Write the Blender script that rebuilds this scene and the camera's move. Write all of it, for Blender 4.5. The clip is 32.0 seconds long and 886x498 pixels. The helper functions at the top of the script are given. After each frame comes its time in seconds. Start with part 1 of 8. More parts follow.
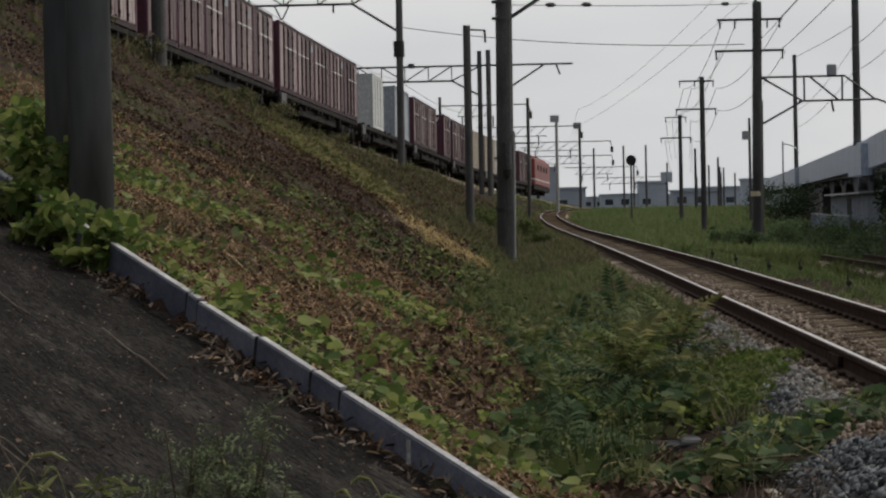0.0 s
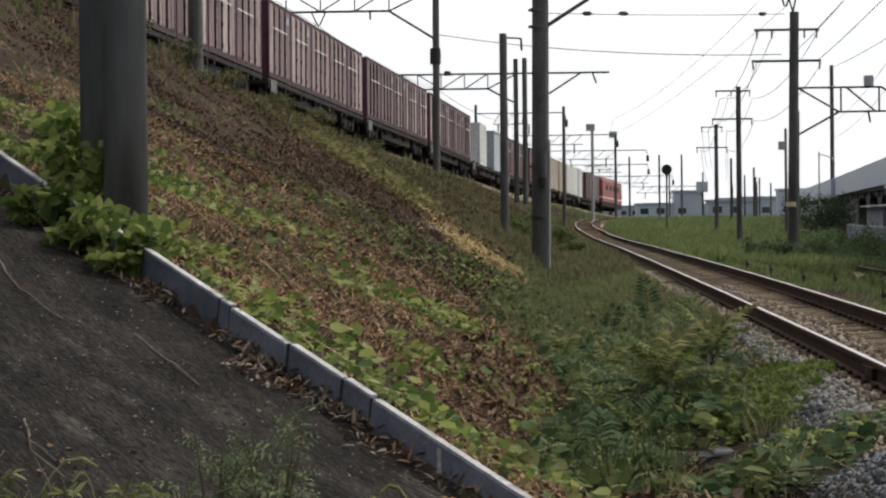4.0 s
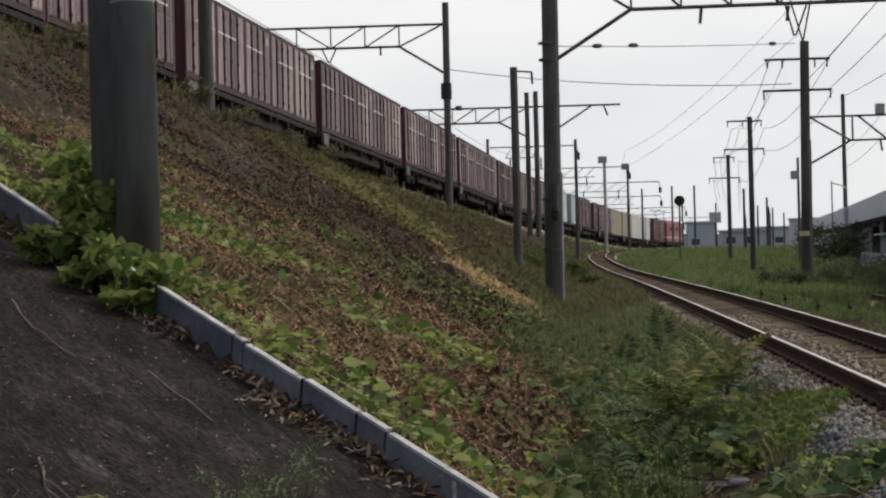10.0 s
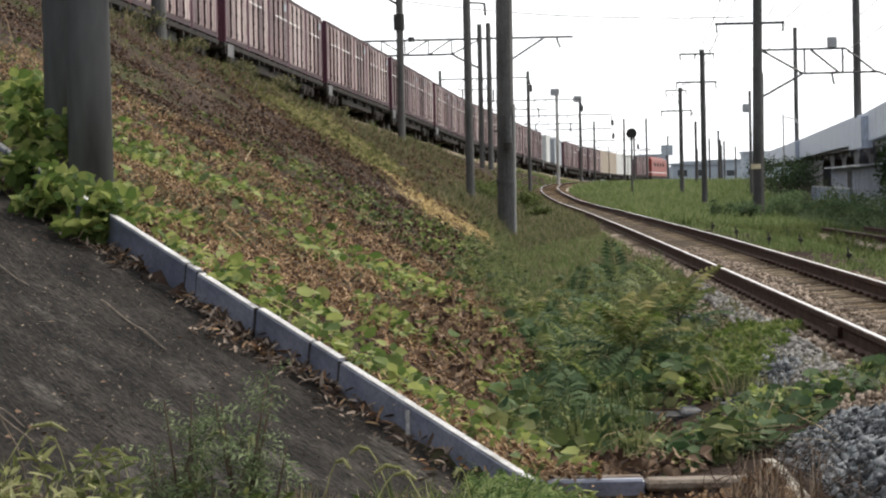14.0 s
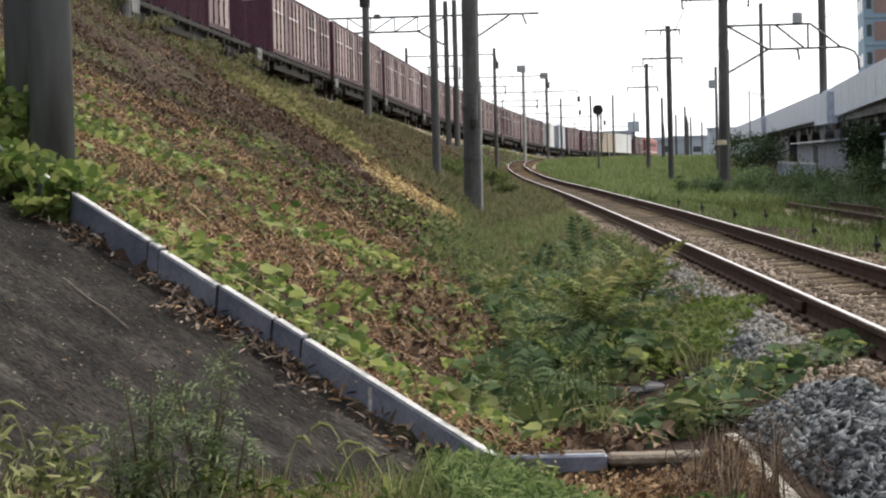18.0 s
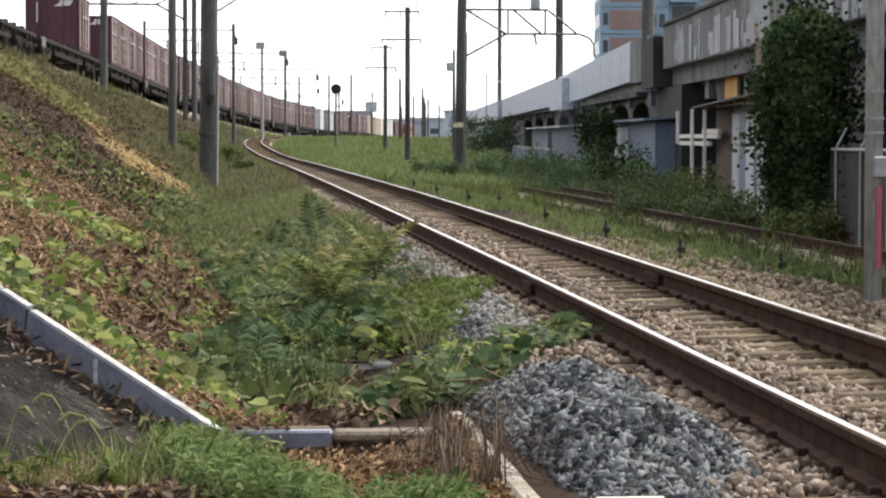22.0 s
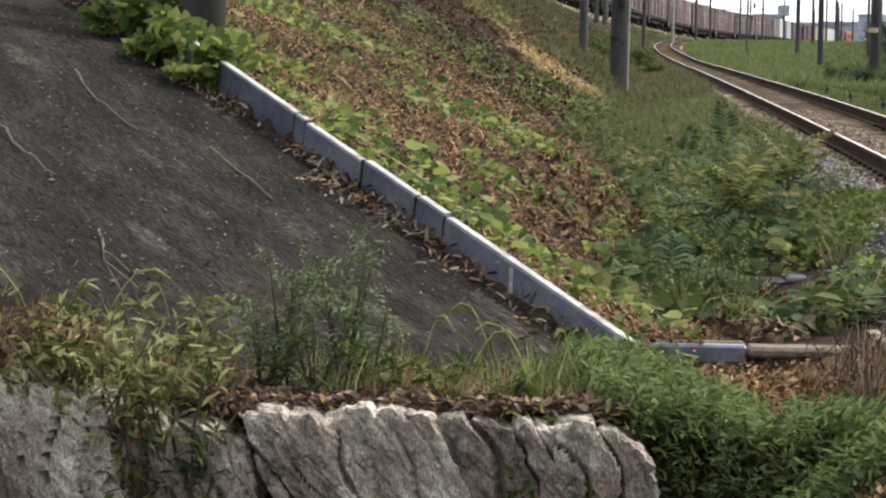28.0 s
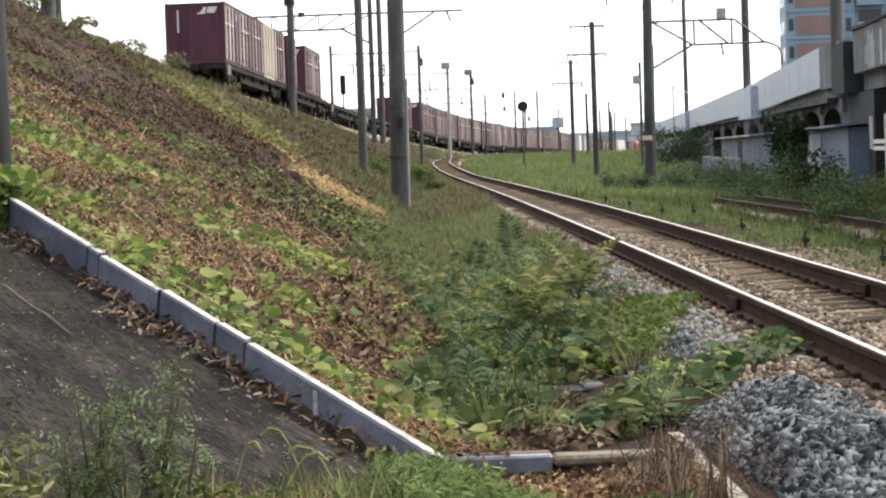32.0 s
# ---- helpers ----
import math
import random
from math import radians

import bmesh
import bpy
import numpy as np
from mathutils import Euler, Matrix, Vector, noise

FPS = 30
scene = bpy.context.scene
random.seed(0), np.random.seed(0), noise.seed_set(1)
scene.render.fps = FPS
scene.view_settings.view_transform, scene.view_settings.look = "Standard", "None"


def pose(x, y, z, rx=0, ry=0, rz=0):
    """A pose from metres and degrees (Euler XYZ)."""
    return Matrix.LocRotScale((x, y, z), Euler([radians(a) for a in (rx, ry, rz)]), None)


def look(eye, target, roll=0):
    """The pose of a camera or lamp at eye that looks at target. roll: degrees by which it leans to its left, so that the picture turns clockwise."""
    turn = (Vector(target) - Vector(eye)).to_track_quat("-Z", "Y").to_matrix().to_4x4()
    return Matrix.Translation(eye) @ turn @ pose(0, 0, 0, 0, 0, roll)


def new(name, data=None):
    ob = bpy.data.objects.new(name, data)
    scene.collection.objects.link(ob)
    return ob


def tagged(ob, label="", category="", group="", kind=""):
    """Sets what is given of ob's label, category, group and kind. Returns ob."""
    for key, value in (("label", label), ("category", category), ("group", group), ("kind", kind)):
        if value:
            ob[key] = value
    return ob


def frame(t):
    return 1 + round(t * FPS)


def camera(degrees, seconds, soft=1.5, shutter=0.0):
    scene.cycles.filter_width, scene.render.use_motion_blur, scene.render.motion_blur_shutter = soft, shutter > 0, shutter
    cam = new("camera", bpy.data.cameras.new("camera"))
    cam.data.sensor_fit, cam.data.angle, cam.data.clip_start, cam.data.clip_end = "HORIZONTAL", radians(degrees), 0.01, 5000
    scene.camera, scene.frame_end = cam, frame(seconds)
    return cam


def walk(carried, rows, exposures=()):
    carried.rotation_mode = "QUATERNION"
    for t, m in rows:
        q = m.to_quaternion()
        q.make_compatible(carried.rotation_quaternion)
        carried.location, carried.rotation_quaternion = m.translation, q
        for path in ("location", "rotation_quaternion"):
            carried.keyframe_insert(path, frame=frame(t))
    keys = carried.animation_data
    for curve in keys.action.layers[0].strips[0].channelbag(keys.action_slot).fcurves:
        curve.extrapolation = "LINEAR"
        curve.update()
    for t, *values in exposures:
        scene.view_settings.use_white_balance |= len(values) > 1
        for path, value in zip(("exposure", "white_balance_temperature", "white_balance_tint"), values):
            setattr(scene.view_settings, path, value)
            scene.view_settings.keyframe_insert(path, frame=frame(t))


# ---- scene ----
cam = camera(21.0, 32.0, soft=2.2)
PATH = [
    (0, pose(-0.017, -0.010, 1.145, 89.091, 0, 1.517) @ pose(0, 0, 0, 0, 0, -1.177)),
    (0.5, pose(-0.003, -0.007, 1.151, 89.896, 0, 2.894) @ pose(0, 0, 0, 0, 0, -1.156)),
    (1, pose(-0.002, 0.011, 1.157, 89.389, 0, 1.712) @ pose(0, 0, 0, 0, 0, -0.702)),
    (1.5, pose(-0.004, 0.006, 1.156, 89.533, 0, 1.893) @ pose(0, 0, 0, 0, 0, -0.769)),
    (2, pose(-0.001, 0.007, 1.147, 89.163, 0, 1.921) @ pose(0, 0, 0, 0, 0, -0.846)),
    (2.5, pose(0.001, 0.003, 1.160, 89.288, 0, 2.331) @ pose(0, 0, 0, 0, 0, -0.932)),
    (4.5, pose(-0.009, 0.001, 1.149, 89.280, 0, 2.324) @ pose(0, 0, 0, 0, 0, -0.618)),
    (5, pose(-0.005, 0.004, 1.148, 89.532, 0, 2.593) @ pose(0, 0, 0, 0, 0, -1.004)),
    (5.5, pose(-0.001, 0.000, 1.146, 89.535, 0, 2.582) @ pose(0, 0, 0, 0, 0, -1.090)),
    (6, pose(-0.004, 0.003, 1.147, 89.538, 0, 2.547) @ pose(0, 0, 0, 0, 0, -1.116)),
    (6.5, pose(-0.004, 0.005, 1.145, 89.750, 0, 2.645) @ pose(0, 0, 0, 0, 0, -1.139)),
    (7, pose(0.001, -0.004, 1.149, 89.977, 0, 2.862) @ pose(0, 0, 0, 0, 0, -1.257)),
    (7.5, pose(0.000, 0.001, 1.150, 90.126, 0, 2.899) @ pose(0, 0, 0, 0, 0, -1.273)),
    (8, pose(-0.001, -0.011, 1.149, 89.995, 0, 2.560) @ pose(0, 0, 0, 0, 0, -1.180)),
    (8.5, pose(-0.001, -0.000, 1.143, 89.802, 0, 2.207) @ pose(0, 0, 0, 0, 0, -1.063)),
    (9, pose(-0.001, -0.004, 1.143, 89.907, 0, 2.088) @ pose(0, 0, 0, 0, 0, -1.192)),
    (9.5, pose(-0.005, 0.011, 1.141, 90.019, 0, 2.487) @ pose(0, 0, 0, 0, 0, -1.275)),
    (10, pose(0.002, -0.003, 1.141, 90.121, 0, 2.662) @ pose(0, 0, 0, 0, 0, -1.513)),
    (10.5, pose(0.001, 0.001, 1.143, 90.130, 0, 2.907) @ pose(0, 0, 0, 0, 0, -1.571)),
    (11, pose(-0.005, 0.001, 1.140, 90.135, 0, 3.349) @ pose(0, 0, 0, 0, 0, -1.752)),
    (11.5, pose(-0.009, -0.011, 1.147, 90.102, 0, 3.602) @ pose(0, 0, 0, 0, 0, -1.582)),
    (12, pose(-0.009, -0.011, 1.140, 90.313, 0, 3.491) @ pose(0, 0, 0, 0, 0, -1.573)),
    (12.5, pose(-0.002, -0.004, 1.136, 90.064, 0, 2.320) @ pose(0, 0, 0, 0, 0, -1.685)),
    (13, pose(-0.003, 0.010, 1.133, 89.212, 0, 1.546) @ pose(0, 0, 0, 0, 0, -1.762)),
    (13.5, pose(-0.009, -0.003, 1.133, 88.674, 0, 1.577) @ pose(0, 0, 0, 0, 0, -1.483)),
    (14, pose(-0.009, -0.011, 1.130, 88.463, 0, 1.545) @ pose(0, 0, 0, 0, 0, -1.284)),
    (14.5, pose(-0.006, 0.002, 1.128, 88.279, 0, 1.242) @ pose(0, 0, 0, 0, 0, -1.418)),
    (16.5, pose(-0.004, 0.004, 1.123, 88.052, 0, 1.271) @ pose(0, 0, 0, 0, 0, -1.459)),
    (17, pose(-0.002, 0.003, 1.120, 88.007, 0, 1.147) @ pose(0, 0, 0, 0, 0, -1.483)),
    (17.5, pose(0.000, 0.005, 1.119, 87.925, 0, 0.988) @ pose(0, 0, 0, 0, 0, -1.527)),
    (18, pose(0.017, 0.008, 1.123, 87.901, 0, 0.779) @ pose(0, 0, 0, 0, 0, -1.534)),
    (18.5, pose(0.017, -0.008, 1.128, 90.651, 0, -0.330) @ pose(0, 0, 0, 0, 0, -0.914)),
    (19, pose(-0.000, -0.001, 1.107, 87.786, 0, -1.296) @ pose(0, 0, 0, 0, 0, 1.041)),
    (19.5, pose(-0.002, 0.001, 1.106, 86.394, 0, -2.339) @ pose(0, 0, 0, 0, 0, 1.889)),
    (20, pose(-0.006, -0.006, 1.110, 86.871, 0, -3.069) @ pose(0, 0, 0, 0, 0, 1.962)),
    (20.5, pose(0.011, 0.001, 1.118, 87.701, 0, -4.944) @ pose(0, 0, 0, 0, 0, 2.309)),
    (21, pose(0.007, -0.006, 1.125, 88.494, 0, -4.057) @ pose(0, 0, 0, 0, 0, 1.249)),
    (21.5, pose(0.033, -0.013, 1.111, 87.833, 0, -4.395) @ pose(0, 0, 0, 0, 0, 0.153)),
    (22, pose(0.039, -0.004, 1.112, 87.310, 0, -5.563) @ pose(0, 0, 0, 0, 0, 0.078)),
    (22.5, pose(0.035, 0.003, 1.115, 88.266, 0, -6.561) @ pose(0, 0, 0, 0, 0, -0.127)),
    (23, pose(0.016, -0.008, 1.117, 88.371, 0, -4.958) @ pose(0, 0, 0, 0, 0, 0.154)),
    (23.5, pose(0.011, -0.005, 1.114, 88.666, 0, -3.432) @ pose(0, 0, 0, 0, 0, -0.507)),
    (24, pose(0.011, -0.004, 1.116, 88.032, 0, -2.389) @ pose(0, 0, 0, 0, 0, -0.997)),
    (24.5, pose(0.013, 0.001, 1.121, 88.359, 0, -1.213) @ pose(0, 0, 0, 0, 0, -2.092)),
    (26.5, pose(0.007, -0.001, 1.162, 89.187, 0, 0.957) @ pose(0, 0, 0, 0, 0, -1.847)),
    (27, pose(0.015, 0.024, 1.151, 87.263, 0, 1.256) @ pose(0, 0, 0, 0, 0, -1.404)),
    (27.5, pose(0.007, 0.019, 1.161, 85.632, 0, 3.399) @ pose(0, 0, 0, 0, 0, 0.059)),
    (28, pose(-0.003, 0.029, 1.151, 84.937, 0, 4.167) @ pose(0, 0, 0, 0, 0, 0.520)),
    (28.5, pose(-0.038, -0.012, 1.175, 85.626, 0, 5.386) @ pose(0, 0, 0, 0, 0, 0.902)),
    (29, pose(-0.011, -0.017, 1.183, 88.796, 0, 4.065) @ pose(0, 0, 0, 0, 0, -0.597)),
    (29.5, pose(0.006, -0.000, 1.167, 89.416, 0, 2.770) @ pose(0, 0, 0, 0, 0, -1.875)),
    (30, pose(0.014, 0.014, 1.169, 89.592, 0, 1.449) @ pose(0, 0, 0, 0, 0, -2.462)),
    (30.5, pose(0.007, 0.007, 1.166, 89.918, 0, 1.350) @ pose(0, 0, 0, 0, 0, -2.561)),
    (31, pose(0.003, 0.017, 1.156, 88.369, 0, -0.633) @ pose(0, 0, 0, 0, 0, -2.097)),
    (31.5, pose(-0.032, -0.002, 1.161, 87.615, 0, -1.696) @ pose(0, 0, 0, 0, 0, -1.933)),
    (32, pose(-0.067, -0.031, 1.155, 87.770, 0, -1.014) @ pose(0, 0, 0, 0, 0, -2.047)),
]
EXPOSURES = [(0.0, -1.50), (1.0, -1.7), (2.0, -1.85), (2.5, -1.85), (4.5, -0.61), (6.0, -0.68), (7.0, -1.03), (8.0, -1.23), (9.0, -1.23), (10.0, -1.13), (11.0, -0.95), (12.0, -0.81), (13.0, -1.18), (14.0, -0.23), (17.0, -0.18), (18.0, -0.18), (18.5, -1.23), (19.0, -0.83), (20.0, 0.07), (21.0, -0.23), (22.0, 0.07), (23.0, 0.09), (24.0, -0.51), (24.5, -0.63), (26.5, -0.83), (27.0, -0.25), (28.0, -0.1), (29.0, -0.03), (30.0, -0.78), (30.5, -1.03), (31.0, -0.83), (31.5, -0.43), (32.0, 0.19)]
walk(cam, PATH, EXPOSURES)

# ---- sky and sun ----
SUN_AZ, SUN_EL = 62.0, 44.0   # degrees to the right of +y, and above the horizon
world = bpy.data.worlds.new("sky")
scene.world = world
world.use_nodes = True
wn, wl = world.node_tree.nodes, world.node_tree.links
sky = wn.new("ShaderNodeTexSky")
sky.sky_type, sky.sun_disc = "NISHITA", False
sky.sun_elevation, sky.sun_rotation = radians(SUN_EL), radians(SUN_AZ)
sky.air_density, sky.dust_density, sky.ozone_density = 1.0, 4.0, 1.0
veil = wn.new("ShaderNodeTexNoise")
veil.inputs["Scale"].default_value, veil.inputs["Detail"].default_value = 2.2, 5
veil_map = wn.new("ShaderNodeMapping")
veil_map.inputs["Scale"].default_value = (1, 1, 3.5)
veil_co = wn.new("ShaderNodeTexCoord")
veil_ramp = wn.new("ShaderNodeValToRGB")
veil_ramp.color_ramp.elements[0].color = (16.6, 17.0, 17.6, 1)
veil_ramp.color_ramp.elements[1].color = (25.2, 24.8, 24.0, 1)
veil_ramp.color_ramp.elements[0].position, veil_ramp.color_ramp.elements[1].position = 0.3, 0.7
mix = wn.new("ShaderNodeMixRGB")
# thin cloud glows towards the sun and gives way to blue sky on the far side
toward = wn.new("ShaderNodeVectorMath")
toward.operation = "DOT_PRODUCT"
toward.inputs[1].default_value = (math.sin(radians(SUN_AZ - 30)), math.cos(radians(SUN_AZ - 30)), 0.3)
cover = wn.new("ShaderNodeMapRange")
cover.inputs["From Min"].default_value, cover.inputs["From Max"].default_value = -0.5, 0.6
cover.inputs["To Min"].default_value, cover.inputs["To Max"].default_value = 0.3, 0.95
wl.new(veil_co.outputs["Generated"], toward.inputs[0])
wl.new(toward.outputs["Value"], cover.inputs["Value"])
wl.new(cover.outputs["Result"], mix.inputs["Fac"])
wl.new(veil_co.outputs["Generated"], veil_map.inputs["Vector"])
wl.new(veil_map.outputs["Vector"], veil.inputs["Vector"])
wl.new(veil.outputs["Fac"], veil_ramp.inputs["Fac"])
clear = wn.new("ShaderNodeMixRGB")
clear.blend_type = "MULTIPLY"
clear.inputs["Fac"].default_value, clear.inputs["Color2"].default_value = 1.0, (1.15, 1.2, 1.32, 1)
wl.new(sky.outputs["Color"], clear.inputs["Color1"])
wl.new(clear.outputs["Color"], mix.inputs["Color1"])
wl.new(veil_ramp.outputs["Color"], mix.inputs["Color2"])
wl.new(mix.outputs["Color"], wn["Background"].inputs["Color"])
wn["Background"].inputs["Strength"].default_value = 0.1

sun_data = bpy.data.lights.new("sun", "SUN")
sun_data.energy, sun_data.angle, sun_data.color = 4.2, radians(5), (1.0, 0.94, 0.85)
sun = new("sun", sun_data)
sun.matrix_world = look((0, 0, 60), (-60 * math.sin(radians(SUN_AZ)) / math.tan(radians(SUN_EL)), -60 * math.cos(radians(SUN_AZ)) / math.tan(radians(SUN_EL)), 0))


# ---- materials ----
def material(name, colours, scale=3.0, rough=0.8, metal=0.0, bump=0.0, bump_scale=None, fine=0.25, spec=0.4, island=0.0,
             translucent=0.0, obj_random=0.0, stretch=(1, 1, 1), patches=None, patch_scale=0.5, patch_range=(0.5, 0.62)):
    """A surface that varies at two scales: colours along a coarse noise, a fine grain on top, and where asked a third colour in patches."""
    m = bpy.data.materials.new(name)
    m.use_nodes = True
    n, l = m.node_tree.nodes, m.node_tree.links
    b = n["Principled BSDF"]
    co = n.new("ShaderNodeTexCoord")
    mp = n.new("ShaderNodeMapping")
    mp.inputs["Scale"].default_value = stretch
    l.new(co.outputs["Object"], mp.inputs["Vector"])
    n1 = n.new("ShaderNodeTexNoise")
    n1.inputs["Scale"].default_value, n1.inputs["Detail"].default_value, n1.inputs["Roughness"].default_value = scale, 6, 0.62
    l.new(mp.outputs["Vector"], n1.inputs["Vector"])
    ramp = n.new("ShaderNodeValToRGB")
    els = ramp.color_ramp.elements
    while len(els) < len(colours):
        els.new(0.5)
    for k, c in enumerate(colours):
        els[k].position = 0.3 + 0.4 * k / max(1, len(colours) - 1)
        els[k].color = (*c, 1)
    fac = n1.outputs["Fac"]
    if island or obj_random:
        if island:
            g = n.new("ShaderNodeNewGeometry")
            rnd = g.outputs["Random Per Island"]
        else:
            g = n.new("ShaderNodeObjectInfo")
            rnd = g.outputs["Random"]
        amount = island or obj_random
        ma = n.new("ShaderNodeMath")
        ma.operation = "MULTIPLY_ADD"
        ma.inputs[1].default_value, ma.inputs[2].default_value = amount, -0.5 * amount
        l.new(rnd, ma.inputs[0])
        add = n.new("ShaderNodeMath")
        add.operation = "ADD"
        l.new(fac, add.inputs[0])
        l.new(ma.outputs[0], add.inputs[1])
        fac = add.outputs[0]
    l.new(fac, ramp.inputs["Fac"])
    colour = ramp.outputs["Color"]
    if patches:
        n3 = n.new("ShaderNodeTexNoise")
        n3.inputs["Scale"].default_value, n3.inputs["Detail"].default_value = patch_scale, 4
        l.new(mp.outputs["Vector"], n3.inputs["Vector"])
        mr = n.new("ShaderNodeMapRange")
        mr.inputs["From Min"].default_value, mr.inputs["From Max"].default_value = patch_range
        l.new(n3.outputs["Fac"], mr.inputs["Value"])
        mx = n.new("ShaderNodeMixRGB")
        mx.inputs["Color2"].default_value = (*patches, 1)
        l.new(mr.outputs["Result"], mx.inputs["Fac"])
        l.new(colour, mx.inputs["Color1"])
        colour = mx.outputs["Color"]
    if fine:
        n2 = n.new("ShaderNodeTexNoise")
        n2.inputs["Scale"].default_value, n2.inputs["Detail"].default_value = scale * 14, 3
        l.new(mp.outputs["Vector"], n2.inputs["Vector"])
        mr2 = n.new("ShaderNodeMapRange")
        mr2.inputs["From Min"].default_value, mr2.inputs["From Max"].default_value = 0.3, 0.7
        mr2.inputs["To Min"].default_value, mr2.inputs["To Max"].default_value = 1 - fine, 1 + fine
        l.new(n2.outputs["Fac"], mr2.inputs["Value"])
        mu = n.new("ShaderNodeMixRGB")
        mu.blend_type = "MULTIPLY"
        mu.inputs["Fac"].default_value = 1
        l.new(colour, mu.inputs["Color1"])
        l.new(mr2.outputs["Result"], mu.inputs["Color2"])
        colour = mu.outputs["Color"]
    l.new(colour, b.inputs["Base Color"])
    b.inputs["Roughness"].default_value, b.inputs["Metallic"].default_value = rough, metal
    b.inputs["Specular IOR Level"].default_value = spec
    if bump:
        nb = n.new("ShaderNodeTexNoise")
        nb.inputs["Scale"].default_value, nb.inputs["Detail"].default_value = bump_scale or scale * 8, 6
        l.new(mp.outputs["Vector"], nb.inputs["Vector"])
        bp = n.new("ShaderNodeBump")
        bp.inputs["Strength"].default_value, bp.inputs["Distance"].default_value = bump, 0.02
        l.new(nb.outputs["Fac"], bp.inputs["Height"])
        l.new(bp.outputs["Normal"], b.inputs["Normal"])
    if translucent:
        tr = n.new("ShaderNodeBsdfTranslucent")
        l.new(colour, tr.inputs["Color"])
        ms = n.new("ShaderNodeMixShader")
        ms.inputs["Fac"].default_value = translucent
        l.new(b.outputs[0], ms.inputs[1])
        l.new(tr.outputs[0], ms.inputs[2])
        l.new(ms.outputs[0], n["Material Output"].inputs["Surface"])
    return m


M = {}
M["soil"] = material("soil", [(0.018, 0.0116, 0.0092), (0.037, 0.0245, 0.0188), (0.06, 0.041, 0.031)], 1.2, 0.95, bump=0.8, spec=0.05, patches=(0.042, 0.043, 0.02), patch_scale=0.35)
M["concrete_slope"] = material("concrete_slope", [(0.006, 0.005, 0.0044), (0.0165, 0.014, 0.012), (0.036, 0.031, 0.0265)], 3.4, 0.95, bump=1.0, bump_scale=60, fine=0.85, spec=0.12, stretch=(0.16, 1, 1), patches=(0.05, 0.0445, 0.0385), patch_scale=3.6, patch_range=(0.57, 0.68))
M["concrete_sand"] = material("concrete_sand", [(0.17, 0.15, 0.12), (0.29, 0.26, 0.215), (0.42, 0.39, 0.335)], 6.0, 0.9, bump=0.4, bump_scale=40, patches=(0.2, 0.15, 0.1), patch_scale=5.0, patch_range=(0.54, 0.68))
M["concrete_dirty"] = material("concrete_dirty", [(0.1, 0.075, 0.055), (0.21, 0.175, 0.14), (0.36, 0.33, 0.29)], 5.0, 0.9, bump=0.5, bump_scale=40, patches=(0.12, 0.085, 0.06), patch_scale=5.0, patch_range=(0.46, 0.6))
M["kerb"] = material("kerb", [(0.0797, 0.0911, 0.131), (0.133, 0.148, 0.202), (0.2, 0.215, 0.269)], 3.0, 0.4, bump=0.12, bump_scale=50, spec=0.8, obj_random=0.25)
# pale mortar whose colour carries the kerb top's sunlight; the tag borrows it
M["cap_mortar"] = material("cap_mortar", [(0.3, 0.29, 0.28), (0.46, 0.45, 0.44), (0.6, 0.59, 0.58)], 6.0, 0.8, bump=0.3, bump_scale=60, patches=(0.3, 0.29, 0.27), patch_scale=4.0, patch_range=(0.56, 0.68))
M["pole"] = material("pole", [(0.05, 0.049, 0.047), (0.085, 0.084, 0.081), (0.117, 0.116, 0.111)], 2.0, 0.85, bump=0.2, stretch=(1, 1, 0.25), obj_random=0.2)
M["pole_slate"] = material("pole_slate", [(0.13, 0.138, 0.148), (0.175, 0.183, 0.192), (0.225, 0.23, 0.237)], 1.2, 0.8, bump=0.08, bump_scale=30, fine=0.12, stretch=(1, 1, 0.2), patches=(0.07, 0.072, 0.075), patch_scale=2.0)
M["pole_light"] = material("pole_light", [(0.3, 0.3, 0.29), (0.42, 0.42, 0.4)], 2.0, 0.75, bump=0.15, stretch=(1, 1, 0.25))
M["steel"] = material("steel", [(0.06, 0.06, 0.06), (0.13, 0.13, 0.13)], 6.0, 0.55, 0.6, bump=0.1)
M["galv"] = material("galv", [(0.3, 0.31, 0.32), (0.42, 0.43, 0.44)], 6.0, 0.5, 0.5)
M["wire"] = material("wire", [(0.05, 0.05, 0.055), (0.09, 0.09, 0.09)], 6.0, 0.6, 0.4, fine=0)
M["rail_web"] = material("rail_web", [(0.022, 0.0125, 0.01), (0.045, 0.0245, 0.018), (0.07, 0.039, 0.027)], 7.0, 0.85, 0.1, bump=0.3, spec=0.1)
M["rail_dull"] = material("rail_dull", [(0.0275, 0.0165, 0.0121), (0.055, 0.0341, 0.0231)], 9.0, 0.6, 0.3, stretch=(1, 0.1, 1), fine=0.1)
M["rail_head"] = material("rail_head", [(0.5, 0.47, 0.45), (0.7, 0.67, 0.65)], 9.0, 0.3, 0.95, stretch=(1, 0.1, 1), fine=0.1)
M["sleeper"] = material("sleeper", [(0.1, 0.07, 0.045), (0.24, 0.175, 0.11), (0.38, 0.29, 0.19)], 6.0, 0.95, bump=1.0, bump_scale=22, fine=0.45, spec=0.1, stretch=(0.3, 3, 1), obj_random=0.45, patches=(0.09, 0.075, 0.06), patch_scale=1.6, patch_range=(0.5, 0.62))
M["ballast_old"] = material("ballast_old", [(0.11, 0.078, 0.056), (0.215, 0.162, 0.12), (0.36, 0.29, 0.23)], 9.0, 0.92, bump=0.8, island=0.9, fine=0.3)
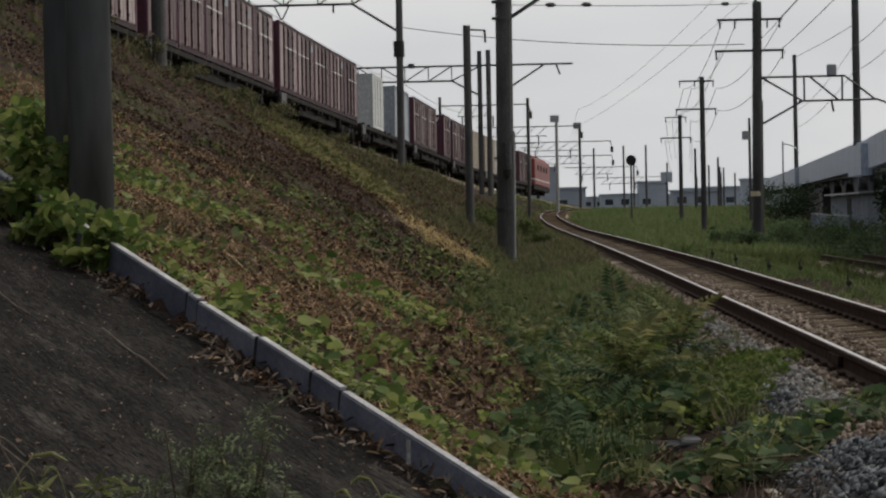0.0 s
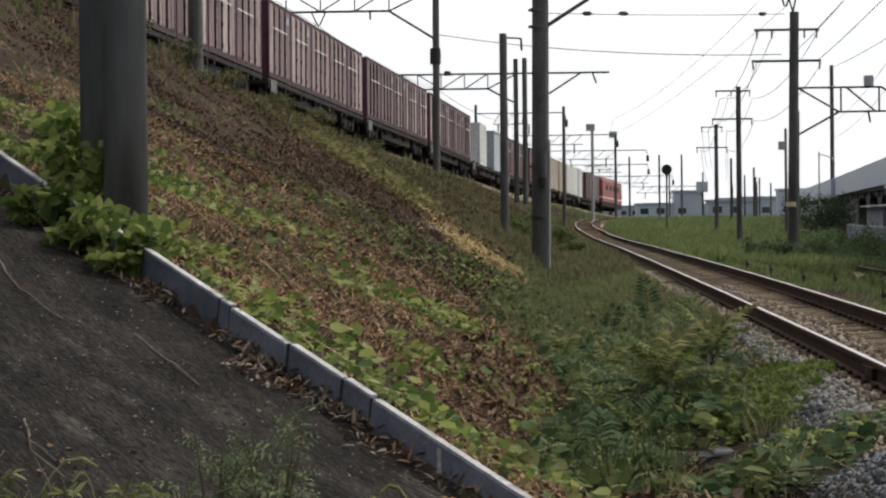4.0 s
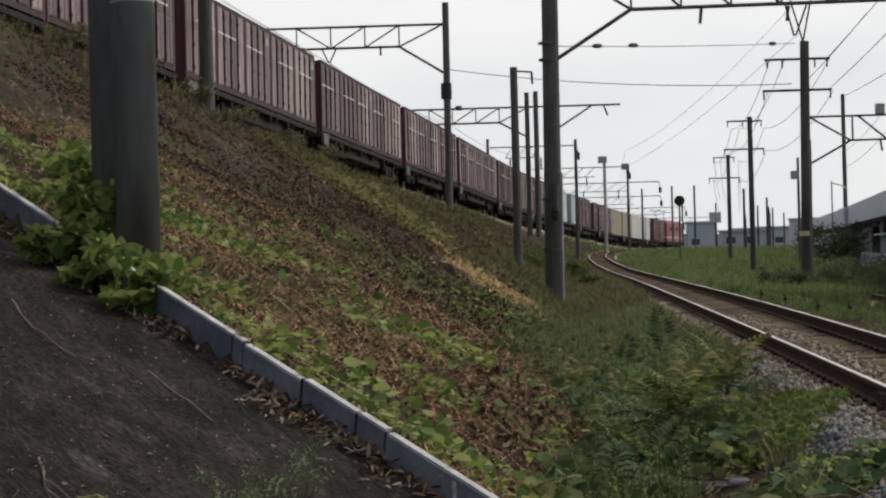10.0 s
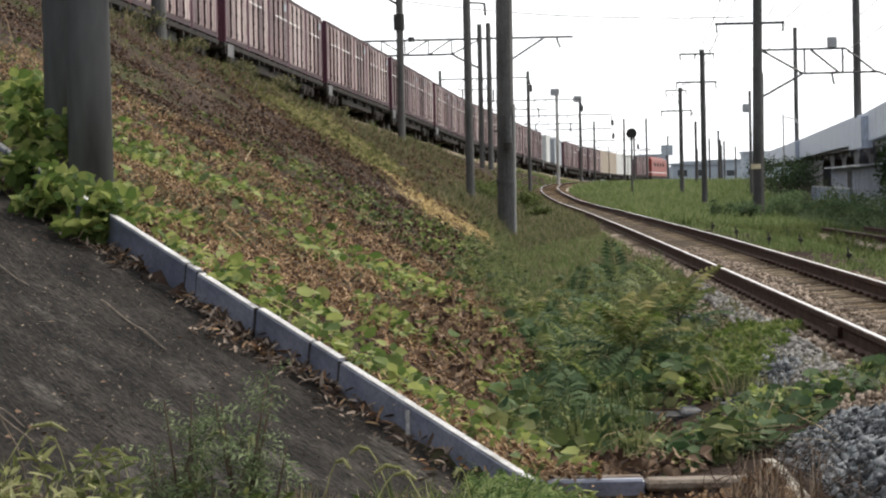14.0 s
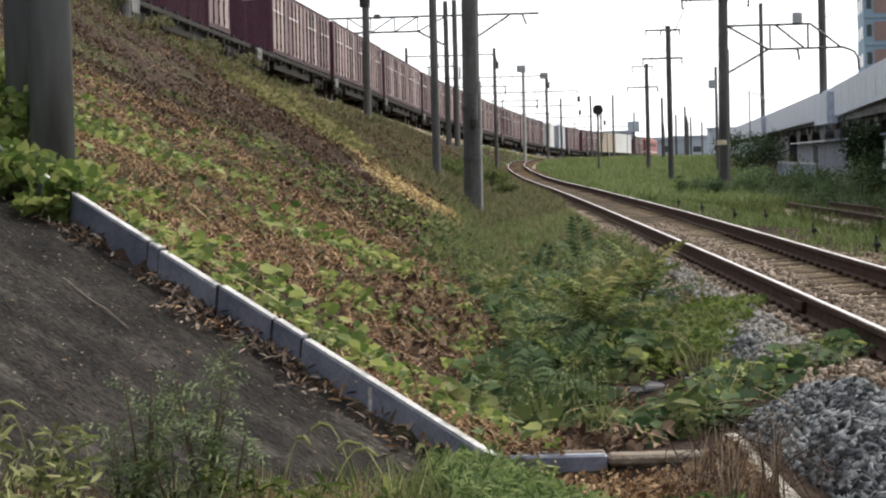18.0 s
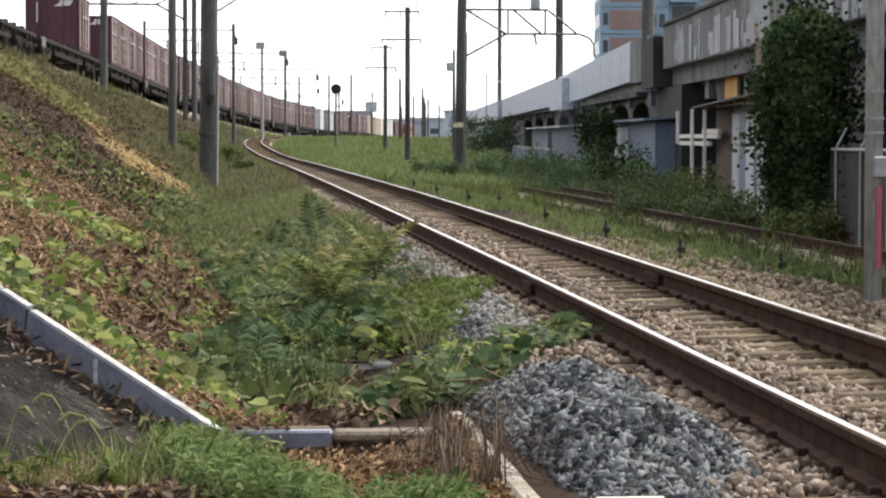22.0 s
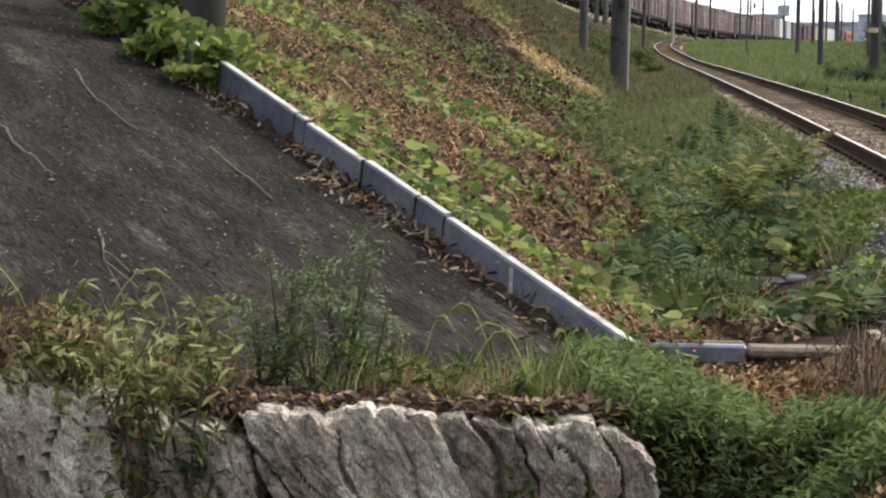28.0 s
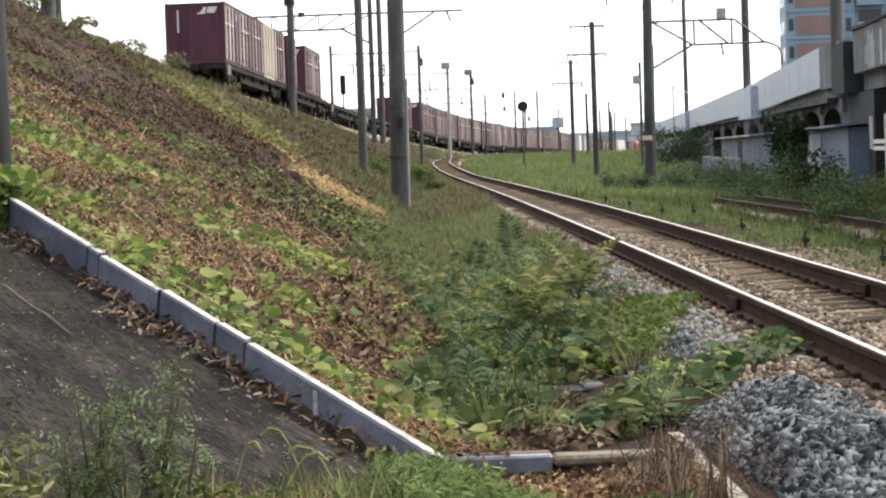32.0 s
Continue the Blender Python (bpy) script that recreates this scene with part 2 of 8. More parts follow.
M["ballast_new"] = material("ballast_new", [(0.025, 0.0275, 0.03), (0.07, 0.076, 0.082), (0.18, 0.19, 0.197)], 4.0, 0.85, bump=0.3, island=1.0, fine=0.2, spec=0.25)
M["ballast_grey"] = material("ballast_grey", [(0.06, 0.056, 0.05), (0.13, 0.122, 0.112), (0.25, 0.238, 0.225)], 4.0, 0.9, bump=0.3, island=1.0, fine=0.2, spec=0.2)
M["ballast_mixed"] = material("ballast_mixed", [(0.0828, 0.0606, 0.0405), (0.156, 0.118, 0.0803), (0.258, 0.205, 0.153)], 4.0, 0.9, bump=0.3, island=1.0, fine=0.2, spec=0.2)
# frame and ends: the purple-red paint, darkened as the shaded side
M["container_red"] = material("container_red", [(0.06, 0.016, 0.03), (0.085, 0.026, 0.044), (0.11, 0.045, 0.058)], 1.3, 0.5, bump=0.1, obj_random=0.3, stretch=(1, 1, 0.4))
# sides: same paint with weathering, lightened for sun and sky reflection
M["container_side"] = material("container_side", [(0.085, 0.05, 0.052), (0.215, 0.15, 0.143), (0.43, 0.35, 0.33)], 1.6, 0.5, bump=0.15, obj_random=0.45, stretch=(1, 1.2, 0.3), patches=(0.128, 0.0502, 0.0587), patch_scale=2.2, patch_range=(0.56, 0.68))
M["seam"] = material("seam", [(0.02, 0.012, 0.013), (0.045, 0.025, 0.025)], 3.0, 0.8)
M["container_frame"] = material("container_frame", [(0.022, 0.01, 0.013), (0.05, 0.024, 0.03)], 3.0, 0.7)
M["container_cream"] = material("container_cream", [(0.3, 0.25, 0.19), (0.42, 0.37, 0.3)], 1.3, 0.6, stretch=(1, 1, 0.4))
M["container_white"] = material("container_white", [(0.5, 0.51, 0.5), (0.68, 0.69, 0.67)], 1.3, 0.55, stretch=(1, 1, 0.4))
M["container_grey"] = material("container_grey", [(0.28, 0.31, 0.34), (0.38, 0.41, 0.44)], 1.3, 0.55, stretch=(1, 1, 0.4))
M["bar_white"] = material("bar_white", [(0.62, 0.6, 0.58), (0.78, 0.77, 0.75)], 8.0, 0.6)
M["wagon"] = material("wagon", [(0.012, 0.012, 0.0132), (0.03, 0.0276, 0.0252), (0.054, 0.045, 0.036)], 5.0, 0.75, 0.2, bump=0.2, spec=0.1)
M["wheel"] = material("wheel", [(0.03, 0.025, 0.02), (0.07, 0.06, 0.05)], 8.0, 0.6, 0.5)
M["loco_red"] = material("loco_red", [(0.17, 0.026, 0.018), (0.235, 0.042, 0.028)], 2.0, 0.45)
M["glass_dark"] = material("glass_dark", [(0.02, 0.025, 0.03), (0.04, 0.05, 0.055)], 3.0, 0.08, spec=0.6, fine=0)
M["parapet_white"] = material("parapet_white", [(0.36, 0.405, 0.49), (0.44, 0.49, 0.575)], 0.8, 0.5, stretch=(1, 1, 0.3))
M["via_concrete"] = material("via_concrete", [(0.085, 0.086, 0.0945), (0.162, 0.163, 0.171), (0.238, 0.237, 0.239)], 0.9, 0.9, bump=0.3, stretch=(1, 1, 0.35))
M["patch_panel"] = material("patch_panel", [(0.23, 0.245, 0.27), (0.36, 0.385, 0.42)], 1.5, 0.7, obj_random=0.5)
# near-black; also stands for shade in openings and behind the arches
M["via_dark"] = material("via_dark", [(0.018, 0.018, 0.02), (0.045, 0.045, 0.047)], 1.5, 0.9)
# darker copy of via_concrete: shade under the deck is put into the colour
M["via_stained"] = material("via_stained", [(0.05, 0.05, 0.053), (0.105, 0.105, 0.11), (0.19, 0.188, 0.188)], 0.9, 0.9, bump=0.3, stretch=(1, 1, 0.35))
M["tin_white"] = material("tin_white", [(0.4, 0.42, 0.46), (0.55, 0.57, 0.62)], 1.0, 0.6, stretch=(3, 3, 0.3), obj_random=0.3)
M["tin_blue"] = material("tin_blue", [(0.13, 0.17, 0.24), (0.2, 0.25, 0.33)], 1.0, 0.6, stretch=(3, 3, 0.3))
M["tin_rust"] = material("tin_rust", [(0.075, 0.05, 0.04), (0.13, 0.088, 0.068)], 2.0, 0.85)
M["tin_orange"] = material("tin_orange", [(0.5, 0.26, 0.07), (0.62, 0.36, 0.12)], 2.0, 0.8)
# both apartment colours are lifted towards blue for distance haze
M["apartment_blue"] = material("apartment_blue", [(0.232, 0.33, 0.41), (0.295, 0.403, 0.49)], 0.4, 0.85, fine=0.06)
M["apartment_brick"] = material("apartment_brick", [(0.256, 0.177, 0.161), (0.325, 0.234, 0.213)], 0.4, 0.9, fine=0.06)
# distance haze is mixed into this pale bluish grey
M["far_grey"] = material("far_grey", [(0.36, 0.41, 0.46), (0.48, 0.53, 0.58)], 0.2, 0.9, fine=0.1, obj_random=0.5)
M["cream_paint"] = material("cream_paint", [(0.6, 0.52, 0.33), (0.74, 0.66, 0.46)], 6.0, 0.6)
M["black_paint"] = material("black_paint", [(0.012, 0.012, 0.012), (0.035, 0.033, 0.03)], 9.0, 0.7)
M["red_paint"] = material("red_paint", [(0.4, 0.07, 0.12), (0.5, 0.12, 0.17)], 5.0, 0.6)
M["rock"] = material("rock", [(0.115, 0.097, 0.081), (0.35, 0.306, 0.262), (0.6, 0.545, 0.47)], 9.0, 0.92, bump=1.0, bump_scale=38, fine=0.5, spec=0.12, obj_random=0.35, stretch=(1.2, 1, 0.6), patches=(0.2, 0.145, 0.112), patch_scale=1.8, patch_range=(0.56, 0.7))


# ---- mesh helpers ----
def mesh_of(bm, name, mat, smooth=False):
    bmesh.ops.recalc_face_normals(bm, faces=bm.faces[:])
    me = bpy.data.meshes.new(name)
    bm.to_mesh(me)
    bm.free()
    for mt in (mat if isinstance(mat, (list, tuple)) else [mat]):
        me.materials.append(M[mt])
    if smooth:
        me.shade_smooth()
    return me


def part(name, bm, mat, parent=None, label="", m=None, smooth=False):
    ob = new(name, mesh_of(bm, name, mat, smooth))
    if parent:
        ob.parent = parent
    if m:
        ob.matrix_basis = m
    return tagged(ob, label)


def share(name, me, parent=None, m=None, label=""):
    ob = new(name, me)
    if parent:
        ob.parent = parent
    if m:
        ob.matrix_basis = m
    return tagged(ob, label)


def thing(name, label, category, m=None, group="", kind=""):
    ob = tagged(new(name), label, category, group, kind)
    if m:
        ob.matrix_basis = m
    return ob


def box(bm, x0, x1, y0, y1, z0, z1, bevel=0.0):
    r = bmesh.ops.create_cube(bm, size=1, matrix=Matrix.LocRotScale(((x0 + x1) / 2, (y0 + y1) / 2, (z0 + z1) / 2), None, (x1 - x0, y1 - y0, z1 - z0)))
    if bevel:
        es = list({e for v in r["verts"] for e in v.link_edges})
        bmesh.ops.bevel(bm, geom=es, offset=bevel, segments=1, affect="EDGES")
    return bm


def boxed(*a, **k):
    return box(bmesh.new(), *a, **k)


def bar(bm, a, b, r0, r1=None, n=6):
    """A round bar from a to b."""
    a, b = Vector(a), Vector(b)
    d = b - a
    m = Matrix.Translation((a + b) / 2) @ d.to_track_quat("Z", "Y").to_matrix().to_4x4()
    bmesh.ops.create_cone(bm, cap_ends=True, segments=n, radius1=r0, radius2=r0 if r1 is None else r1, depth=d.length, matrix=m)
    return bm


def sheet(name, verts, faces, mats, smooth=False, mat_index=None):
    me = bpy.data.meshes.new(name)
    me.from_pydata(verts, [], faces)
    for mt in mats:
        me.materials.append(M[mt])
    if mat_index is not None:
        me.polygons.foreach_set("material_index", mat_index)
    if smooth:
        me.shade_smooth()
    me.update()
    return me


def lerp_table(table, y):
    return np.interp(y, [p[0] for p in table], [p[1] for p in table])


# ---- the plan: lines along the place ----
# train line: distance ahead, centre across, rail height
LINE_X = [(-220, -33.2), (0, -15.7), (51, -11.72), (76.6, -9.72), (96, -8.15), (115, -6.65), (134, -5.3), (153, -3.75), (190, -0.4), (225, 2.9), (240, 4.9), (271, 9.7), (296, 13.5), (335, 21.0), (390, 30.9), (470, 46), (600, 72)]
LINE_Z = [(-220, 8.0), (0, 6.1), (51, 5.0), (76.6, 4.47), (96, 3.99), (134, 3.27), (153, 2.8), (200, 2.1), (222, 1.8), (240, 1.4), (263, 0.95), (287, 0.7), (310, 0.52), (335, 0.32), (390, -0.5), (470, -1.2), (600, -2.0)]
# near track: centre across and rail height
NEAR_X = [(-20, 2.86), (0, 2.98), (10, 3.06), (20, 3.19), (38, 3.33), (60, 3.45), (90, 3.55), (118, 3.5), (130, 3.25), (140, 3.02), (150, 2.9), (160, 2.88), (168, 3.0), (175, 3.28), (182, 3.8), (188, 4.45), (195, 5.3), (215, 8.0), (250, 12.5), (300, 20), (400, 40)]
NEAR_Z = [(-20, 0), (112, 0), (124, 0.05), (140, 0.3), (155, 0.53), (165, 0.68), (175, 0.88), (188, 1.06), (205, 1.08), (240, 0.85), (310, 0.25), (400, -0.6)]
SIDE_Z = -0.26     # rail height of the disused siding
VIA = (7.55, 0.0787)   # face of the viaduct: across = VIA[0] + VIA[1] * ahead


def smooth_table(table, y, w=9.0):
    return sum(lerp_table(table, y + k * w / 3) * g for k, g in ((-3, 1), (-2, 2), (-1, 3), (0, 4), (1, 3), (2, 2), (3, 1))) / 16


def line_x(y):
    return smooth_table(LINE_X, y)


RAIL_LIFT = 0.26   # the main rails stand on a raised bed of gravel


def rail_z(y):
    return line_z(y) + RAIL_LIFT


def line_z(y):
    return smooth_table(LINE_Z, y)


def near_x(y):
    return smooth_table(NEAR_X, y, 6)


def near_z(y):
    return smooth_table(NEAR_Z, y, 6)


def near_cant(y):
    """How much higher the right rail of the near track lies than the left."""
    return np.interp(y, [8, 20, 45, 90, 180], [0.02, 0.035, 0.075, 0.065, 0.05])


def siding_x(y):
    """Middle of the disused siding."""
    return 8.35 + 0.0135 * np.asarray(y, float)


def low_ground(y):
    u = np.clip((y - 108) / 95, 0, 1)
    return -0.3 + 1.12 * u * u * (3 - 2 * u) - np.interp(y, [205, 263, 310, 390, 600], [0, 0.5, 0.95, 1.75, 3.2])


def crest(y):
    return np.minimum(line_x(y) + 2.3, np.where(y < 260, near_x(y) - 2.0, 1e3)), line_z(y) - 0.42


def toe_x(y):
    cx, cz = crest(y)
    run = np.interp(y, [10, 20, 50, 72, 140, 200], [2.22, 2.2, 1.95, 1.78, 1.6, 1.4])
    return np.minimum(cx + (cz - low_ground(y)) * run, np.where(y < 260, near_x(y) - 1.5, 1e3))


def bank(x, y):
    """Height of the embankment and the flat ground, without the paving by the wall."""
    cx, cz = crest(y)
    tx, g = toe_x(y), low_ground(y)
    s = np.clip((tx - x) / np.maximum(tx - cx, 0.5), 0, 1)
    back = np.clip((line_x(y) - 12 - x) / 9, 0, 1)
    lip = np.interp(y, [20, 30, 50, 65, 85, 105], [0.95, 1.0, 0.9, 0.5, 0.12, 0.0])
    up = g + (cz - g) * s + lip * s ** 4
    top = np.clip((cx - 0.25 - x) / 0.9, 0, 1)
    up = up + (line_z(y) - 0.55 - cz - lip) * top
    return up + (g - line_z(y) + 0.55) * back


PAVE = (-0.233, 0.128, -1.60)      # the paved slope as a plane z = a x + b y + c
KERB0, KERB1 = Vector((0.1, 10.3)), Vector((-5.5, 19.4))


def pave_z(x, y):
    return PAVE[0] * x + PAVE[1] * y + PAVE[2]


def kerb_side(x, y):
    """Positive on the paved side of the kerb, in metres."""
    d = (KERB1 - KERB0).normalized()
    return -((x - KERB0.x) * d.y - (y - KERB0.y) * d.x)


def ground_z(x, y):
    z = bank(x, y)
    # the gravel strip beside the near track stands a little higher than the ditch
    side = np.exp(-((x - 1.25) / 0.55) ** 2) * np.clip((30 - y) / 14, 0, 1) * 0.12
    dip = -0.28 * np.exp(-((x - toe_x(y) - 0.3) / 0.7) ** 2) * np.clip((y - 11) / 3, 0, 1) * np.clip((90 - y) / 20, 0, 1)
    drop = (-0.22 * np.clip((x - 6.2) / 0.7, 0, 1) - 0.28 * np.clip((x - 9.0) / 2.5, 0, 1)) * np.clip((150 - y) / 40, 0, 1)
    z = z + side + dip + drop + 0.05 * np.sin(x * 2.1 + y * 0.7) * np.sin(y * 1.3 - x * 0.6) * np.clip((y - 6) / 4, 0, 1)
    z = z - 0.09 * np.clip((x - 0.05) / 0.1, 0, 1) * np.clip((1.08 - x) / 0.1, 0, 1) * np.clip((y - 9.5) / 0.4, 0, 1) * np.clip((10.66 - y) / 0.06, 0, 1)
    ks = kerb_side(x, y)
    paved = np.clip(ks / 0.12, 0, 1) * (x < 0.6) * (y > 8.2)
    strip = np.interp(x, [-4, -2.3, -1.3, 0.0, 0.4, 0.7], [0.0, -0.06, -0.17, -0.17, -0.27, -0.4]) - 0.05 * (y - 8.3)
    z = z * (1 - paved) + np.where(y < 10.6, np.maximum(np.minimum(pave_z(x, y) - 0.07, z), strip), np.minimum(pave_z(x, y) - 0.07, z)) * paved
    rise = np.clip((y - 8.3) / 0.55, 0, 1)
    z = np.where((y > 8.2) & (y < 8.86) & (x < -0.9), strip * (1 - rise) + np.maximum(pave_z(x, 8.86) + 0.03, strip) * rise, z)
    road = np.clip((8.25 - y) / 0.1, 0, 1) * np.clip((0.9 - x) / 0.5, 0, 1)
    return z * (1 - road) + (-0.62) * road


# ---- ground ----
def spaced(a, b, n, power=1.0):
    return [a + (b - a) * (k / n) ** power for k in range(n + 1)]


ys = spaced(-30, 7, 10)[:-1] + spaced(7, 30, 100)[:-1] + spaced(30, 130, 110)[:-1] + spaced(130, 420, 50)[:-1] + spaced(420, 3200, 14, 2)
xs = spaced(-2500, -60, 8, 0.5)[:-1] + spaced(-60, -16, 20)[:-1] + spaced(-16, 12, 150)[:-1] + spaced(12, 40, 14)[:-1] + spaced(40, 2500, 12, 2)
gx, gy = np.meshgrid(np.array(xs), np.array(ys))
gz = ground_z(gx, gy)
verts = np.stack([gx, gy, gz], -1).reshape(-1, 3)
nx = len(xs)
faces = [(r * nx + c, r * nx + c + 1, (r + 1) * nx + c + 1, (r + 1) * nx + c) for r in range(len(ys) - 1) for c in range(nx - 1)]
tagged(new("ground", sheet("ground", verts.tolist(), faces, ["soil"], True)), "earth bank and flat ground under weeds", "ground", kind="structure")


def scatter(name, template, at, size, mat, tilt=0.4, stretch=None, seed=1, smooth=False, yaw=None, drape=None):
    """One mesh of many copies of a small template (verts, faces), each turned, tilted and sized by chance."""
    rng = np.random.default_rng(seed)
    tv, tf = np.array(template[0], float), template[1]
    n, k = len(at), len(tv)
    a = rng.uniform(0, 2 * np.pi, n) if yaw is None else yaw
    b = rng.normal(0, tilt, n)
    c = rng.normal(0, tilt, n)
    ca, sa, cb, sb, cc, sc = np.cos(a), np.sin(a), np.cos(b), np.sin(b), np.cos(c), np.sin(c)
    o, z = np.ones(n), np.zeros(n)
    rz = np.stack([ca, -sa, z, sa, ca, z, z, z, o], -1).reshape(n, 3, 3)
    rx = np.stack([o, z, z, z, cb, -sb, z, sb, cb], -1).reshape(n, 3, 3)
    ry = np.stack([cc, z, sc, z, o, z, -sc, z, cc], -1).reshape(n, 3, 3)
    rot = ry @ rx @ rz
    pts = tv[None] * (np.asarray(size).reshape(n, -1)[:, None, :] if stretch is None else (np.asarray(size)[:, None] * stretch)[:, None, :])
    if k <= 12 and smooth is None:
        pts = pts * rng.uniform(0.65, 1.25, pts.shape)
    w = np.einsum("nij,nkj->nki", rot, pts) + np.asarray(at)[:, None, :]
    if drape is not None:
        w[:, :, 2] += drape(w[:, :, 0], w[:, :, 1]) - drape(np.asarray(at)[:, 0], np.asarray(at)[:, 1])[:, None]
    me = bpy.data.meshes.new(name)
    nf, fl = len(tf), len(tf[0])
    idx = (np.array(tf)[None] + (np.arange(n) * k)[:, None, None]).reshape(-1)
    me.vertices.add(n * k)
    me.vertices.foreach_set("co", w.reshape(-1))
    me.loops.add(len(idx))
    me.loops.foreach_set("vertex_index", idx)
    me.polygons.add(n * nf)
    me.polygons.foreach_set("loop_start", np.arange(n * nf) * fl)
    me.materials.append(M[mat])
    me.update(calc_edges=True)
    return me


CHIP = ([(-1, -1, -1), (1, -1, -1), (1, 1, -1), (-1, 1, -1), (-1, -1, 1), (1, -1, 1), (1, 1, 1), (-1, 1, 1)],
        [(0, 3, 2, 1), (4, 5, 6, 7), (0, 1, 5, 4), (1, 2, 6, 5), (2, 3, 7, 6), (3, 0, 4, 7)])


# ---- tracks ----
RAIL = [(-0.064, -0.1729), (0.064, -0.1729), (0.064, -0.1582), (0.012, -0.1412), (0.01, -0.0565), (0.0325, -0.0429), (0.0325, -0.0068), (0.022, 0), (-0.018, 0), (-0.0325, -0.0068), (-0.0325, -0.0429), (-0.01, -0.0565), (-0.012, -0.1412), (-0.064, -0.1582)]


def rail_mesh(name, fx, fz, y_list, offset, head="rail_head"):
    y = np.array(y_list)
    x, z = fx(y), fz(y)
    dx, dy = np.gradient(x), np.gradient(y)
    s = np.hypot(dx, dy)
    nxv, nyv = dy / s, -dx / s
    vs, fs, mi = [], [], []
    k = len(RAIL)
    for i in range(len(y)):
        for px, pz in RAIL:
            vs.append((x[i] + nxv[i] * (offset + px), y[i] + nyv[i] * (offset + px), z[i] + pz))
    for i in range(len(y) - 1):
        for j in range(k):
            fs.append((i * k + j, i * k + (j + 1) % k, (i + 1) * k + (j + 1) % k, (i + 1) * k + j))
            mi.append(1 if j == 7 else 0)
    return sheet(name, vs, fs, ["rail_web", head], mat_index=mi)


def flat(v):
    return lambda y: np.zeros_like(y) + v


GAUGE = 0.566   # half the distance between the rails' middles
near_track = thing("railway_track_1", "single railway track with worn rails on old timber sleepers", "railway track", kind="structure")
y_near = spaced(-12, 60, 40)[:-1] + spaced(60, 400, 110)
for off in (-GAUGE, GAUGE):
    share("rail", rail_mesh("rail", near_x, near_z if off < 0 else lambda v: near_z(v) + near_cant(v), y_near, off), near_track, label="rusty rail with a polished head")
side_track = thing("railway_track_2", "disused siding with rusty rails in weeds", "railway track", kind="structure")
for off in (-GAUGE, GAUGE):
    share("rail", rail_mesh("rail", siding_x, flat(SIDE_Z), spaced(-12, 66, 24), off, "rail_dull"), side_track, label="dull rusty rail")
main_track = thing("railway_track_3", "main line on top of the grassy embankment", "railway track", kind="structure")
y_main = spaced(-200, 100, 40)[:-1] + spaced(100, 560, 90)
for off in (-GAUGE, GAUGE):
    share("rail", rail_mesh("rail", line_x, rail_z, y_main, off), main_track)


def bed(name, fx, fz, y_list, half, drop, label, mat, deep=0.62):
    vs, fs = [], []
    prof = [(-half - 0.75, -deep), (-half, -drop), (-half * 0.5, -drop), (half * 0.5, -drop - 0.025), (half, -drop), (half + 0.75, -deep)]
    y = np.array(y_list)
    x, z = fx(y), fz(y)
    for i in range(len(y)):
        for px, pz in prof:
            vs.append((x[i] + px, y[i], z[i] + pz + 0.015 * math.sin(y[i] * 2.3 + px * 3)))
    k = len(prof)
    for i in range(len(y) - 1):
        for j in range(k - 1):
            fs.append((i * k + j, i * k + j + 1, (i + 1) * k + j + 1, (i + 1) * k + j))
    return tagged(new(name, sheet(name, vs, fs, [mat], True)), label, "track bed", kind="structure")


bed("track_bed_1", near_x, near_z, spaced(-12, 60, 120)[:-1] + spaced(60, 400, 120), 1.25, 0.2, "worn brown gravel bed of the near track", "ballast_old")
bed("track_bed_2", siding_x, flat(SIDE_Z), spaced(-12, 66, 80), 1.05, 0.17, "weedy gravel bed of the siding", "ballast_old")
bed("track_bed_3", line_x, rail_z, y_main, 1.3, 0.17, "gravel bed of the main line", "ballast_mixed", 0.95)

sleeper_me = mesh_of(boxed(-1.05, 1.05, -0.1, 0.1, -0.32, -0.173, bevel=0.022), "sleeper", "sleeper")
rng = random.Random(4)
y = -8.75
far_bm = bmesh.new()
while y < 330:
    m = pose(float(near_x(y)) + rng.uniform(-0.09, 0.09), y + rng.uniform(-0.05, 0.05), float(near_z(y) + near_cant(y) / 2) + rng.uniform(-0.012, 0.004), rng.uniform(-1, 1), rng.uniform(-0.5, 0.5) - math.degrees(float(near_cant(y)) / 1.13), rng.uniform(-3.5, 3.5) - math.degrees(float(near_x(y + 1) - near_x(y))))
    if y < 130:
        share("sleeper", sleeper_me, near_track, m)
    else:
        bmesh.ops.create_cube(far_bm, size=1, matrix=m @ Matrix.LocRotScale((0, 0, -0.22), None, (2.1, 0.2, 0.14)))
    y += 0.55
part("far_sleepers", far_bm, "sleeper", near_track)
for k in range(78):
    share("sleeper", sleeper_me, side_track, pose(float(siding_x(12 + 0.68 * k)) + rng.uniform(-0.05, 0.05), 12 + 0.68 * k, SIDE_Z - 0.03, 0, 0, rng.uniform(-2, 2)))

# spikes and fishplates on the near rails
spike_me = mesh_of(boxed(-0.022, 0.022, -0.03, 0.03, -0.17, -0.135, bevel=0.006), "rail_clip", "rail_web")
plate_me = mesh_of(boxed(-0.022, 0.022, -0.3, 0.3, -0.132, -0.05, bevel=0.006), "fishplate", "rail_web")
y = 3.35
while y < 36:
    for off in (-GAUGE, GAUGE):
        for d in (-0.085, 0.085):
            share("rail_clip", spike_me, near_track, pose(float(near_x(y)) + off + d, y, float(near_cant(y)) if off > 0 else 0))
    y += 0.55
for off, yy in ((GAUGE, 19.6), (-GAUGE, 19.0)):
    for d in (-0.032, 0.032):
        share("fishplate", plate_me, near_track, pose(float(near_x(yy)) + off + d, yy, float(near_cant(yy)) if off > 0 else 0))

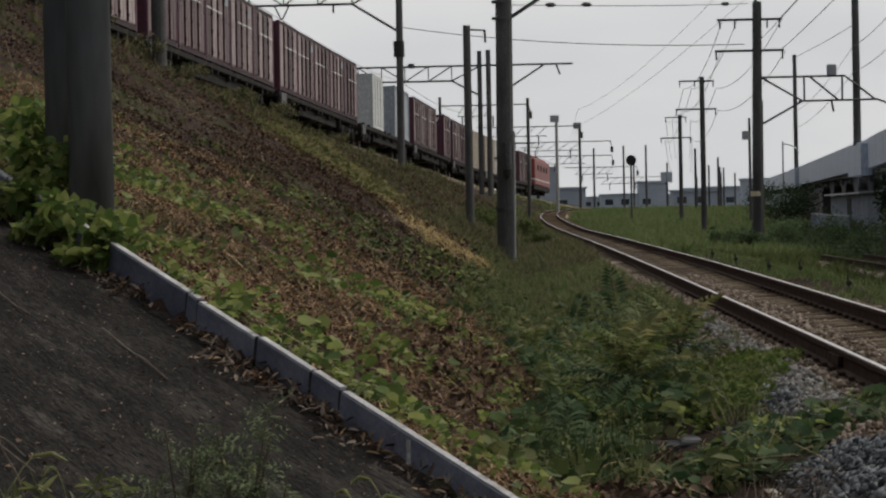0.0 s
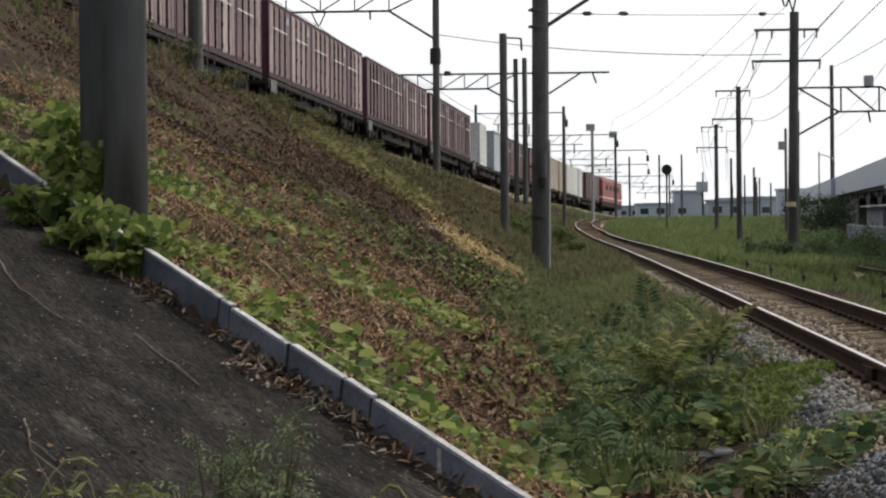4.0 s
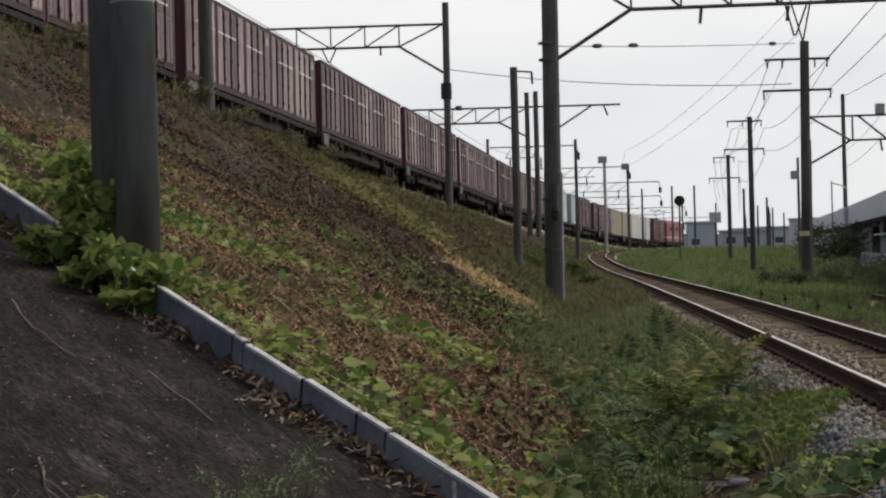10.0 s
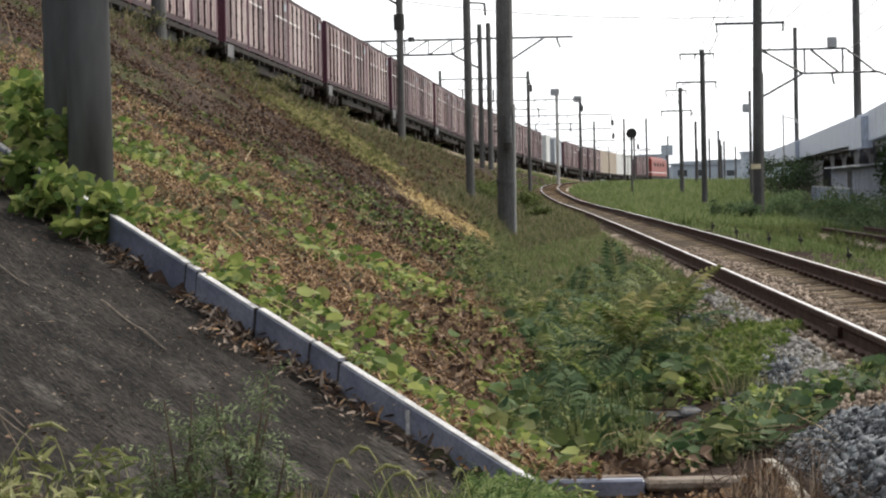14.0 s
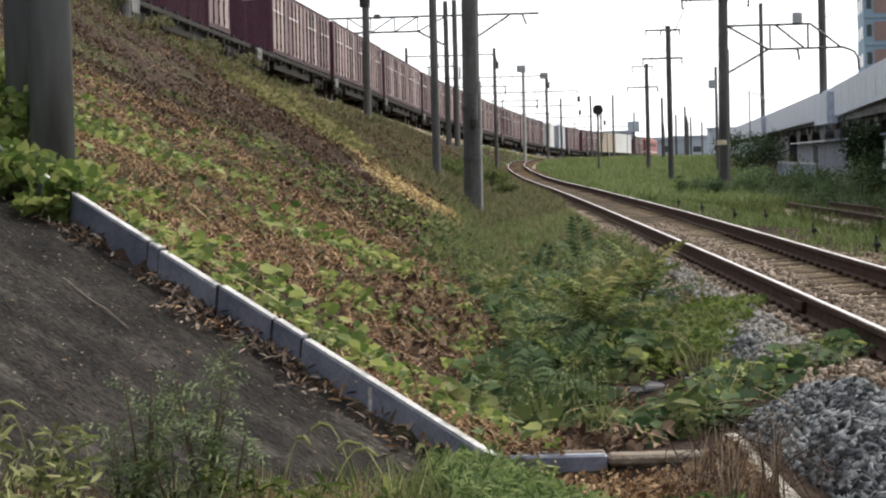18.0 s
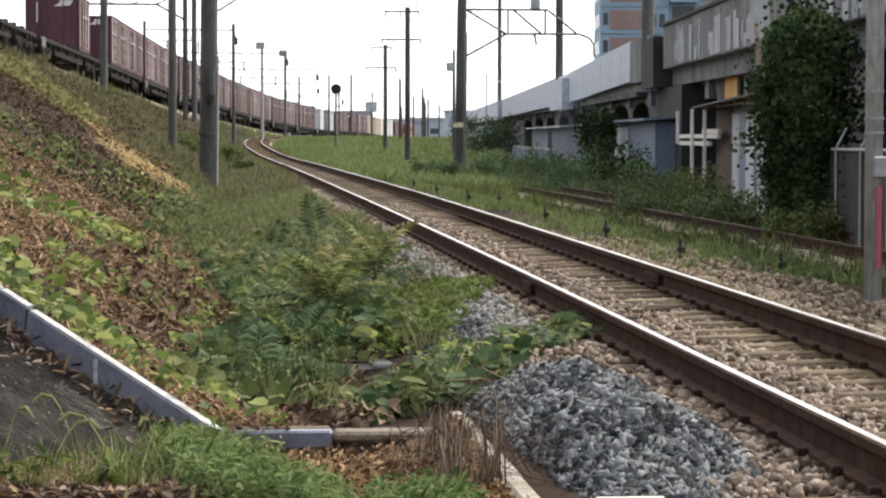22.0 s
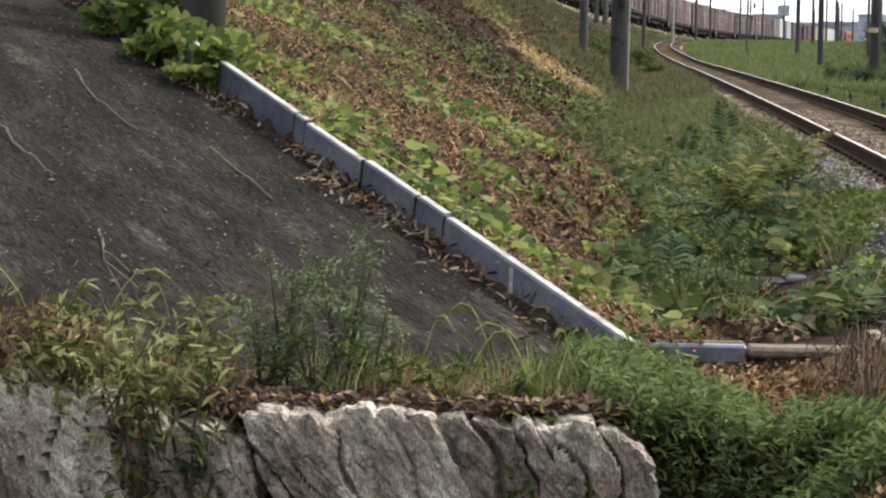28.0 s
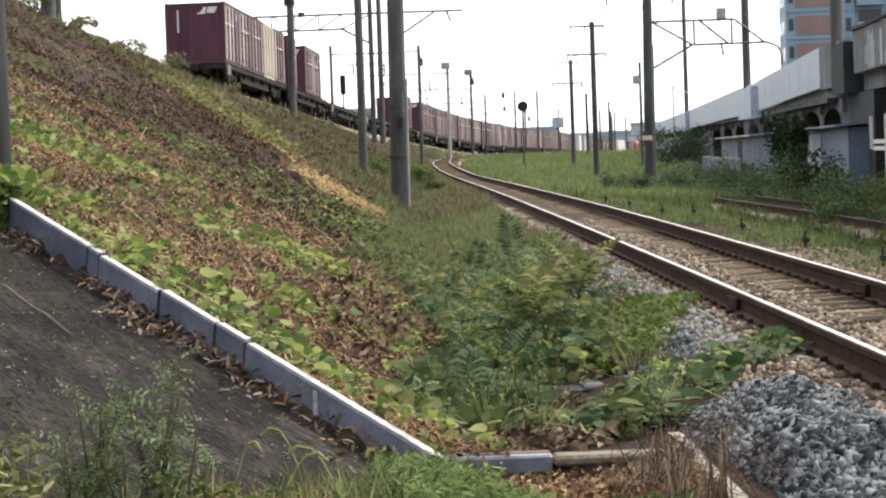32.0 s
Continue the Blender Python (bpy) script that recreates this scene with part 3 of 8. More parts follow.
# ---- paving, kerb and stone wall ----
d2 = (KERB1 - KERB0).normalized()
side = Vector((-d2.y, d2.x))     # towards the paved side
vs, fs = [], []
cols, rows_n = 40, 46
for r in range(rows_n + 1):
    for c in range(cols + 1):
        x = -7.5 + 8.0 * c / cols
        yy = 8.8 + 13 * r / rows_n
        p = Vector((x, yy))
        ks = float(kerb_side(x, yy))
        if ks < 0.03:
            p = p + side * (0.03 - ks)
        vs.append((p.x, p.y, float(pave_z(p.x, p.y)) + 0.012 * noise.noise((p.x * 1.3, p.y * 1.3, 2))))
for r in range(rows_n):
    for c in range(cols):
        q = (r * (cols + 1) + c, r * (cols + 1) + c + 1, (r + 1) * (cols + 1) + c + 1, (r + 1) * (cols + 1) + c)
        cx, cy = sum(vs[i][0] for i in q) / 4, sum(vs[i][1] for i in q) / 4
        if kerb_side(cx, cy) > 0.03 and cx < 0.4 - (cy - 8.3) * 0.1:
            fs.append(q)
# keep the one sheet that hangs together
owner, grown = [[] for _ in vs], {len(fs) // 2}
for k, q in enumerate(fs):
    for i in q:
        owner[i].append(k)
edge_faces = list(grown)
while edge_faces:
    k = edge_faces.pop()
    for i in fs[k]:
        for o in owner[i]:
            if o not in grown:
                grown.add(o)
                edge_faces.append(o)
fs = [fs[k] for k in sorted(grown)]
turn = pose(0, 0, 0, 0, 0, math.degrees(math.atan2(d2.y, d2.x)))
flat_vs = [tuple(turn.inverted() @ Vector(v)) for v in vs]
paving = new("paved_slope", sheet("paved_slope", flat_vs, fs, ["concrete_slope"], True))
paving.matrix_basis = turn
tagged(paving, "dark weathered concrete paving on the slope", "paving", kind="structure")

kerb = thing("kerb", "line of grey concrete kerb panels up the slope", "kerb", kind="structure")
joint_me = mesh_of(boxed(-0.009, 0.009, -0.015, 0.033, -0.26, 0.004, bevel=0.003), "joint_cover", "via_dark")
rng = random.Random(9)
joints = [0.02, 1.77, 2.09, 2.72, 3.45, 3.6, 5.04, 6.48, 7.92, 9.36]
for s0, s1 in zip(joints[:-1], joints[1:]):
    a, b = KERB0 + d2 * s0, KERB0 + d2 * s1
    za, zb = 0.1 + float(bank(a.x, a.y)), 0.1 + float(bank(b.x, b.y))
    xdir = Vector((b.x - a.x, b.y - a.y, zb - za)).normalized()
    ydir = Vector((side.x, side.y, 0))
    zdir = xdir.cross(ydir)
    m = Matrix((xdir, ydir, zdir)).transposed().to_4x4()
    m.translation = (Vector((a.x, a.y, za)) + Vector((b.x, b.y, zb))) / 2 + Vector((side.x, side.y, 0)) * rng.uniform(-0.006, 0.008) + Vector((0, 0, rng.uniform(-0.012, 0.004)))
    half = (Vector((b.x, b.y, zb)) - Vector((a.x, a.y, za))).length / 2
    share("kerb_panel", mesh_of(boxed(-half + 0.004, half - 0.004, -0.012, 0.03, -0.3, 0.0, bevel=0.006), "kerb_panel", "kerb"), kerb, m)
    # thin strip added to make the kerb's top edge read as sunlit
    share("cap", mesh_of(boxed(-half + 0.02, half - 0.02, -0.012, 0.029, 0.001, 0.009, bevel=0.003), "cap", "cap_mortar"), kerb, m, "pale mortar strip, whitened for the sunlit kerb top")
    m2 = m.copy()
    m2.translation = Vector((b.x, b.y, zb - 0.004))
    share("joint_cover", joint_me, kerb, m2)

tag_pos = KERB0 + d2 * 1.08 + side * 0.034
tag = thing("marker_tag", "small pale tag fixed to a kerb panel", "tag", pose(tag_pos.x, tag_pos.y, float(bank(tag_pos.x, tag_pos.y)) + 0.0, 0, 0, math.degrees(math.atan2(d2.y, d2.x))))
part("plate", boxed(-0.018, 0.018, -0.002, 0.003, -0.06, 0.06, bevel=0.001), "cap_mortar", tag)

# ---- the freight train ----
def container_meshes(length, height, width, mat):
    """The pieces of a container's frame: walls with ribbed ends, a corner post and a side rail."""
    h, w, l = height, width / 2, length / 2
    bm = bmesh.new()
    box(bm, -w + 0.05, w - 0.05, -l + 0.03, l - 0.03, 0.06, h - 0.04)
    walls = mesh_of(bm, "wall", mat)
    postm = mesh_of(boxed(-0.06, 0.06, -0.06, 0.06, 0, h, bevel=0.012), "corner_post", mat)
    rail = mesh_of(boxed(-0.045, 0.045, -l + 0.125, l - 0.125, 0, 0.12), "side_rail", "container_frame" if mat == "container_red" else mat)
    end = mesh_of(boxed(-w + 0.125, w - 0.125, -0.038, 0.038, 0, 0.1), "end_rail", mat)
    rib = mesh_of(boxed(-0.03, 0.03, -0.012, 0.012, 0.13, h - 0.13), "end_rib", mat)
    return walls, postm, rail, end, rib


def put_container(parent, pieces, length, height, width):
    walls, postm, rail, end, rib = pieces
    w, l = width / 2, length / 2
    share("wall", walls, parent)
    for k in range(1, 7):
        share("end_rib", rib, parent, pose(-w + width * k / 7, -l + 0.022, 0))
    for sx in (-1, 1):
        for sy in (-1, 1):
            share("corner_post", postm, parent, pose(sx * (w - 0.06), sy * (l - 0.06), 0))
        for z in (0.02, height - 0.125):
            share("side_rail", rail, parent, pose(sx * (w - 0.045), 0, z))
            share("end_rail", end, parent, pose(0, sx * (l - 0.04), z))


def side_panel(wide, height, mat):
    """A ribbed side panel or door leaf, its outer face at x = 0."""
    bm = bmesh.new()
    box(bm, -0.045, -0.012, -wide / 2, wide / 2, 0.17, height - 0.11, 0.006)
    n = 2
    for k in range(n):
        yk = -wide / 2 + wide * (k + 0.5) / n
        half = wide / n / 2 - 0.02
        box(bm, -0.03, 0.0, yk - half, yk + half, 0.2, 1.33, 0.012)
        box(bm, -0.03, 0.0, yk - half, yk + half, 1.4, height - 0.14, 0.012)
    return mesh_of(bm, "side_panel", mat)


def door_bars(length, height, width):
    bm = bar(bmesh.new(), (width / 2 + 0.012, 0, 0.2), (width / 2 + 0.012, 0, height - 0.2), 0.02, n=5)
    for z in (0.35, 0.95, 1.5, height - 0.4):
        box(bm, width / 2 - 0.01, width / 2 + 0.035, -0.06, 0.06, z - 0.05, z + 0.05)
    return mesh_of(bm, "locking_bar", "seam")


CW, CH, CL = 2.45, 2.5, 3.715
cont_me = {c: container_meshes(CL, CH, CW, c) for c in ("container_red", "container_cream", "container_white")}
cont20_me = container_meshes(6.06, 2.5, CW, "container_grey")
lock_me = door_bars(CL, CH, CW)
PANELS = [(-1.42, 0.74), (-0.56, 0.86), (0.36, 0.86), (1.34, 0.9)]
panel_mes = {mt: [side_panel(w - 0.17, CH, ps) for _, w in PANELS] for mt, ps in (("container_red", "container_side"), ("container_cream", "container_cream"), ("container_white", "container_white"))}
bar_me = mesh_of(boxed(1.226, 1.236, -1.15, 1.15, 1.62, 1.665), "marking_band", "bar_white")
tick_me = mesh_of(boxed(1.226, 1.237, 1.1, 1.5, 1.95, 2.2), "marking_block", "container_grey")
end_bm = bmesh.new()
for outline in (((0.06, 2.02), (0.42, 2.02), (0.5, 2.3), (0.36, 2.3), (0.3, 2.16)), ((0.48, 2.05), (0.8, 2.05), (0.95, 2.3), (0.56, 2.3))):
    ring = [[end_bm.verts.new((px, py, pz)) for px, pz in outline] for py in (-CL / 2 - 0.009, -CL / 2 + 0.02)]
    end_bm.faces.new(ring[0])
    end_bm.faces.new(ring[1][::-1])
    for i in range(len(outline)):
        end_bm.faces.new((ring[0][i], ring[1][i], ring[1][i - 1], ring[0][i - 1]))
end_me = mesh_of(end_bm, "emblem", "bar_white")
tall_me = mesh_of(boxed(-0.72, -0.66, -CL / 2 - 0.008, -CL / 2 + 0.02, 1.3, 2.2), "door_mark", "bar_white")


def wheel_mesh():
    bm = bmesh.new()
    for s in (-1, 1):
        bar(bm, (s * 0.56 - 0.06, 0, 0.43), (s * 0.56 + 0.06, 0, 0.43), 0.43, n=20)
    bar(bm, (-0.5, 0, 0.43), (0.5, 0, 0.43), 0.07, n=8)
    return mesh_of(bm, "wheelset", "wheel")


wheel_me = wheel_mesh()
frame_bm = bmesh.new()
for s in (-1, 1):
    box(frame_bm, s * 0.95 - 0.08, s * 0.95 + 0.08, -1.35, 1.35, 0.45, 0.7, 0.03)
    for k in (-0.95, 0.95):
        box(frame_bm, s * 0.95 - 0.13, s * 0.95 + 0.13, k - 0.18, k + 0.18, 0.28, 0.62, 0.03)
    for k in (-0.18, 0, 0.18):
        bar(frame_bm, (s * 0.98, k, 0.3), (s * 0.98, k, 0.62), 0.07, n=8)
box(frame_bm, -1, 1, -0.25, 0.25, 0.4, 0.62)
bogie_me = mesh_of(frame_bm, "bogie", "wagon")
WL = 20.4
deck_bm = bmesh.new()
hl = 19.6 / 2
for s in (-1, 1):
    box(deck_bm, s * 1.15 - 0.06, s * 1.15 + 0.06, -hl, hl, 0.82, 0.96, 0.01)
    for k in range(21):
        yk = -hl + 0.3 + 19.0 * k / 20
        box(deck_bm, s * 1.13 - 0.07, s * 1.13 + 0.07, yk - 0.09, yk + 0.09, 0.62 + 0.08 * (k % 3), 1.0 + 0.07 * (k % 2), 0.012)
    box(deck_bm, s * 0.35 - 0.09, s * 0.35 + 0.09, -hl, hl, 0.6, 0.95)
    box(deck_bm, s * 1.0 - 0.04, s * 1.0 + 0.04, -4.5, 4.5, 0.45, 0.75)
for k in range(21):
    yk = -hl + 19.6 * k / 20
    box(deck_bm, -1.15, 1.15, yk - 0.06, yk + 0.06, 0.78, 0.97)
deck_me = mesh_of(deck_bm, "deck", "wagon")
gear_bm = bmesh.new()
box(gear_bm, -0.9, 0.9, -1.2, 0.6, 0.42, 0.72, 0.03)
bar(gear_bm, (-0.6, 1.1, 0.55), (-0.6, 2.6, 0.55), 0.2, n=10)
bar(gear_bm, (0.7, 1.2, 0.55), (0.7, 2.4, 0.55), 0.17, n=10)
gear_me = mesh_of(gear_bm, "brake_gear", "wagon")
coup_bm = boxed(-0.13, 0.13, -0.22, 0.22, 0.7, 0.98, bevel=0.03)
coup_me = mesh_of(coup_bm, "coupler", "wagon")
plate_bm = boxed(1.225, 1.24, -0.5, 0.5, 0.55, 0.95)
sideplate_me = mesh_of(plate_bm, "sill_plate", "via_stained")

SPEED, TAIL = 8.05, -161.1
T_ROWS = [0, 1, 2, 3, 4.5, 6, 8, 10, 12, 14, 16, 18, 20, 22, 24, 26, 28, 30, 32]


def on_line(q, t, lift=0.0, half=6.5):
    """Pose on the main line of what stands at q at the start, t seconds on. Ahead is +y."""
    y = q + SPEED * t
    # the line is followed by its distance ahead, shortened where it bends away
    a = Vector((float(line_x(y - half)), y - half, float(rail_z(y - half))))
    b = Vector((float(line_x(y + half)), y + half, float(rail_z(y + half))))
    d = (b - a).normalized()
    right = d.cross(Vector((0, 0, 1))).normalized()
    m = Matrix((right, d, right.cross(d))).transposed().to_4x4()
    m.translation = (a + b) / 2 + m.to_3x3() @ Vector((0, 0, lift))
    return m


MOVING = []
COLOUR_NAME = {"container_red": "dull purple-red steel", "container_cream": "faded cream steel", "container_white": "white steel"}
LOADS = ["rrrcr", "r.rr.", ".....", ".....", "...r.", ".rrrr", "rrrrr", "rrrrr", "rrrrr", "rrrrr", "rrrrr", "rrrrr", "rrrrr", ".w.G-", "rrr.r", "rrrcc", "ccwww", "w.rrr"]
crng = random.Random(21)
for k, load in enumerate(LOADS):
    q = TAIL + WL * (k + 0.5)
    wagon = thing("container_wagon", "black steel flat wagon for containers on the main line", "flat wagon", group="wagons of the freight train")
    share("deck", deck_me, wagon)
    share("brake_gear", gear_me, wagon)
    for s in (-1, 1):
        share("coupler", coup_me, wagon, pose(0, s * (hl + 0.2), 0))
    share("sill_plate", sideplate_me, wagon, pose(0, -8.9, 0), "grey plate on the side sill")
    for s in (-1, 1):
        bg = share("bogie", bogie_me, wagon, pose(0, s * 7.1, 0))
        for d in (-0.95, 0.95):
            share("wheelset", wheel_me, bg, pose(0, d, 0))
    MOVING.append((wagon, q, 0.0, 6.5))
    for slot, ch in enumerate(load):
        if ch in ".-":
            continue
        cq = q + (slot - 2) * 3.86
        if ch == "G":
            me, what, cq = cont20_me, "pale grey steel", cq + 1.6
        else:
            mt = {"r": "container_red", "c": "container_cream", "w": "container_white"}[ch]
            me, what = cont_me[mt], COLOUR_NAME[mt]
        box_ob = thing("freight_container", f"{what} freight container on a flat wagon", "container", group="containers on the train")
        put_container(box_ob, me, 6.06 if ch == "G" else CL, CH, CW)
        if ch != "G":
            for (py, _), pm in zip(PANELS, panel_mes[mt]):
                share("side_panel", pm, box_ob, pose(CW / 2 - 0.004, py, 0), "ribbed steel panel, weathered and paled for reflected sky" if ch == "r" else "")
        if ch == "r":
            for py in (-1.0, -0.1, 0.82):
                share("locking_bar", lock_me, box_ob, pose(0, py, 0))
            share("marking_band", bar_me, box_ob, pose(0, crng.choice((-0.6, 0.0, 0.5)), 0))
            if crng.random() < 0.6:
                share("marking_block", tick_me, box_ob)
            share("emblem", end_me, box_ob)
            if (k, slot) in ((0, 0), (4, 3)):
                share("door_mark", tall_me, box_ob)
        MOVING.append((box_ob, cq, 0.985, 1.5))

# the locomotive at the head
LQ = TAIL + WL * len(LOADS) + 9.0
loco = thing("electric_locomotive", "red electric locomotive hauling the freight train", "locomotive")
bm = boxed(-1.4, 1.4, -8.2, 8.2, 0.95, 3.35, bevel=0.12)
box(bm, -1.1, 1.1, -7.4, 7.4, 3.3, 3.6, 0.08)
part("body", bm, "loco_red", loco)
part("underframe", boxed(-1.35, 1.35, -8.5, 8.5, 0.6, 1.0, bevel=0.03), "wagon", loco)
part("window", boxed(-0.95, 0.95, -8.23, -8.15, 2.35, 2.95), "glass_dark", loco, "dark cab window")
for s in (-5.5, -2.5, 0.5, 3.5):
    part("louvre", boxed(1.39, 1.42, s, s + 1.6, 2.3, 2.8), "wagon", loco)
part("stripe", boxed(-1.41, 1.41, -8.215, 8.1, 1.45, 1.55), "bar_white", loco, "thin white stripe")
for s in (-5.2, 5.2):
    bg = share("bogie", bogie_me, loco, pose(0, s, 0))
    for d in (-0.95, 0.95):
        share("wheelset", wheel_me, bg, pose(0, d, 0))
for s in (-4.5, 4.5):
    pm = bmesh.new()
    for a in (-0.6, 0.6):
        bar(pm, (a, s - 0.9, 3.6), (a, s + 0.5, 4.15), 0.03)
        bar(pm, (a, s + 0.5, 4.15), (a * 0.9, s - 0.3, 4.7), 0.03)
    bar(pm, (-0.9, s - 0.3, 4.72), (0.9, s - 0.3, 4.72), 0.04)
    part("pantograph", pm, "steel", loco)
MOVING.append((loco, LQ, 0.0, 6.0))


def motions():
    for ob, q, lift, half in MOVING:
        walk(ob, [(t, on_line(q, t, lift, half)) for t in T_ROWS])

# ---- poles ----
def pole(x, y, z0, z1, r, label, mat="pole", name="utility_pole", group="", lean=0.0, taper=0.85, cap=True):
    ob = thing(name, label, "pole", pose(x, y, z0), group)
    bm = bmesh.new()
    bar(bm, (0, 0, -0.6), (lean, 0, z1 - z0), r, r * taper, n=28 if y < 30 else 14)
    part("shaft", bm, mat, ob, smooth=y < 30)
    return ob


def bands(ob, heights, r, mat="steel", h=0.07):
    for z in heights:
        bm = bmesh.new()
        bar(bm, (0, 0, z - h / 2), (0, 0, z + h / 2), r, n=16)
        part("band", bm, mat, ob)


def crossarm(ob, z, x0, x1, r=0.045, pins=()):
    bm = bmesh.new()
    box(bm, x0, x1, -0.12 - r, -0.12 + r, z - r, z + r)
    arm = part("crossarm", bm, "steel", ob)
    for x in pins:
        pb = bmesh.new()
        bar(pb, (x, -0.12, z - 0.32), (x, -0.12, z), 0.035, n=6)
        part("insulator", pb, "steel", arm)
    return arm


def strut(ob, a, b, r=0.045, name="strut", mat="steel"):
    return part(name, bar(bmesh.new(), a, b, r), mat, ob)


# pole A by the kerb
pA = pole(-2.725, 15.6, 1.0, 10.5, 0.146, "thick grey concrete pole in creepers beside the kerb", "pole_slate", group="line poles", taper=0.95)
bands(pA, [1.85, 2.22], 0.149, "pole_light", 0.01)
pole(-2.965, 16.05, 1.1, 10.3, 0.142, "grey concrete pole standing close behind another", "pole_slate", group="line poles", taper=0.95)

# pole L high on the bank
pole(-8.5, 59.0, 4.6, 13.5, 0.19, "dark concrete pole on the shoulder of the bank", group="line poles")

# pole B at the foot of the bank, with the portal beam to the viaduct
pB = pole(-0.03, 72.0, -0.7, 12.0, 0.27, "tall dark steel pole of a portal at the bank's foot", name="portal_pole", lean=0.12, taper=0.88)
bands(pB, [1.9, 3.4, 7.6, 8.1], 0.29)
bm = bmesh.new()
bar(bm, (0.26, -0.1, 0.3), (0.3, -0.1, 4.2), 0.05, n=8)
part("conduit", bm, "pole_light", pB, "pale conduit up the pole")
bm = bmesh.new()
bar(bm, (0.1, -0.36, 3.06), (0.1, -0.36, 3.86), 0.13, n=12)
bx = part("transformer", bm, "steel", pB, "dark cylindrical transformer")
bm = bmesh.new()
bar(bm, (0.1, -0.36, 2.84), (0.1, -0.36, 3.055), 0.135, n=12)
part("base_cap", bm, "black_paint", bx)
portal = thing("portal_beam", "lattice steel beam spanning from the portal pole to the viaduct", "gantry", pose(0, 72, 0))
strut(portal, (0.27, 0, 6.94), (2.5, 0, 8.35), 0.06, "brace")
strut(portal, (2.5, 0, 8.34), (13.3, 0, 8.42), 0.06, "chord")
strut(portal, (0.1, 0, 9.75), (13.3, 0, 9.75), 0.06, "chord")
for k in range(7):
    xa = 2.5 + 1.5 * k
    strut(portal, (xa, 0, 8.35), (xa, 0, 9.75), 0.04, "upright")
    strut(portal, (xa, 0, 8.35) if k > 3 else (xa, 0, 9.75), (xa + 1.5, 0, 9.75) if k > 3 else (xa + 1.5, 0, 8.35), 0.045, "diagonal")
strut(portal, (2.5, 0, 8.35), (0.2, 0, 9.75), 0.045, "diagonal")
for xa in (4.6, 7.2):
    bm = bmesh.new()
    bar(bm, (xa, 0, 8.3), (xa - 0.05, 0, 7.85), 0.05)
    part("insulator", bm, "steel", portal)
bm = bmesh.new()
bar(bm, (7.1, 0, 8.35), (7.35, 0, 7.4), 0.03)
bar(bm, (7.75, 0, 8.35), (7.4, 0, 7.4), 0.03)
part("hanger", bm, "steel", portal)
for xa in (11.2, 12.0):
    bm = boxed(xa - 0.18, xa + 0.18, -0.2, 0.2, 8.4, 8.62, bevel=0.03)
    part("fitting", bm, "tin_orange", portal, "small yellowish fitting")

# truss over the main line
pGR = pole(-4.55, 105.0, 3.3, 12.2, 0.17, "weathered pole of the gantry over the main line", group="gantry poles", lean=0.05)
bands(pGR, [5.0], 0.24, h=0.7, mat="black_paint")
pole(-14.62, 105.0, 3.0, 12.4, 0.16, "pole of the gantry on the bank's far side", group="gantry poles")


def truss(label, y, x0, x1, zt, zb, inset, zbr, n, cant=0.0):
    """Beam with two chords, web members and a knee brace at each end."""
    ob = thing("catenary_gantry", label, "gantry", pose(0, y, 0))
    strut(ob, (x0, 0, zt), (x1 + cant, 0, zt), 0.055, "chord")
    strut(ob, (x0 + inset, 0, zb), (x1 - inset, 0, zb), 0.055, "chord")
    for s, xe in ((1, x0), (-1, x1)):
        strut(ob, (xe, 0, zt), (xe + s * inset, 0, zb), 0.04, "diagonal")
        strut(ob, (xe, 0, zbr), (xe + s * inset, 0, zb), 0.055, "knee_brace")
    w = (x1 - x0 - 2 * inset) / n
    for k in range(n + 1):
        xa = x0 + inset + w * k
        strut(ob, (xa, 0, zb), (xa, 0, zt), 0.035, "upright")
        if k < n:
            up = k < n / 2
            strut(ob, (xa, 0, zt if up else zb), (xa + w, 0, zb if up else zt), 0.035, "diagonal")
    return ob


tr1 = truss("lattice gantry beam over the main line", 105, -14.56, -4.62, 11.25, 10.32, 1.95, 9.1, 4)
bm = bmesh.new()
bar(bm, (-10.0, 0, 10.32), (-9.7, 0, 9.7), 0.035)
bar(bm, (-9.35, 0, 10.32), (-9.65, 0, 9.7), 0.035)
part("hanger", bm, "steel", tr1)
strut(tr1, (-7.4, 0, 10.38), (-7.4, 0, 9.95), 0.05, "insulator")

# second gantry, further along
pole(-9.6, 130, 2.9, 9.6, 0.16, "slim pole of the further gantry", group="gantry poles")
pole(-1.28, 130, 2.6, 9.8, 0.15, "slim dark pole on the bank's slope", group="gantry poles")
pole(-0.8, 130, 2.5, 9.85, 0.16, "slim dark pole on the bank's slope", group="gantry poles")
tr2 = truss("lattice gantry beam over the main line", 130.3, -9.5, -1.2, 9.03, 8.22, 1.6, 7.35, 4, cant=5.0)
strut(tr2, (0.5, 0, 7.9), (2.2, 0, 8.98), 0.05, "knee_brace")
strut(tr2, (2.9, 0, 8.98), (3.1, 0, 8.45), 0.05, "insulator")
strut(tr2, (-5.0, 0, 8.95), (-5.0, 0, 9.2), 0.2, "box")
pC = pole(-1.2, 80.0, 0.5, 7.33, 0.15, "dark slim pole on the bank's lower slope", group="line poles")
strut(pC, (0, 0, 6.7), (0.62, 0, 6.65), 0.03, "bracket")
strut(pC, (0.6, 0, 6.65), (0.62, 0, 6.25), 0.04, "insulator")

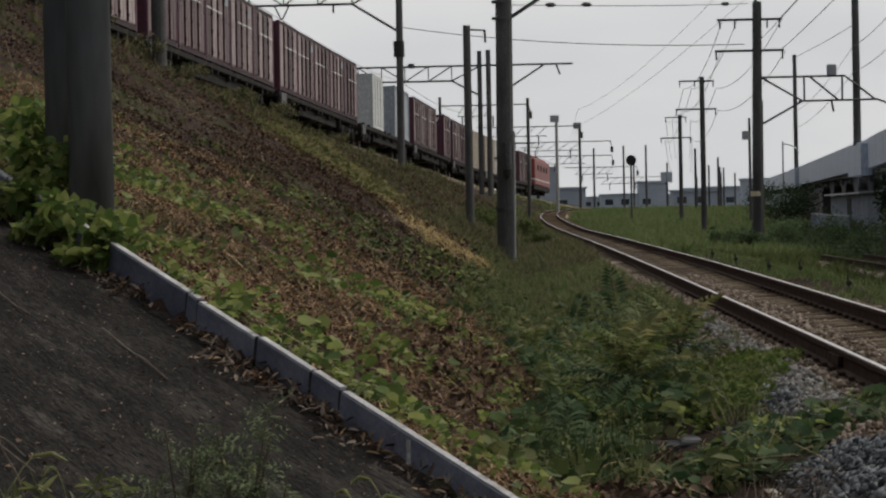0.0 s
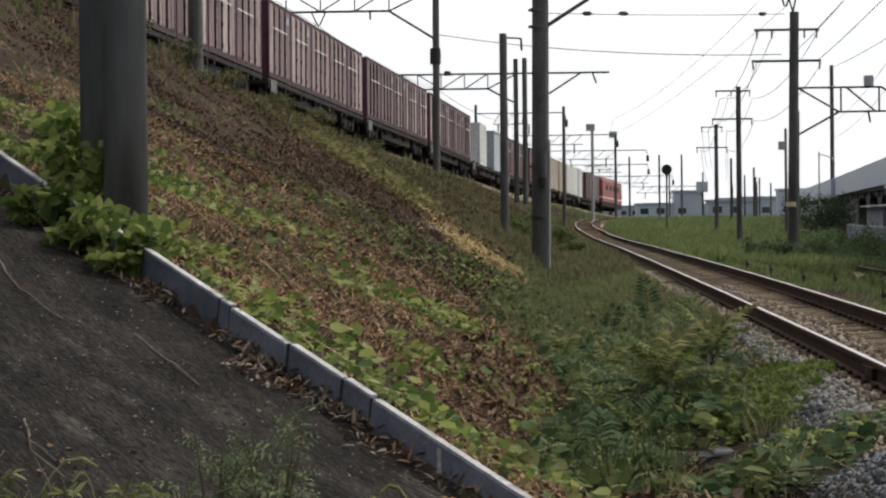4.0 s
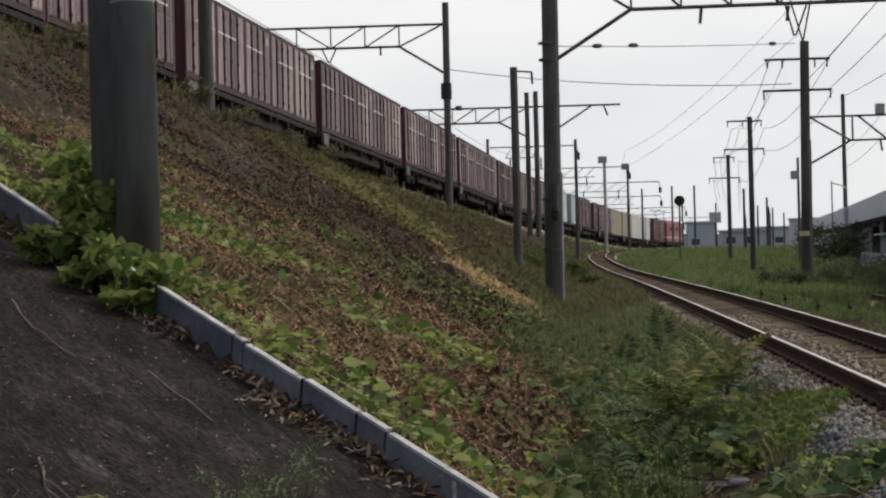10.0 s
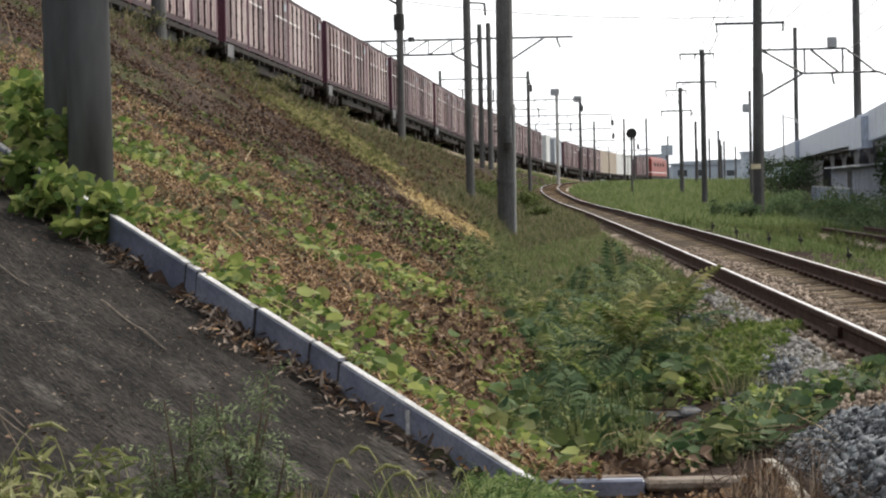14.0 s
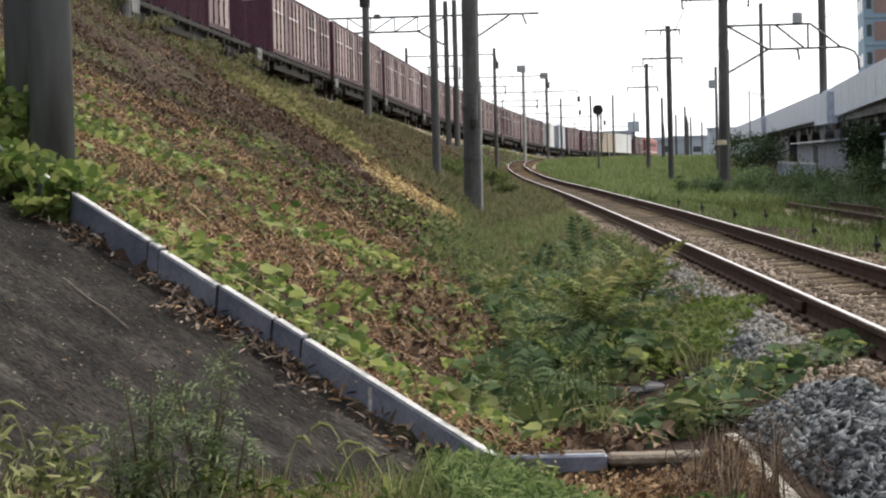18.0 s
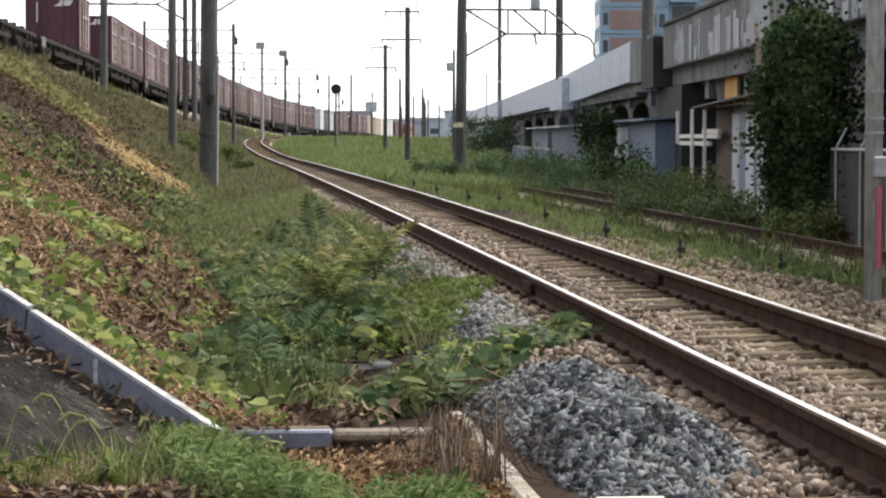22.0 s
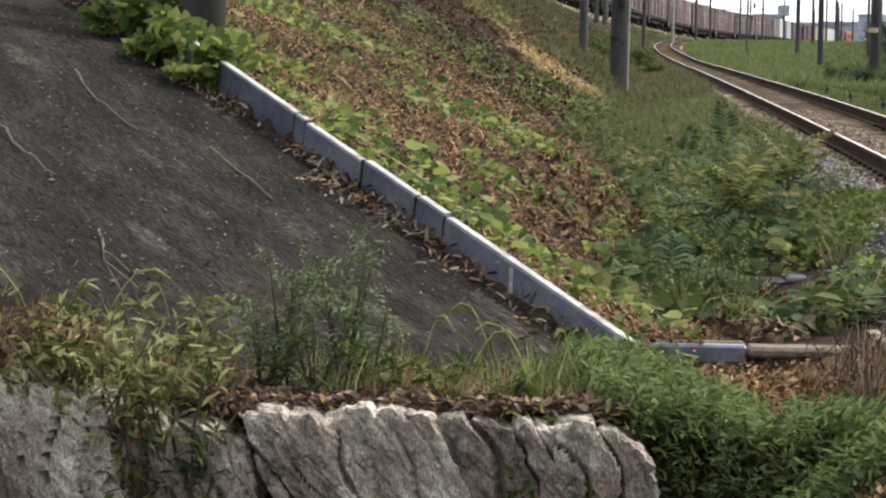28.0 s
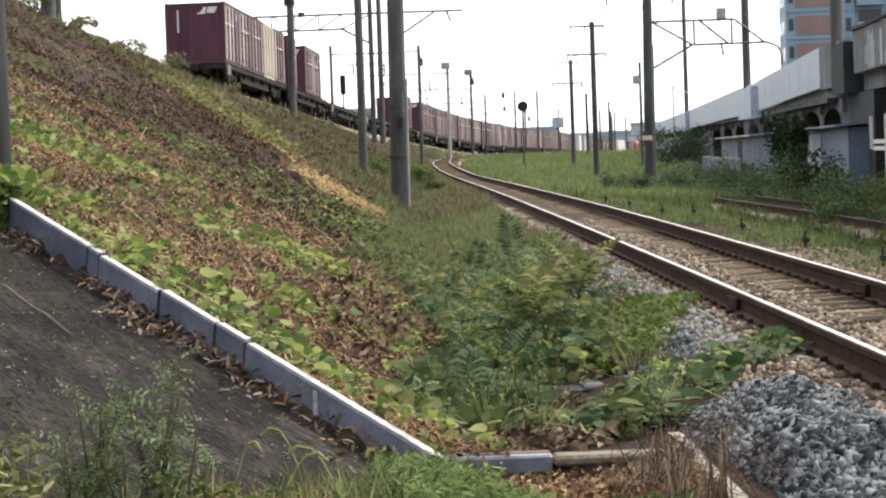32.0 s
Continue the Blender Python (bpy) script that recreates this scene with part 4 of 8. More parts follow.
# poles along the main line in the distance
for nm, x, y, z0, z1, r, mt in (("E", 1.65, 165, 1.9, 8.82, 0.13, "pole"), ("F", 4.15, 190, 1.7, 8.5, 0.14, "pole_light"), ("G", 6.6, 210, 1.6, 8.34, 0.13, "pole"),
                                ("H", -4.4, 165, 2.3, 9.0, 0.12, "pole"), ("I", 9.3, 250, 1.3, 7.4, 0.12, "pole"), ("J", 13.0, 262, 1.2, 7.9, 0.12, "pole"),
                                ("K", 13.55, 230, 0.5, 7.09, 0.11, "pole"), ("M", 15.6, 290, 1.1, 6.6, 0.12, "pole")):
    pole(x, y, min(z0, float(ground_z(x, y))), z1, r, "distant pole beside the main line", mt, group="distant poles")
for y, x0, x1, z in ((165.2, -4.4, 1.7, 8.4), (190.2, -2.2, 6.0, 7.7), (210.2, 0.5, 9.3, 7.0), (235.2, 3.0, 10.5, 6.3), (262.2, 6.5, 14.4, 5.6), (292.2, 10.5, 19.5, 4.8)):
    g = thing("catenary_gantry", "distant gantry beam over the yard lines", "gantry", pose(0, y, 0))
    strut(g, (x0, 0, z), (x1, 0, z), 0.042, "chord")
    strut(g, (x0 + 1.2, 0, z - 0.75), (x1 - 2.6, 0, z - 0.75), 0.035, "chord")
    n = 5
    for k in range(n):
        xa = x0 + 1.2 + (x1 - x0 - 3.8) * k / n
        strut(g, (xa, 0, z - 0.75), (xa + (x1 - x0 - 3.8) / n, 0, z), 0.025, "diagonal")
    for k in (0.25, 0.6):
        xa = x0 + (x1 - x0) * k
        strut(g, (xa, 0, z - 0.75), (xa, 0, z - 1.5), 0.06, "insulator")
    strut(g, (x1, 0, z), (x1 + 0.12, 0, z - 0.5), 0.035, "hanger")
    strut(g, (x1 + 0.12, 0, z - 0.5), (x1 + 0.12, 0, z - 1.0), 0.15, "box")
for x, y, z in ((4.0, 190, 8.3), (6.4, 210, 8.4)):
    ob = thing("line_box", "grey equipment box on a pole top", "box", pose(x, y - 0.3, z))
    part("case", boxed(-0.35, 0.35, -0.2, 0.2, -0.3, 0.25, bevel=0.03), "galv", ob)

# poles between the tracks and the viaduct
pR = pole(9.3, 89, -0.8, 8.67, 0.2, "tall concrete power pole with two crossarms", group="power poles", lean=0.15)
crossarm(pR, 8.8, -1.35, 1.05, pins=(-1.25, -0.7, 0.5, 0.95))
crossarm(pR, 7.65, -1.45, 1.1, pins=(-1.4, 1.05))
strut(pR, (0.1, 0, 9.45), (-0.45, -0.1, 11.4), 0.035, "horn")
strut(pR, (0.1, 0, 9.45), (0.5, -0.1, 11.4), 0.035, "horn")
bands(pR, [2.35], 0.215, "cream_paint", 0.18)
bm = bmesh.new()
bar(bm, (0.14, 0.05, -0.3), (0.2, 0.05, 5.8), 0.12, n=10)
part("second_shaft", bm, "pole", pR, "shorter pole lashed to the main shaft")
arm = thing("bracket_truss", "steel bracket truss carrying wires from the power pole", "bracket", pose(9.3, 88.7, 0))
for a, b in (((0.25, 0, 5.84), (3.3, 0, 5.84)), ((0.25, 0, 5.82), (1.7, 0, 4.96)), ((0.26, 0, 4.13), (1.7, 0, 4.92)), ((1.6, 0, 4.94), (4.5, 0, 4.95)), ((1.8, 0, 4.94), (1.8, 0, 5.84)), ((2.0, 0, 5.84), (3.05, 0, 4.96)), ((3.2, 0, 4.95), (3.2, 0, 5.84)), ((3.3, 0, 5.84), (4.4, 0, 4.96)), ((4.5, 0, 4.95), (4.89, 0, 4.79)), ((4.89, 0, 4.79), (5.04, 0, 4.53)), ((5.04, 0, 4.53), (5.05, 0, 4.1)), ((2.8, 0, 4.94), (2.87, 0, 4.52))):
    strut(arm, a, b, 0.04)
part("lamp_box", boxed(2.65, 2.99, -0.15, 0.15, 5.86, 6.27, bevel=0.03), "galv", arm, "grey box on the bracket")

pR2 = pole(10.75, 130, 0.0, 8.14, 0.16, "concrete power pole with two crossarms", group="power poles")
crossarm(pR2, 7.9, -1.25, 0.65, pins=(-1.2, -0.4, 0.6))
crossarm(pR2, 6.38, -1.45, 0.75, pins=(-1.4, 0.7))
pR3 = pole(11.0, 150, 0.5, 6.88, 0.14, "concrete power pole with two crossarms", group="power poles")
crossarm(pR3, 6.2, -0.95, 0.4, 0.035, pins=(-0.9, 0.35))
crossarm(pR3, 4.92, -1.25, 0.7, 0.04, pins=(-1.2, 0.65))
for x, y, z1, r in ((14.3, 180, 5.46, 0.11), (19.55, 220, 5.55, 0.11), (14.3, 140, 6.21, 0.09), (17.6, 260, 5.9, 0.1), (21.5, 240, 5.0, 0.1), (25.5, 300, 6.2, 0.13), (27.0, 300, 5.3, 0.12), (31, 340, 6.5, 0.14), (22.4, 280, 4.6, 0.1), (34.5, 360, 6.0, 0.14)):
    pole(x, y, min(0.2, float(ground_z(x, y))), z1, r, "distant slim pole in the yard", group="distant poles")
ob = thing("line_box", "grey equipment box on a slim pole", "box", pose(14.05, 139.8, 5.2))
part("case", boxed(-0.2, 0.2, -0.12, 0.12, -0.25, 0.25, bevel=0.02), "galv", ob)
lamp = thing("street_lamp", "slim lamp post with a curved arm", "lamp", pose(19.7, 170, 0.2))
bm = bmesh.new()
bar(bm, (0, 0, -0.4), (0, 0, 5.4), 0.06)
part("post", bm, "galv", lamp)
prev = (0, 0, 5.2)
bm = bmesh.new()
for k in range(1, 7):
    a = math.pi / 2 * k / 6
    cur = (1.1 * math.sin(a), 0, 5.2 - 0.7 * (1 - math.cos(a)))
    bar(bm, prev, cur, 0.04)
    prev = cur
part("arm", bm, "galv", lamp)

# signals
sig = thing("railway_signal", "black round-headed railway signal on a thin post", "signal", pose(7.88, 150, 0.5))
bm = bmesh.new()
bar(bm, (0, 0, -0.3), (0.02, 0, 3.9), 0.06, n=8)
part("post", bm, "steel", sig)
bm = bmesh.new()
bar(bm, (0.02, -0.12, 3.58), (0.02, -0.06, 3.58), 0.33, n=20)
part("target", bm, "black_paint", sig, "round black backing board")
for z in (3.45, 3.7):
    bm = bmesh.new()
    bar(bm, (0.02, -0.35, z), (0.02, -0.12, z), 0.09, 0.08, n=10)
    part("hood", bm, "black_paint", sig)
sig2 = thing("railway_signal", "black three-lamp signal beside the main line", "signal", pose(-3.85, 175, 2.3))
bm = bmesh.new()
bar(bm, (0, 0, -0.3), (0, 0, 4.8), 0.06, n=8)
part("post", bm, "steel", sig2)
part("head", boxed(-0.2, 0.2, -0.1, 0.1, 3.6, 5.0, bevel=0.08), "black_paint", sig2)
for z in (3.9, 4.3, 4.7):
    bm = bmesh.new()
    bar(bm, (0, -0.3, z), (0, -0.1, z), 0.1, n=10)
    part("hood", bm, "black_paint", sig2)
sb = thing("sign_board", "dark square board on a thin post in the yard", "sign", pose(13.8, 205, 0.8))
part("board", boxed(-0.5, 0.5, -0.04, 0.04, 2.4, 3.3), "far_grey", sb)
bm = bmesh.new()
bar(bm, (0, 0, -0.3), (0, 0, 3.2), 0.05)
part("post", bm, "steel", sb)

# black track markers between the tracks
mk_bm = bmesh.new()
box(mk_bm, -0.02, 0.02, -0.018, 0.018, -0.1, 0.21, 0.006)
box(mk_bm, -0.038, 0.055, -0.028, 0.028, 0.13, 0.2, 0.014)
mk_me = mesh_of(mk_bm, "post", "black_paint")
cap_me = mesh_of(boxed(-0.024, 0.008, -0.016, 0.016, 0.2, 0.29, bevel=0.008), "cap", "black_paint")
for k, (x, y) in enumerate(((5.59, 65.4), (5.58, 58.4), (5.52, 50.8), (5.75, 47.1), (5.5, 38.7), (5.34, 31.8), (5.4, 27.0), (5.75, 23.5), (5.45, 18.1), (1.1, 75.0), (1.35, 68.0))):
    mk = thing("track_marker", "short black marker post in the grass beside the track", "marker post", pose(x, y, float(ground_z(x, y)) - 0.02, 0, random.Random(k).uniform(-5, 5), random.Random(k).uniform(-20, 20)), "marker posts")
    share("post", mk_me, mk)
    share("cap", cap_me, mk)

# white post with a red strip by the siding
wp = pole(5.66, 19.9, -0.35, 6.5, 0.075, "slim pale post with a grey box and a red strip", "pole_light", "signal_post", taper=1.0)
part("control_box", boxed(-0.03, 0.12, -0.12, -0.05, 1.12, 1.3, bevel=0.01), "galv", wp, "small grey control box")
part("red_strip", boxed(0.005, 0.045, -0.09, -0.075, 0.35, 1.05), "red_paint", wp)
bands(wp, [1.62, 1.85, 1.5, 2.3], 0.083, "galv", 0.02)
lad = thing("ladder", "grey steel ladder standing beside the post", "ladder", pose(6.0, 20.4, -0.35))
for s in (0, 0.2):
    bm = bmesh.new()
    bar(bm, (s, 0, -0.1), (s, 0, 6.0), 0.014)
    part("stile", bm, "galv", lad)
for k in range(20):
    bm = bmesh.new()
    bar(bm, (0, 0, 0.2 + 0.28 * k), (0.2, 0, 0.2 + 0.28 * k), 0.011)
    part("rung", bm, "galv", lad)


# ---- wires ----
def wire(points, r, sag=0.0, name="overhead_wire", label="thin overhead wire between poles"):
    cu = bpy.data.curves.new(name, "CURVE")
    cu.dimensions, cu.bevel_depth, cu.bevel_resolution = "3D", r, 1
    sp = cu.splines.new("POLY")
    pts = []
    for a, b in zip(points[:-1], points[1:]):
        for k in range(12):
            u = k / 12
            p = Vector(a).lerp(Vector(b), u)
            p.z -= 4 * sag * u * (1 - u)
            pts.append(p)
    pts.append(Vector(points[-1]))
    sp.points.add(len(pts) - 1)
    for q, p in zip(sp.points, pts):
        q.co = (*p, 1)
    cu.materials.append(M["wire"])
    return tagged(new(name, cu), label, "wire", group="overhead wires")


wire([(-4.45, 105, 9.25), (8.95, 89, 7.1)], 0.018, 0.3)
wire([(0.3, 72, 7.3), (9.1, 89, 8.6)], 0.014, 0.05)
for x, y, z in ((1.5, 74.3, 7.47), (2.7, 76.6, 7.65), (8.1, 87.1, 8.45)):
    ins = thing("line_insulator", "dark ribbed insulator in a span wire", "insulator", group="line insulators")
    bm = bmesh.new()
    bar(bm, (x - 0.16, y - 0.3, z - 0.024), (x + 0.16, y + 0.3, z + 0.024), 0.03)
    for k in (-0.07, 0, 0.07):
        bar(bm, (x + k - 0.012, y + 1.9 * k - 0.02, z + 0.14 * k), (x + k + 0.012, y + 1.9 * k + 0.02, z + 0.14 * k), 0.075, n=8)
    part("body", bm, "steel", ins)
for a, b in (((9.47, 88.9, 7.19), (7.6, 57.5, 6.62)), ((10.3, 88.9, 6.87), (8.2, 55.0, 6.4)), ((13.43, 111.5, 7.9), (12.55, 86.0, 7.5)), ((10.25, 88.9, 8.0), (8.4, 50.0, 7.9))):
    wire([a, b], 0.012, 0.05)
wire([(7.4, 72, 7.4), (4.6, 150, 6.3), (5.5, 215, 5.9)], 0.007, 0.35)
wire([(7.4, 72, 8.4), (4.6, 150, 7.3), (5.5, 215, 6.9)], 0.007, 0.6)
for dx, z in ((-1.25, 8.1), (0.95, 8.1), (-1.35, 6.9), (1.05, 6.9), (-0.7, 8.1)):
    wire([(9.4 + dx, 88.9, z - 0.1), (10.75 + dx * 0.8, 130, z - 0.6), (11 + dx * 0.7, 150, z - 1.6), (17 + dx * 0.7, 230, z - 2.4)], 0.014, 0.7)
for x0, dz in ((-9.7, 0), (-9.7, -1.0)):
    wire([(-14.5, 10, 11.3 + dz), (x0, 105, 9.7 + dz), (-5.5, 130, 8.2 + dz), (-2.5, 165, 7.8 + dz), (1.5, 200, 7.2 + dz), (6.5, 245, 6.4 + dz), (14, 300, 5.8 + dz)], 0.014, 0.3)
wire([(13.3, 72, 9.0), (16.3, 112, 8.4), (21.5, 178, 7.9)], 0.014, 0.4)
wire([(13.3, 72, 7.8), (16.3, 112, 7.2), (21.5, 178, 6.7)], 0.014, 0.4)

# ---- viaduct and what stands under it ----
def via(u, out=0.0, z=0.0):
    """A place u metres ahead along the viaduct's face, out metres before it."""
    d = Vector((VIA[1], 1, 0)).normalized()
    n = Vector((-d.y, d.x, 0))
    return Vector((VIA[0] + VIA[1] * u, u, z)) + n * out


VR = -math.degrees(math.atan(VIA[1]))


def via_box(name, u0, u1, out0, out1, z0, z1, mat, parent, label="", bevel=0.0, fall=0.0):
    """A box along the viaduct's face; its far end may lie lower by fall."""
    s = math.hypot(1, VIA[1])
    o = via((u0 + u1) / 2)
    bm = boxed(-out1, -out0, -(u1 - u0) / 2 * s, (u1 - u0) / 2 * s, z0, z1, bevel=bevel)
    if fall:
        for v in bm.verts:
            v.co.z -= fall if v.co.y > 0 else 0
    return part(name, bm, mat, parent, label, pose(o.x, o.y, 0, 0, 0, VR))


viaduct = thing("viaduct", "low concrete railway viaduct with a white and a stained parapet", "viaduct", kind="structure")
via_box("deck", 15, 320, -9.0, -0.25, 2.55, 3.1, "via_concrete", viaduct)
# white parapet, in lengths, beyond the dark pier
for u0, u1, zt, zb, fall in ((76.6, 104.4, 4.2, 2.9, 0.27), (113.1, 143, 3.92, 2.62, 0.06), (143.2, 177, 3.86, 2.56, 0.06), (178.2, 230, 3.8, 2.5, 0.0), (230.2, 320, 3.8, 2.5, 0.0)):
    via_box("white_parapet", u0, u1, -0.2, 0.0, zb, zt, "parapet_white", viaduct, "smooth white parapet panel", fall=fall)
via_box("white_parapet", 104.41, 113.09, -0.2, -0.004, 2.62, 3.9, "parapet_white", viaduct)
for u, w in ((108.7, 4.3), (177.7, 5.0)):
    via_box("pilaster", u - w, u + w, -0.19, 0.3, 2.35, 3.72, "parapet_white", viaduct, "white pole base on the parapet")
for u in range(80, 104, 4):
    via_box("seam", u - 0.05, u + 0.05, 0.001, 0.004, 3.0, 3.85, "patch_panel", viaduct)
via_box("parapet_end", 70.2, 76.5, -0.3, 0.02, 2.82, 4.15, "via_concrete", viaduct, "stained end of the white parapet")
# soffit shade comes from this darker grey
via_box("soffit_edge", 76.6, 200, -1.6, -0.21, 2.42, 2.6, "via_stained", viaduct)
# pier and pole base share one near-black colour
via_box("pier", 62.9, 69.0, -1.6, -0.05, -1.0, 2.5, "via_dark", viaduct, "near-black pier under the pole base")
via_box("pier_head", 66.8, 70.1, -0.5, 0.3, 2.52, 3.95, "via_dark", viaduct, "near-black pole base")
# stained concrete parapet in panels
brng = random.Random(5)
u = 17.0
while u < 66.0:
    w = 4.2
    via_box("parapet_panel", u, min(u + w - 0.06, 66.7), -0.22, 0.03, 3.02, 4.22, "via_concrete", viaduct, bevel=0.02)
    u += w
via_box("coping", 17, 66.7, -0.3, 0.09, 4.225, 4.3, "via_dark", viaduct)
for k in range(64):
    u0 = brng.uniform(24, 64)
    tall = brng.random() < 0.35
    h = brng.uniform(0.5, 1.0) if tall else brng.uniform(0.2, 0.5)
    z0 = brng.choice((3.06, 3.06, 3.2, 3.5)) if not tall else 3.08
    via_box("patch", u0, u0 + brng.uniform(0.2, 0.8), 0.031 + 0.002 * (k % 5), 0.045 + 0.002 * (k % 5), z0, min(z0 + h, 4.18), "patch_panel", viaduct)
via_box("patch", 47.2, 49.8, 0.045, 0.06, 3.1, 4.15, "patch_panel", viaduct, "large pale repair sheet")
via_box("pipe", 46, 52, 0.09, 0.2, 4.28, 4.36, "galv", viaduct)

# wall with arched openings below the deck
def arch_wall(name, u0, u1, arches, z0, z1, spring, rise, label):
    s = math.hypot(1, VIA[1])
    ob = tagged(new(name), label, "wall", kind="structure")
    o = via(u0, -0.55)
    ob.matrix_basis = pose(o.x, o.y, 0, 0, 0, VR)
    bm = bmesh.new()
    edge = 0.0
    spans = []
    for a, b in arches:
        a, b = (a - u0) * s, (b - u0) * s
        spans.append((edge, a))
        n, r = 10, (b - a) / 2
        for k in range(n):
            t0, t1 = math.pi * k / n, math.pi * (k + 1) / n
            xa, xb = (a + b) / 2 - r * math.cos(t0), (a + b) / 2 - r * math.cos(t1)
            za, zb = spring + rise * math.sin(t0), spring + rise * math.sin(t1)
            vs = [bm.verts.new(p) for p in ((0, xa, za), (0, xb, zb), (0, xb, z1), (0, xa, z1), (0.5, xa, za), (0.5, xb, zb), (0.5, xb, z1), (0.5, xa, z1))]
            for f in ((0, 1, 2, 3), (7, 6, 5, 4), (0, 4, 5, 1), (3, 2, 6, 7)):
                bm.faces.new([vs[i] for i in f])
        edge = b
    spans.append((edge, (u1 - u0) * s))
    for a, b in spans:
        if b - a > 0.05:
            box(bm, 0, 0.5, a, b, z0, z1)
    # the overhanging deck's shade is painted in with the darker grey
    part("arcade", bm, "via_stained", ob)
    return ob


arch_wall("wall_arcade", 71.3, 200, [(75.8, 81.3), (82.6, 89.0), (90, 94), (95, 101), (103, 109), (112, 119), (122, 129), (132, 140), (143, 152)], -1.2, 2.6, 1.75, 0.52, "grey concrete wall with a row of arches")
arch_wall("wall_arcade_2", 17, 64.5, [(22, 26), (29, 33), (36, 40), (43, 47.5), (48.9, 53.3), (59.5, 63.4)], -1.2, 3.0, 2.0, 0.65, "grey concrete wall under the stained parapet")
# added wall whose colour supplies the darkness seen through the arches
back = thing("wall_back", "added wall behind the arches, near-black for the shade there", "wall", kind="structure")
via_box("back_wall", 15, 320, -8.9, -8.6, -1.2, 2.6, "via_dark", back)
gr = thing("underside", "dark beams under the viaduct deck", "beam", kind="structure")
for u in range(18, 200, 7):
    via_box("beam", u, u + 0.8, -8.6, -0.4, 2.1, 2.56, "via_concrete", gr)

# the poles on the viaduct
for u, x, z0, z1, r in ((178, 21.4, 3.6, 12.2, 0.17), (111.5, 16.2, 3.7, 12.0, 0.19), (71.5, 13.3, 3.9, 12.5, 0.2)):
    vp = via(u, -0.05)
    pole(vp.x, vp.y, z0, z1, r, "weathered steel pole standing on the viaduct's parapet", group="viaduct poles")


def shed(label, u0, u1, out, z0, z1, mat, roof_mat, door=None, ribs=True, rise=0.12):
    """A lean-to against the viaduct: ribbed walls, sloping roof with an overhang, a door."""
    ob = thing("shed", label, "shed")
    o = via((u0 + u1) / 2)
    ob.matrix_basis = pose(o.x, o.y, 0, 0, 0, VR)
    h = (u1 - u0) / 2
    part("wall", boxed(-out, 1.0, -h, h, z0, z1, bevel=0.01), mat, ob)
    if ribs:
        n = max(4, int((u1 - u0) / 0.5))
        for k in range(n + 1):
            yk = -h + (u1 - u0) * k / n
            part("batten", boxed(-out - 0.03, -out - 0.002, yk - 0.03, yk + 0.03, z0, z1 - 0.02), mat, ob)
    bm = boxed(-out - 0.35, 1.0, -h - 0.3, h + 0.3, z1 + 0.01, z1 + 0.07)
    for v in bm.verts:
        if v.co.x > 0:
            v.co.z += rise
    part("roof", bm, roof_mat, ob)
    if door:
        part("door", boxed(-out - 0.05, -out - 0.032, -h + door[0], -h + door[1], z0, z1 - 0.15), door[2], ob)
    return ob


shed("long pale tin shed under the viaduct", 96, 122, 0.6, -0.8, 1.5, "tin_white", "tin_white", (10, 13, "via_dark"))
shed("blue-grey tin shed with a white door", 64.3, 76.2, 0.5, -0.8, 1.55, "tin_blue", "tin_blue", (7.2, 11.7, "tin_white"), ribs=False)
hut = shed("small hut with pale doors and a rusty sloping roof", 42.6, 49.0, 0.5, -0.8, 1.72, "tin_blue", "tin_rust", None, ribs=False, rise=0.3)
for y0, y1, mt in ((2.2, 3.15, "tin_white"), (1.25, 2.15, "tin_blue"), (0.1, 1.2, "tin_white"), (-1.6, -0.3, "tin_white")):
    part("door", boxed(-0.55, -0.505, y0, y1, -0.8, 1.6), mt, hut, "pale tin door")
shed("rust-brown tin annex beside the hut", 50.0, 53.3, 0.3, -0.8, 1.75, "tin_rust", "tin_rust", None, ribs=False)
awning = thing("awning", "thin rusty sheet awning over the hut", "awning")
via_box("sheet", 42.5, 52.2, -0.5, 1.0, 1.9, 1.94, "tin_rust", awning, fall=0.16)
yel = thing("board_panel", "orange-brown board closing a window opening", "panel")
via_box("panel", 55.4, 57.5, -0.54, -0.46, 2.0, 2.55, "tin_orange", yel)
# opening drawn as a dark sheet, its shade in the colour
via_box("gap", 54.9, 55.35, -0.54, -0.46, 2.0, 2.5, "via_dark", yel)
# white frame of posts and rails
wf = thing("white_frame", "white painted frame of posts and cross rails", "frame")
for u, zb, zt in ((58.3, 0.95, 1.75), (55.4, -0.8, 1.77), (53.1, -0.8, 1.75)):
    via_box("post", u, u + 0.1, 0.55, 0.62, zb, zt, "bar_white", wf)
for u0, u1, z in ((52.8, 58.5, 0.985), (51.3, 58.5, 1.15), (51.2, 54.0, 1.26)):
    via_box("rail", u0, u1, 0.46, 0.54, z - 0.07, z + 0.03, "bar_white", wf)

# chain fence with angled arms
fence = thing("fence", "grey mesh fence with angled barbed arms beside the siding", "fence")
for k in range(10):
    u = 20 + 1.9 * k
    p = via(u, 0.9)
    bm = bmesh.new()
    bar(bm, (p.x, p.y, -1.0), (p.x, p.y, 0.95), 0.025)
    bar(bm, (p.x, p.y, 0.95), (p.x + 0.16, p.y, 1.25), 0.02)
    part("post", bm, "galv", fence)
p, q = via(20, 0.9), via(37.2, 0.9)
part("top_rail", bar(bmesh.new(), (p.x, p.y, 0.93), (q.x, q.y, 0.93), 0.025), "galv", fence)
via_box("mesh_panel", 20, 37.2, 0.86, 0.875, -0.9, 0.9, "via_dark", fence)
fence2 = thing("fence", "low grey sheet fence beside the pale shed", "fence")
via_box("sheet", 96.6, 128, 1.3, 1.36, -0.8, 0.58, "tin_blue", fence2)
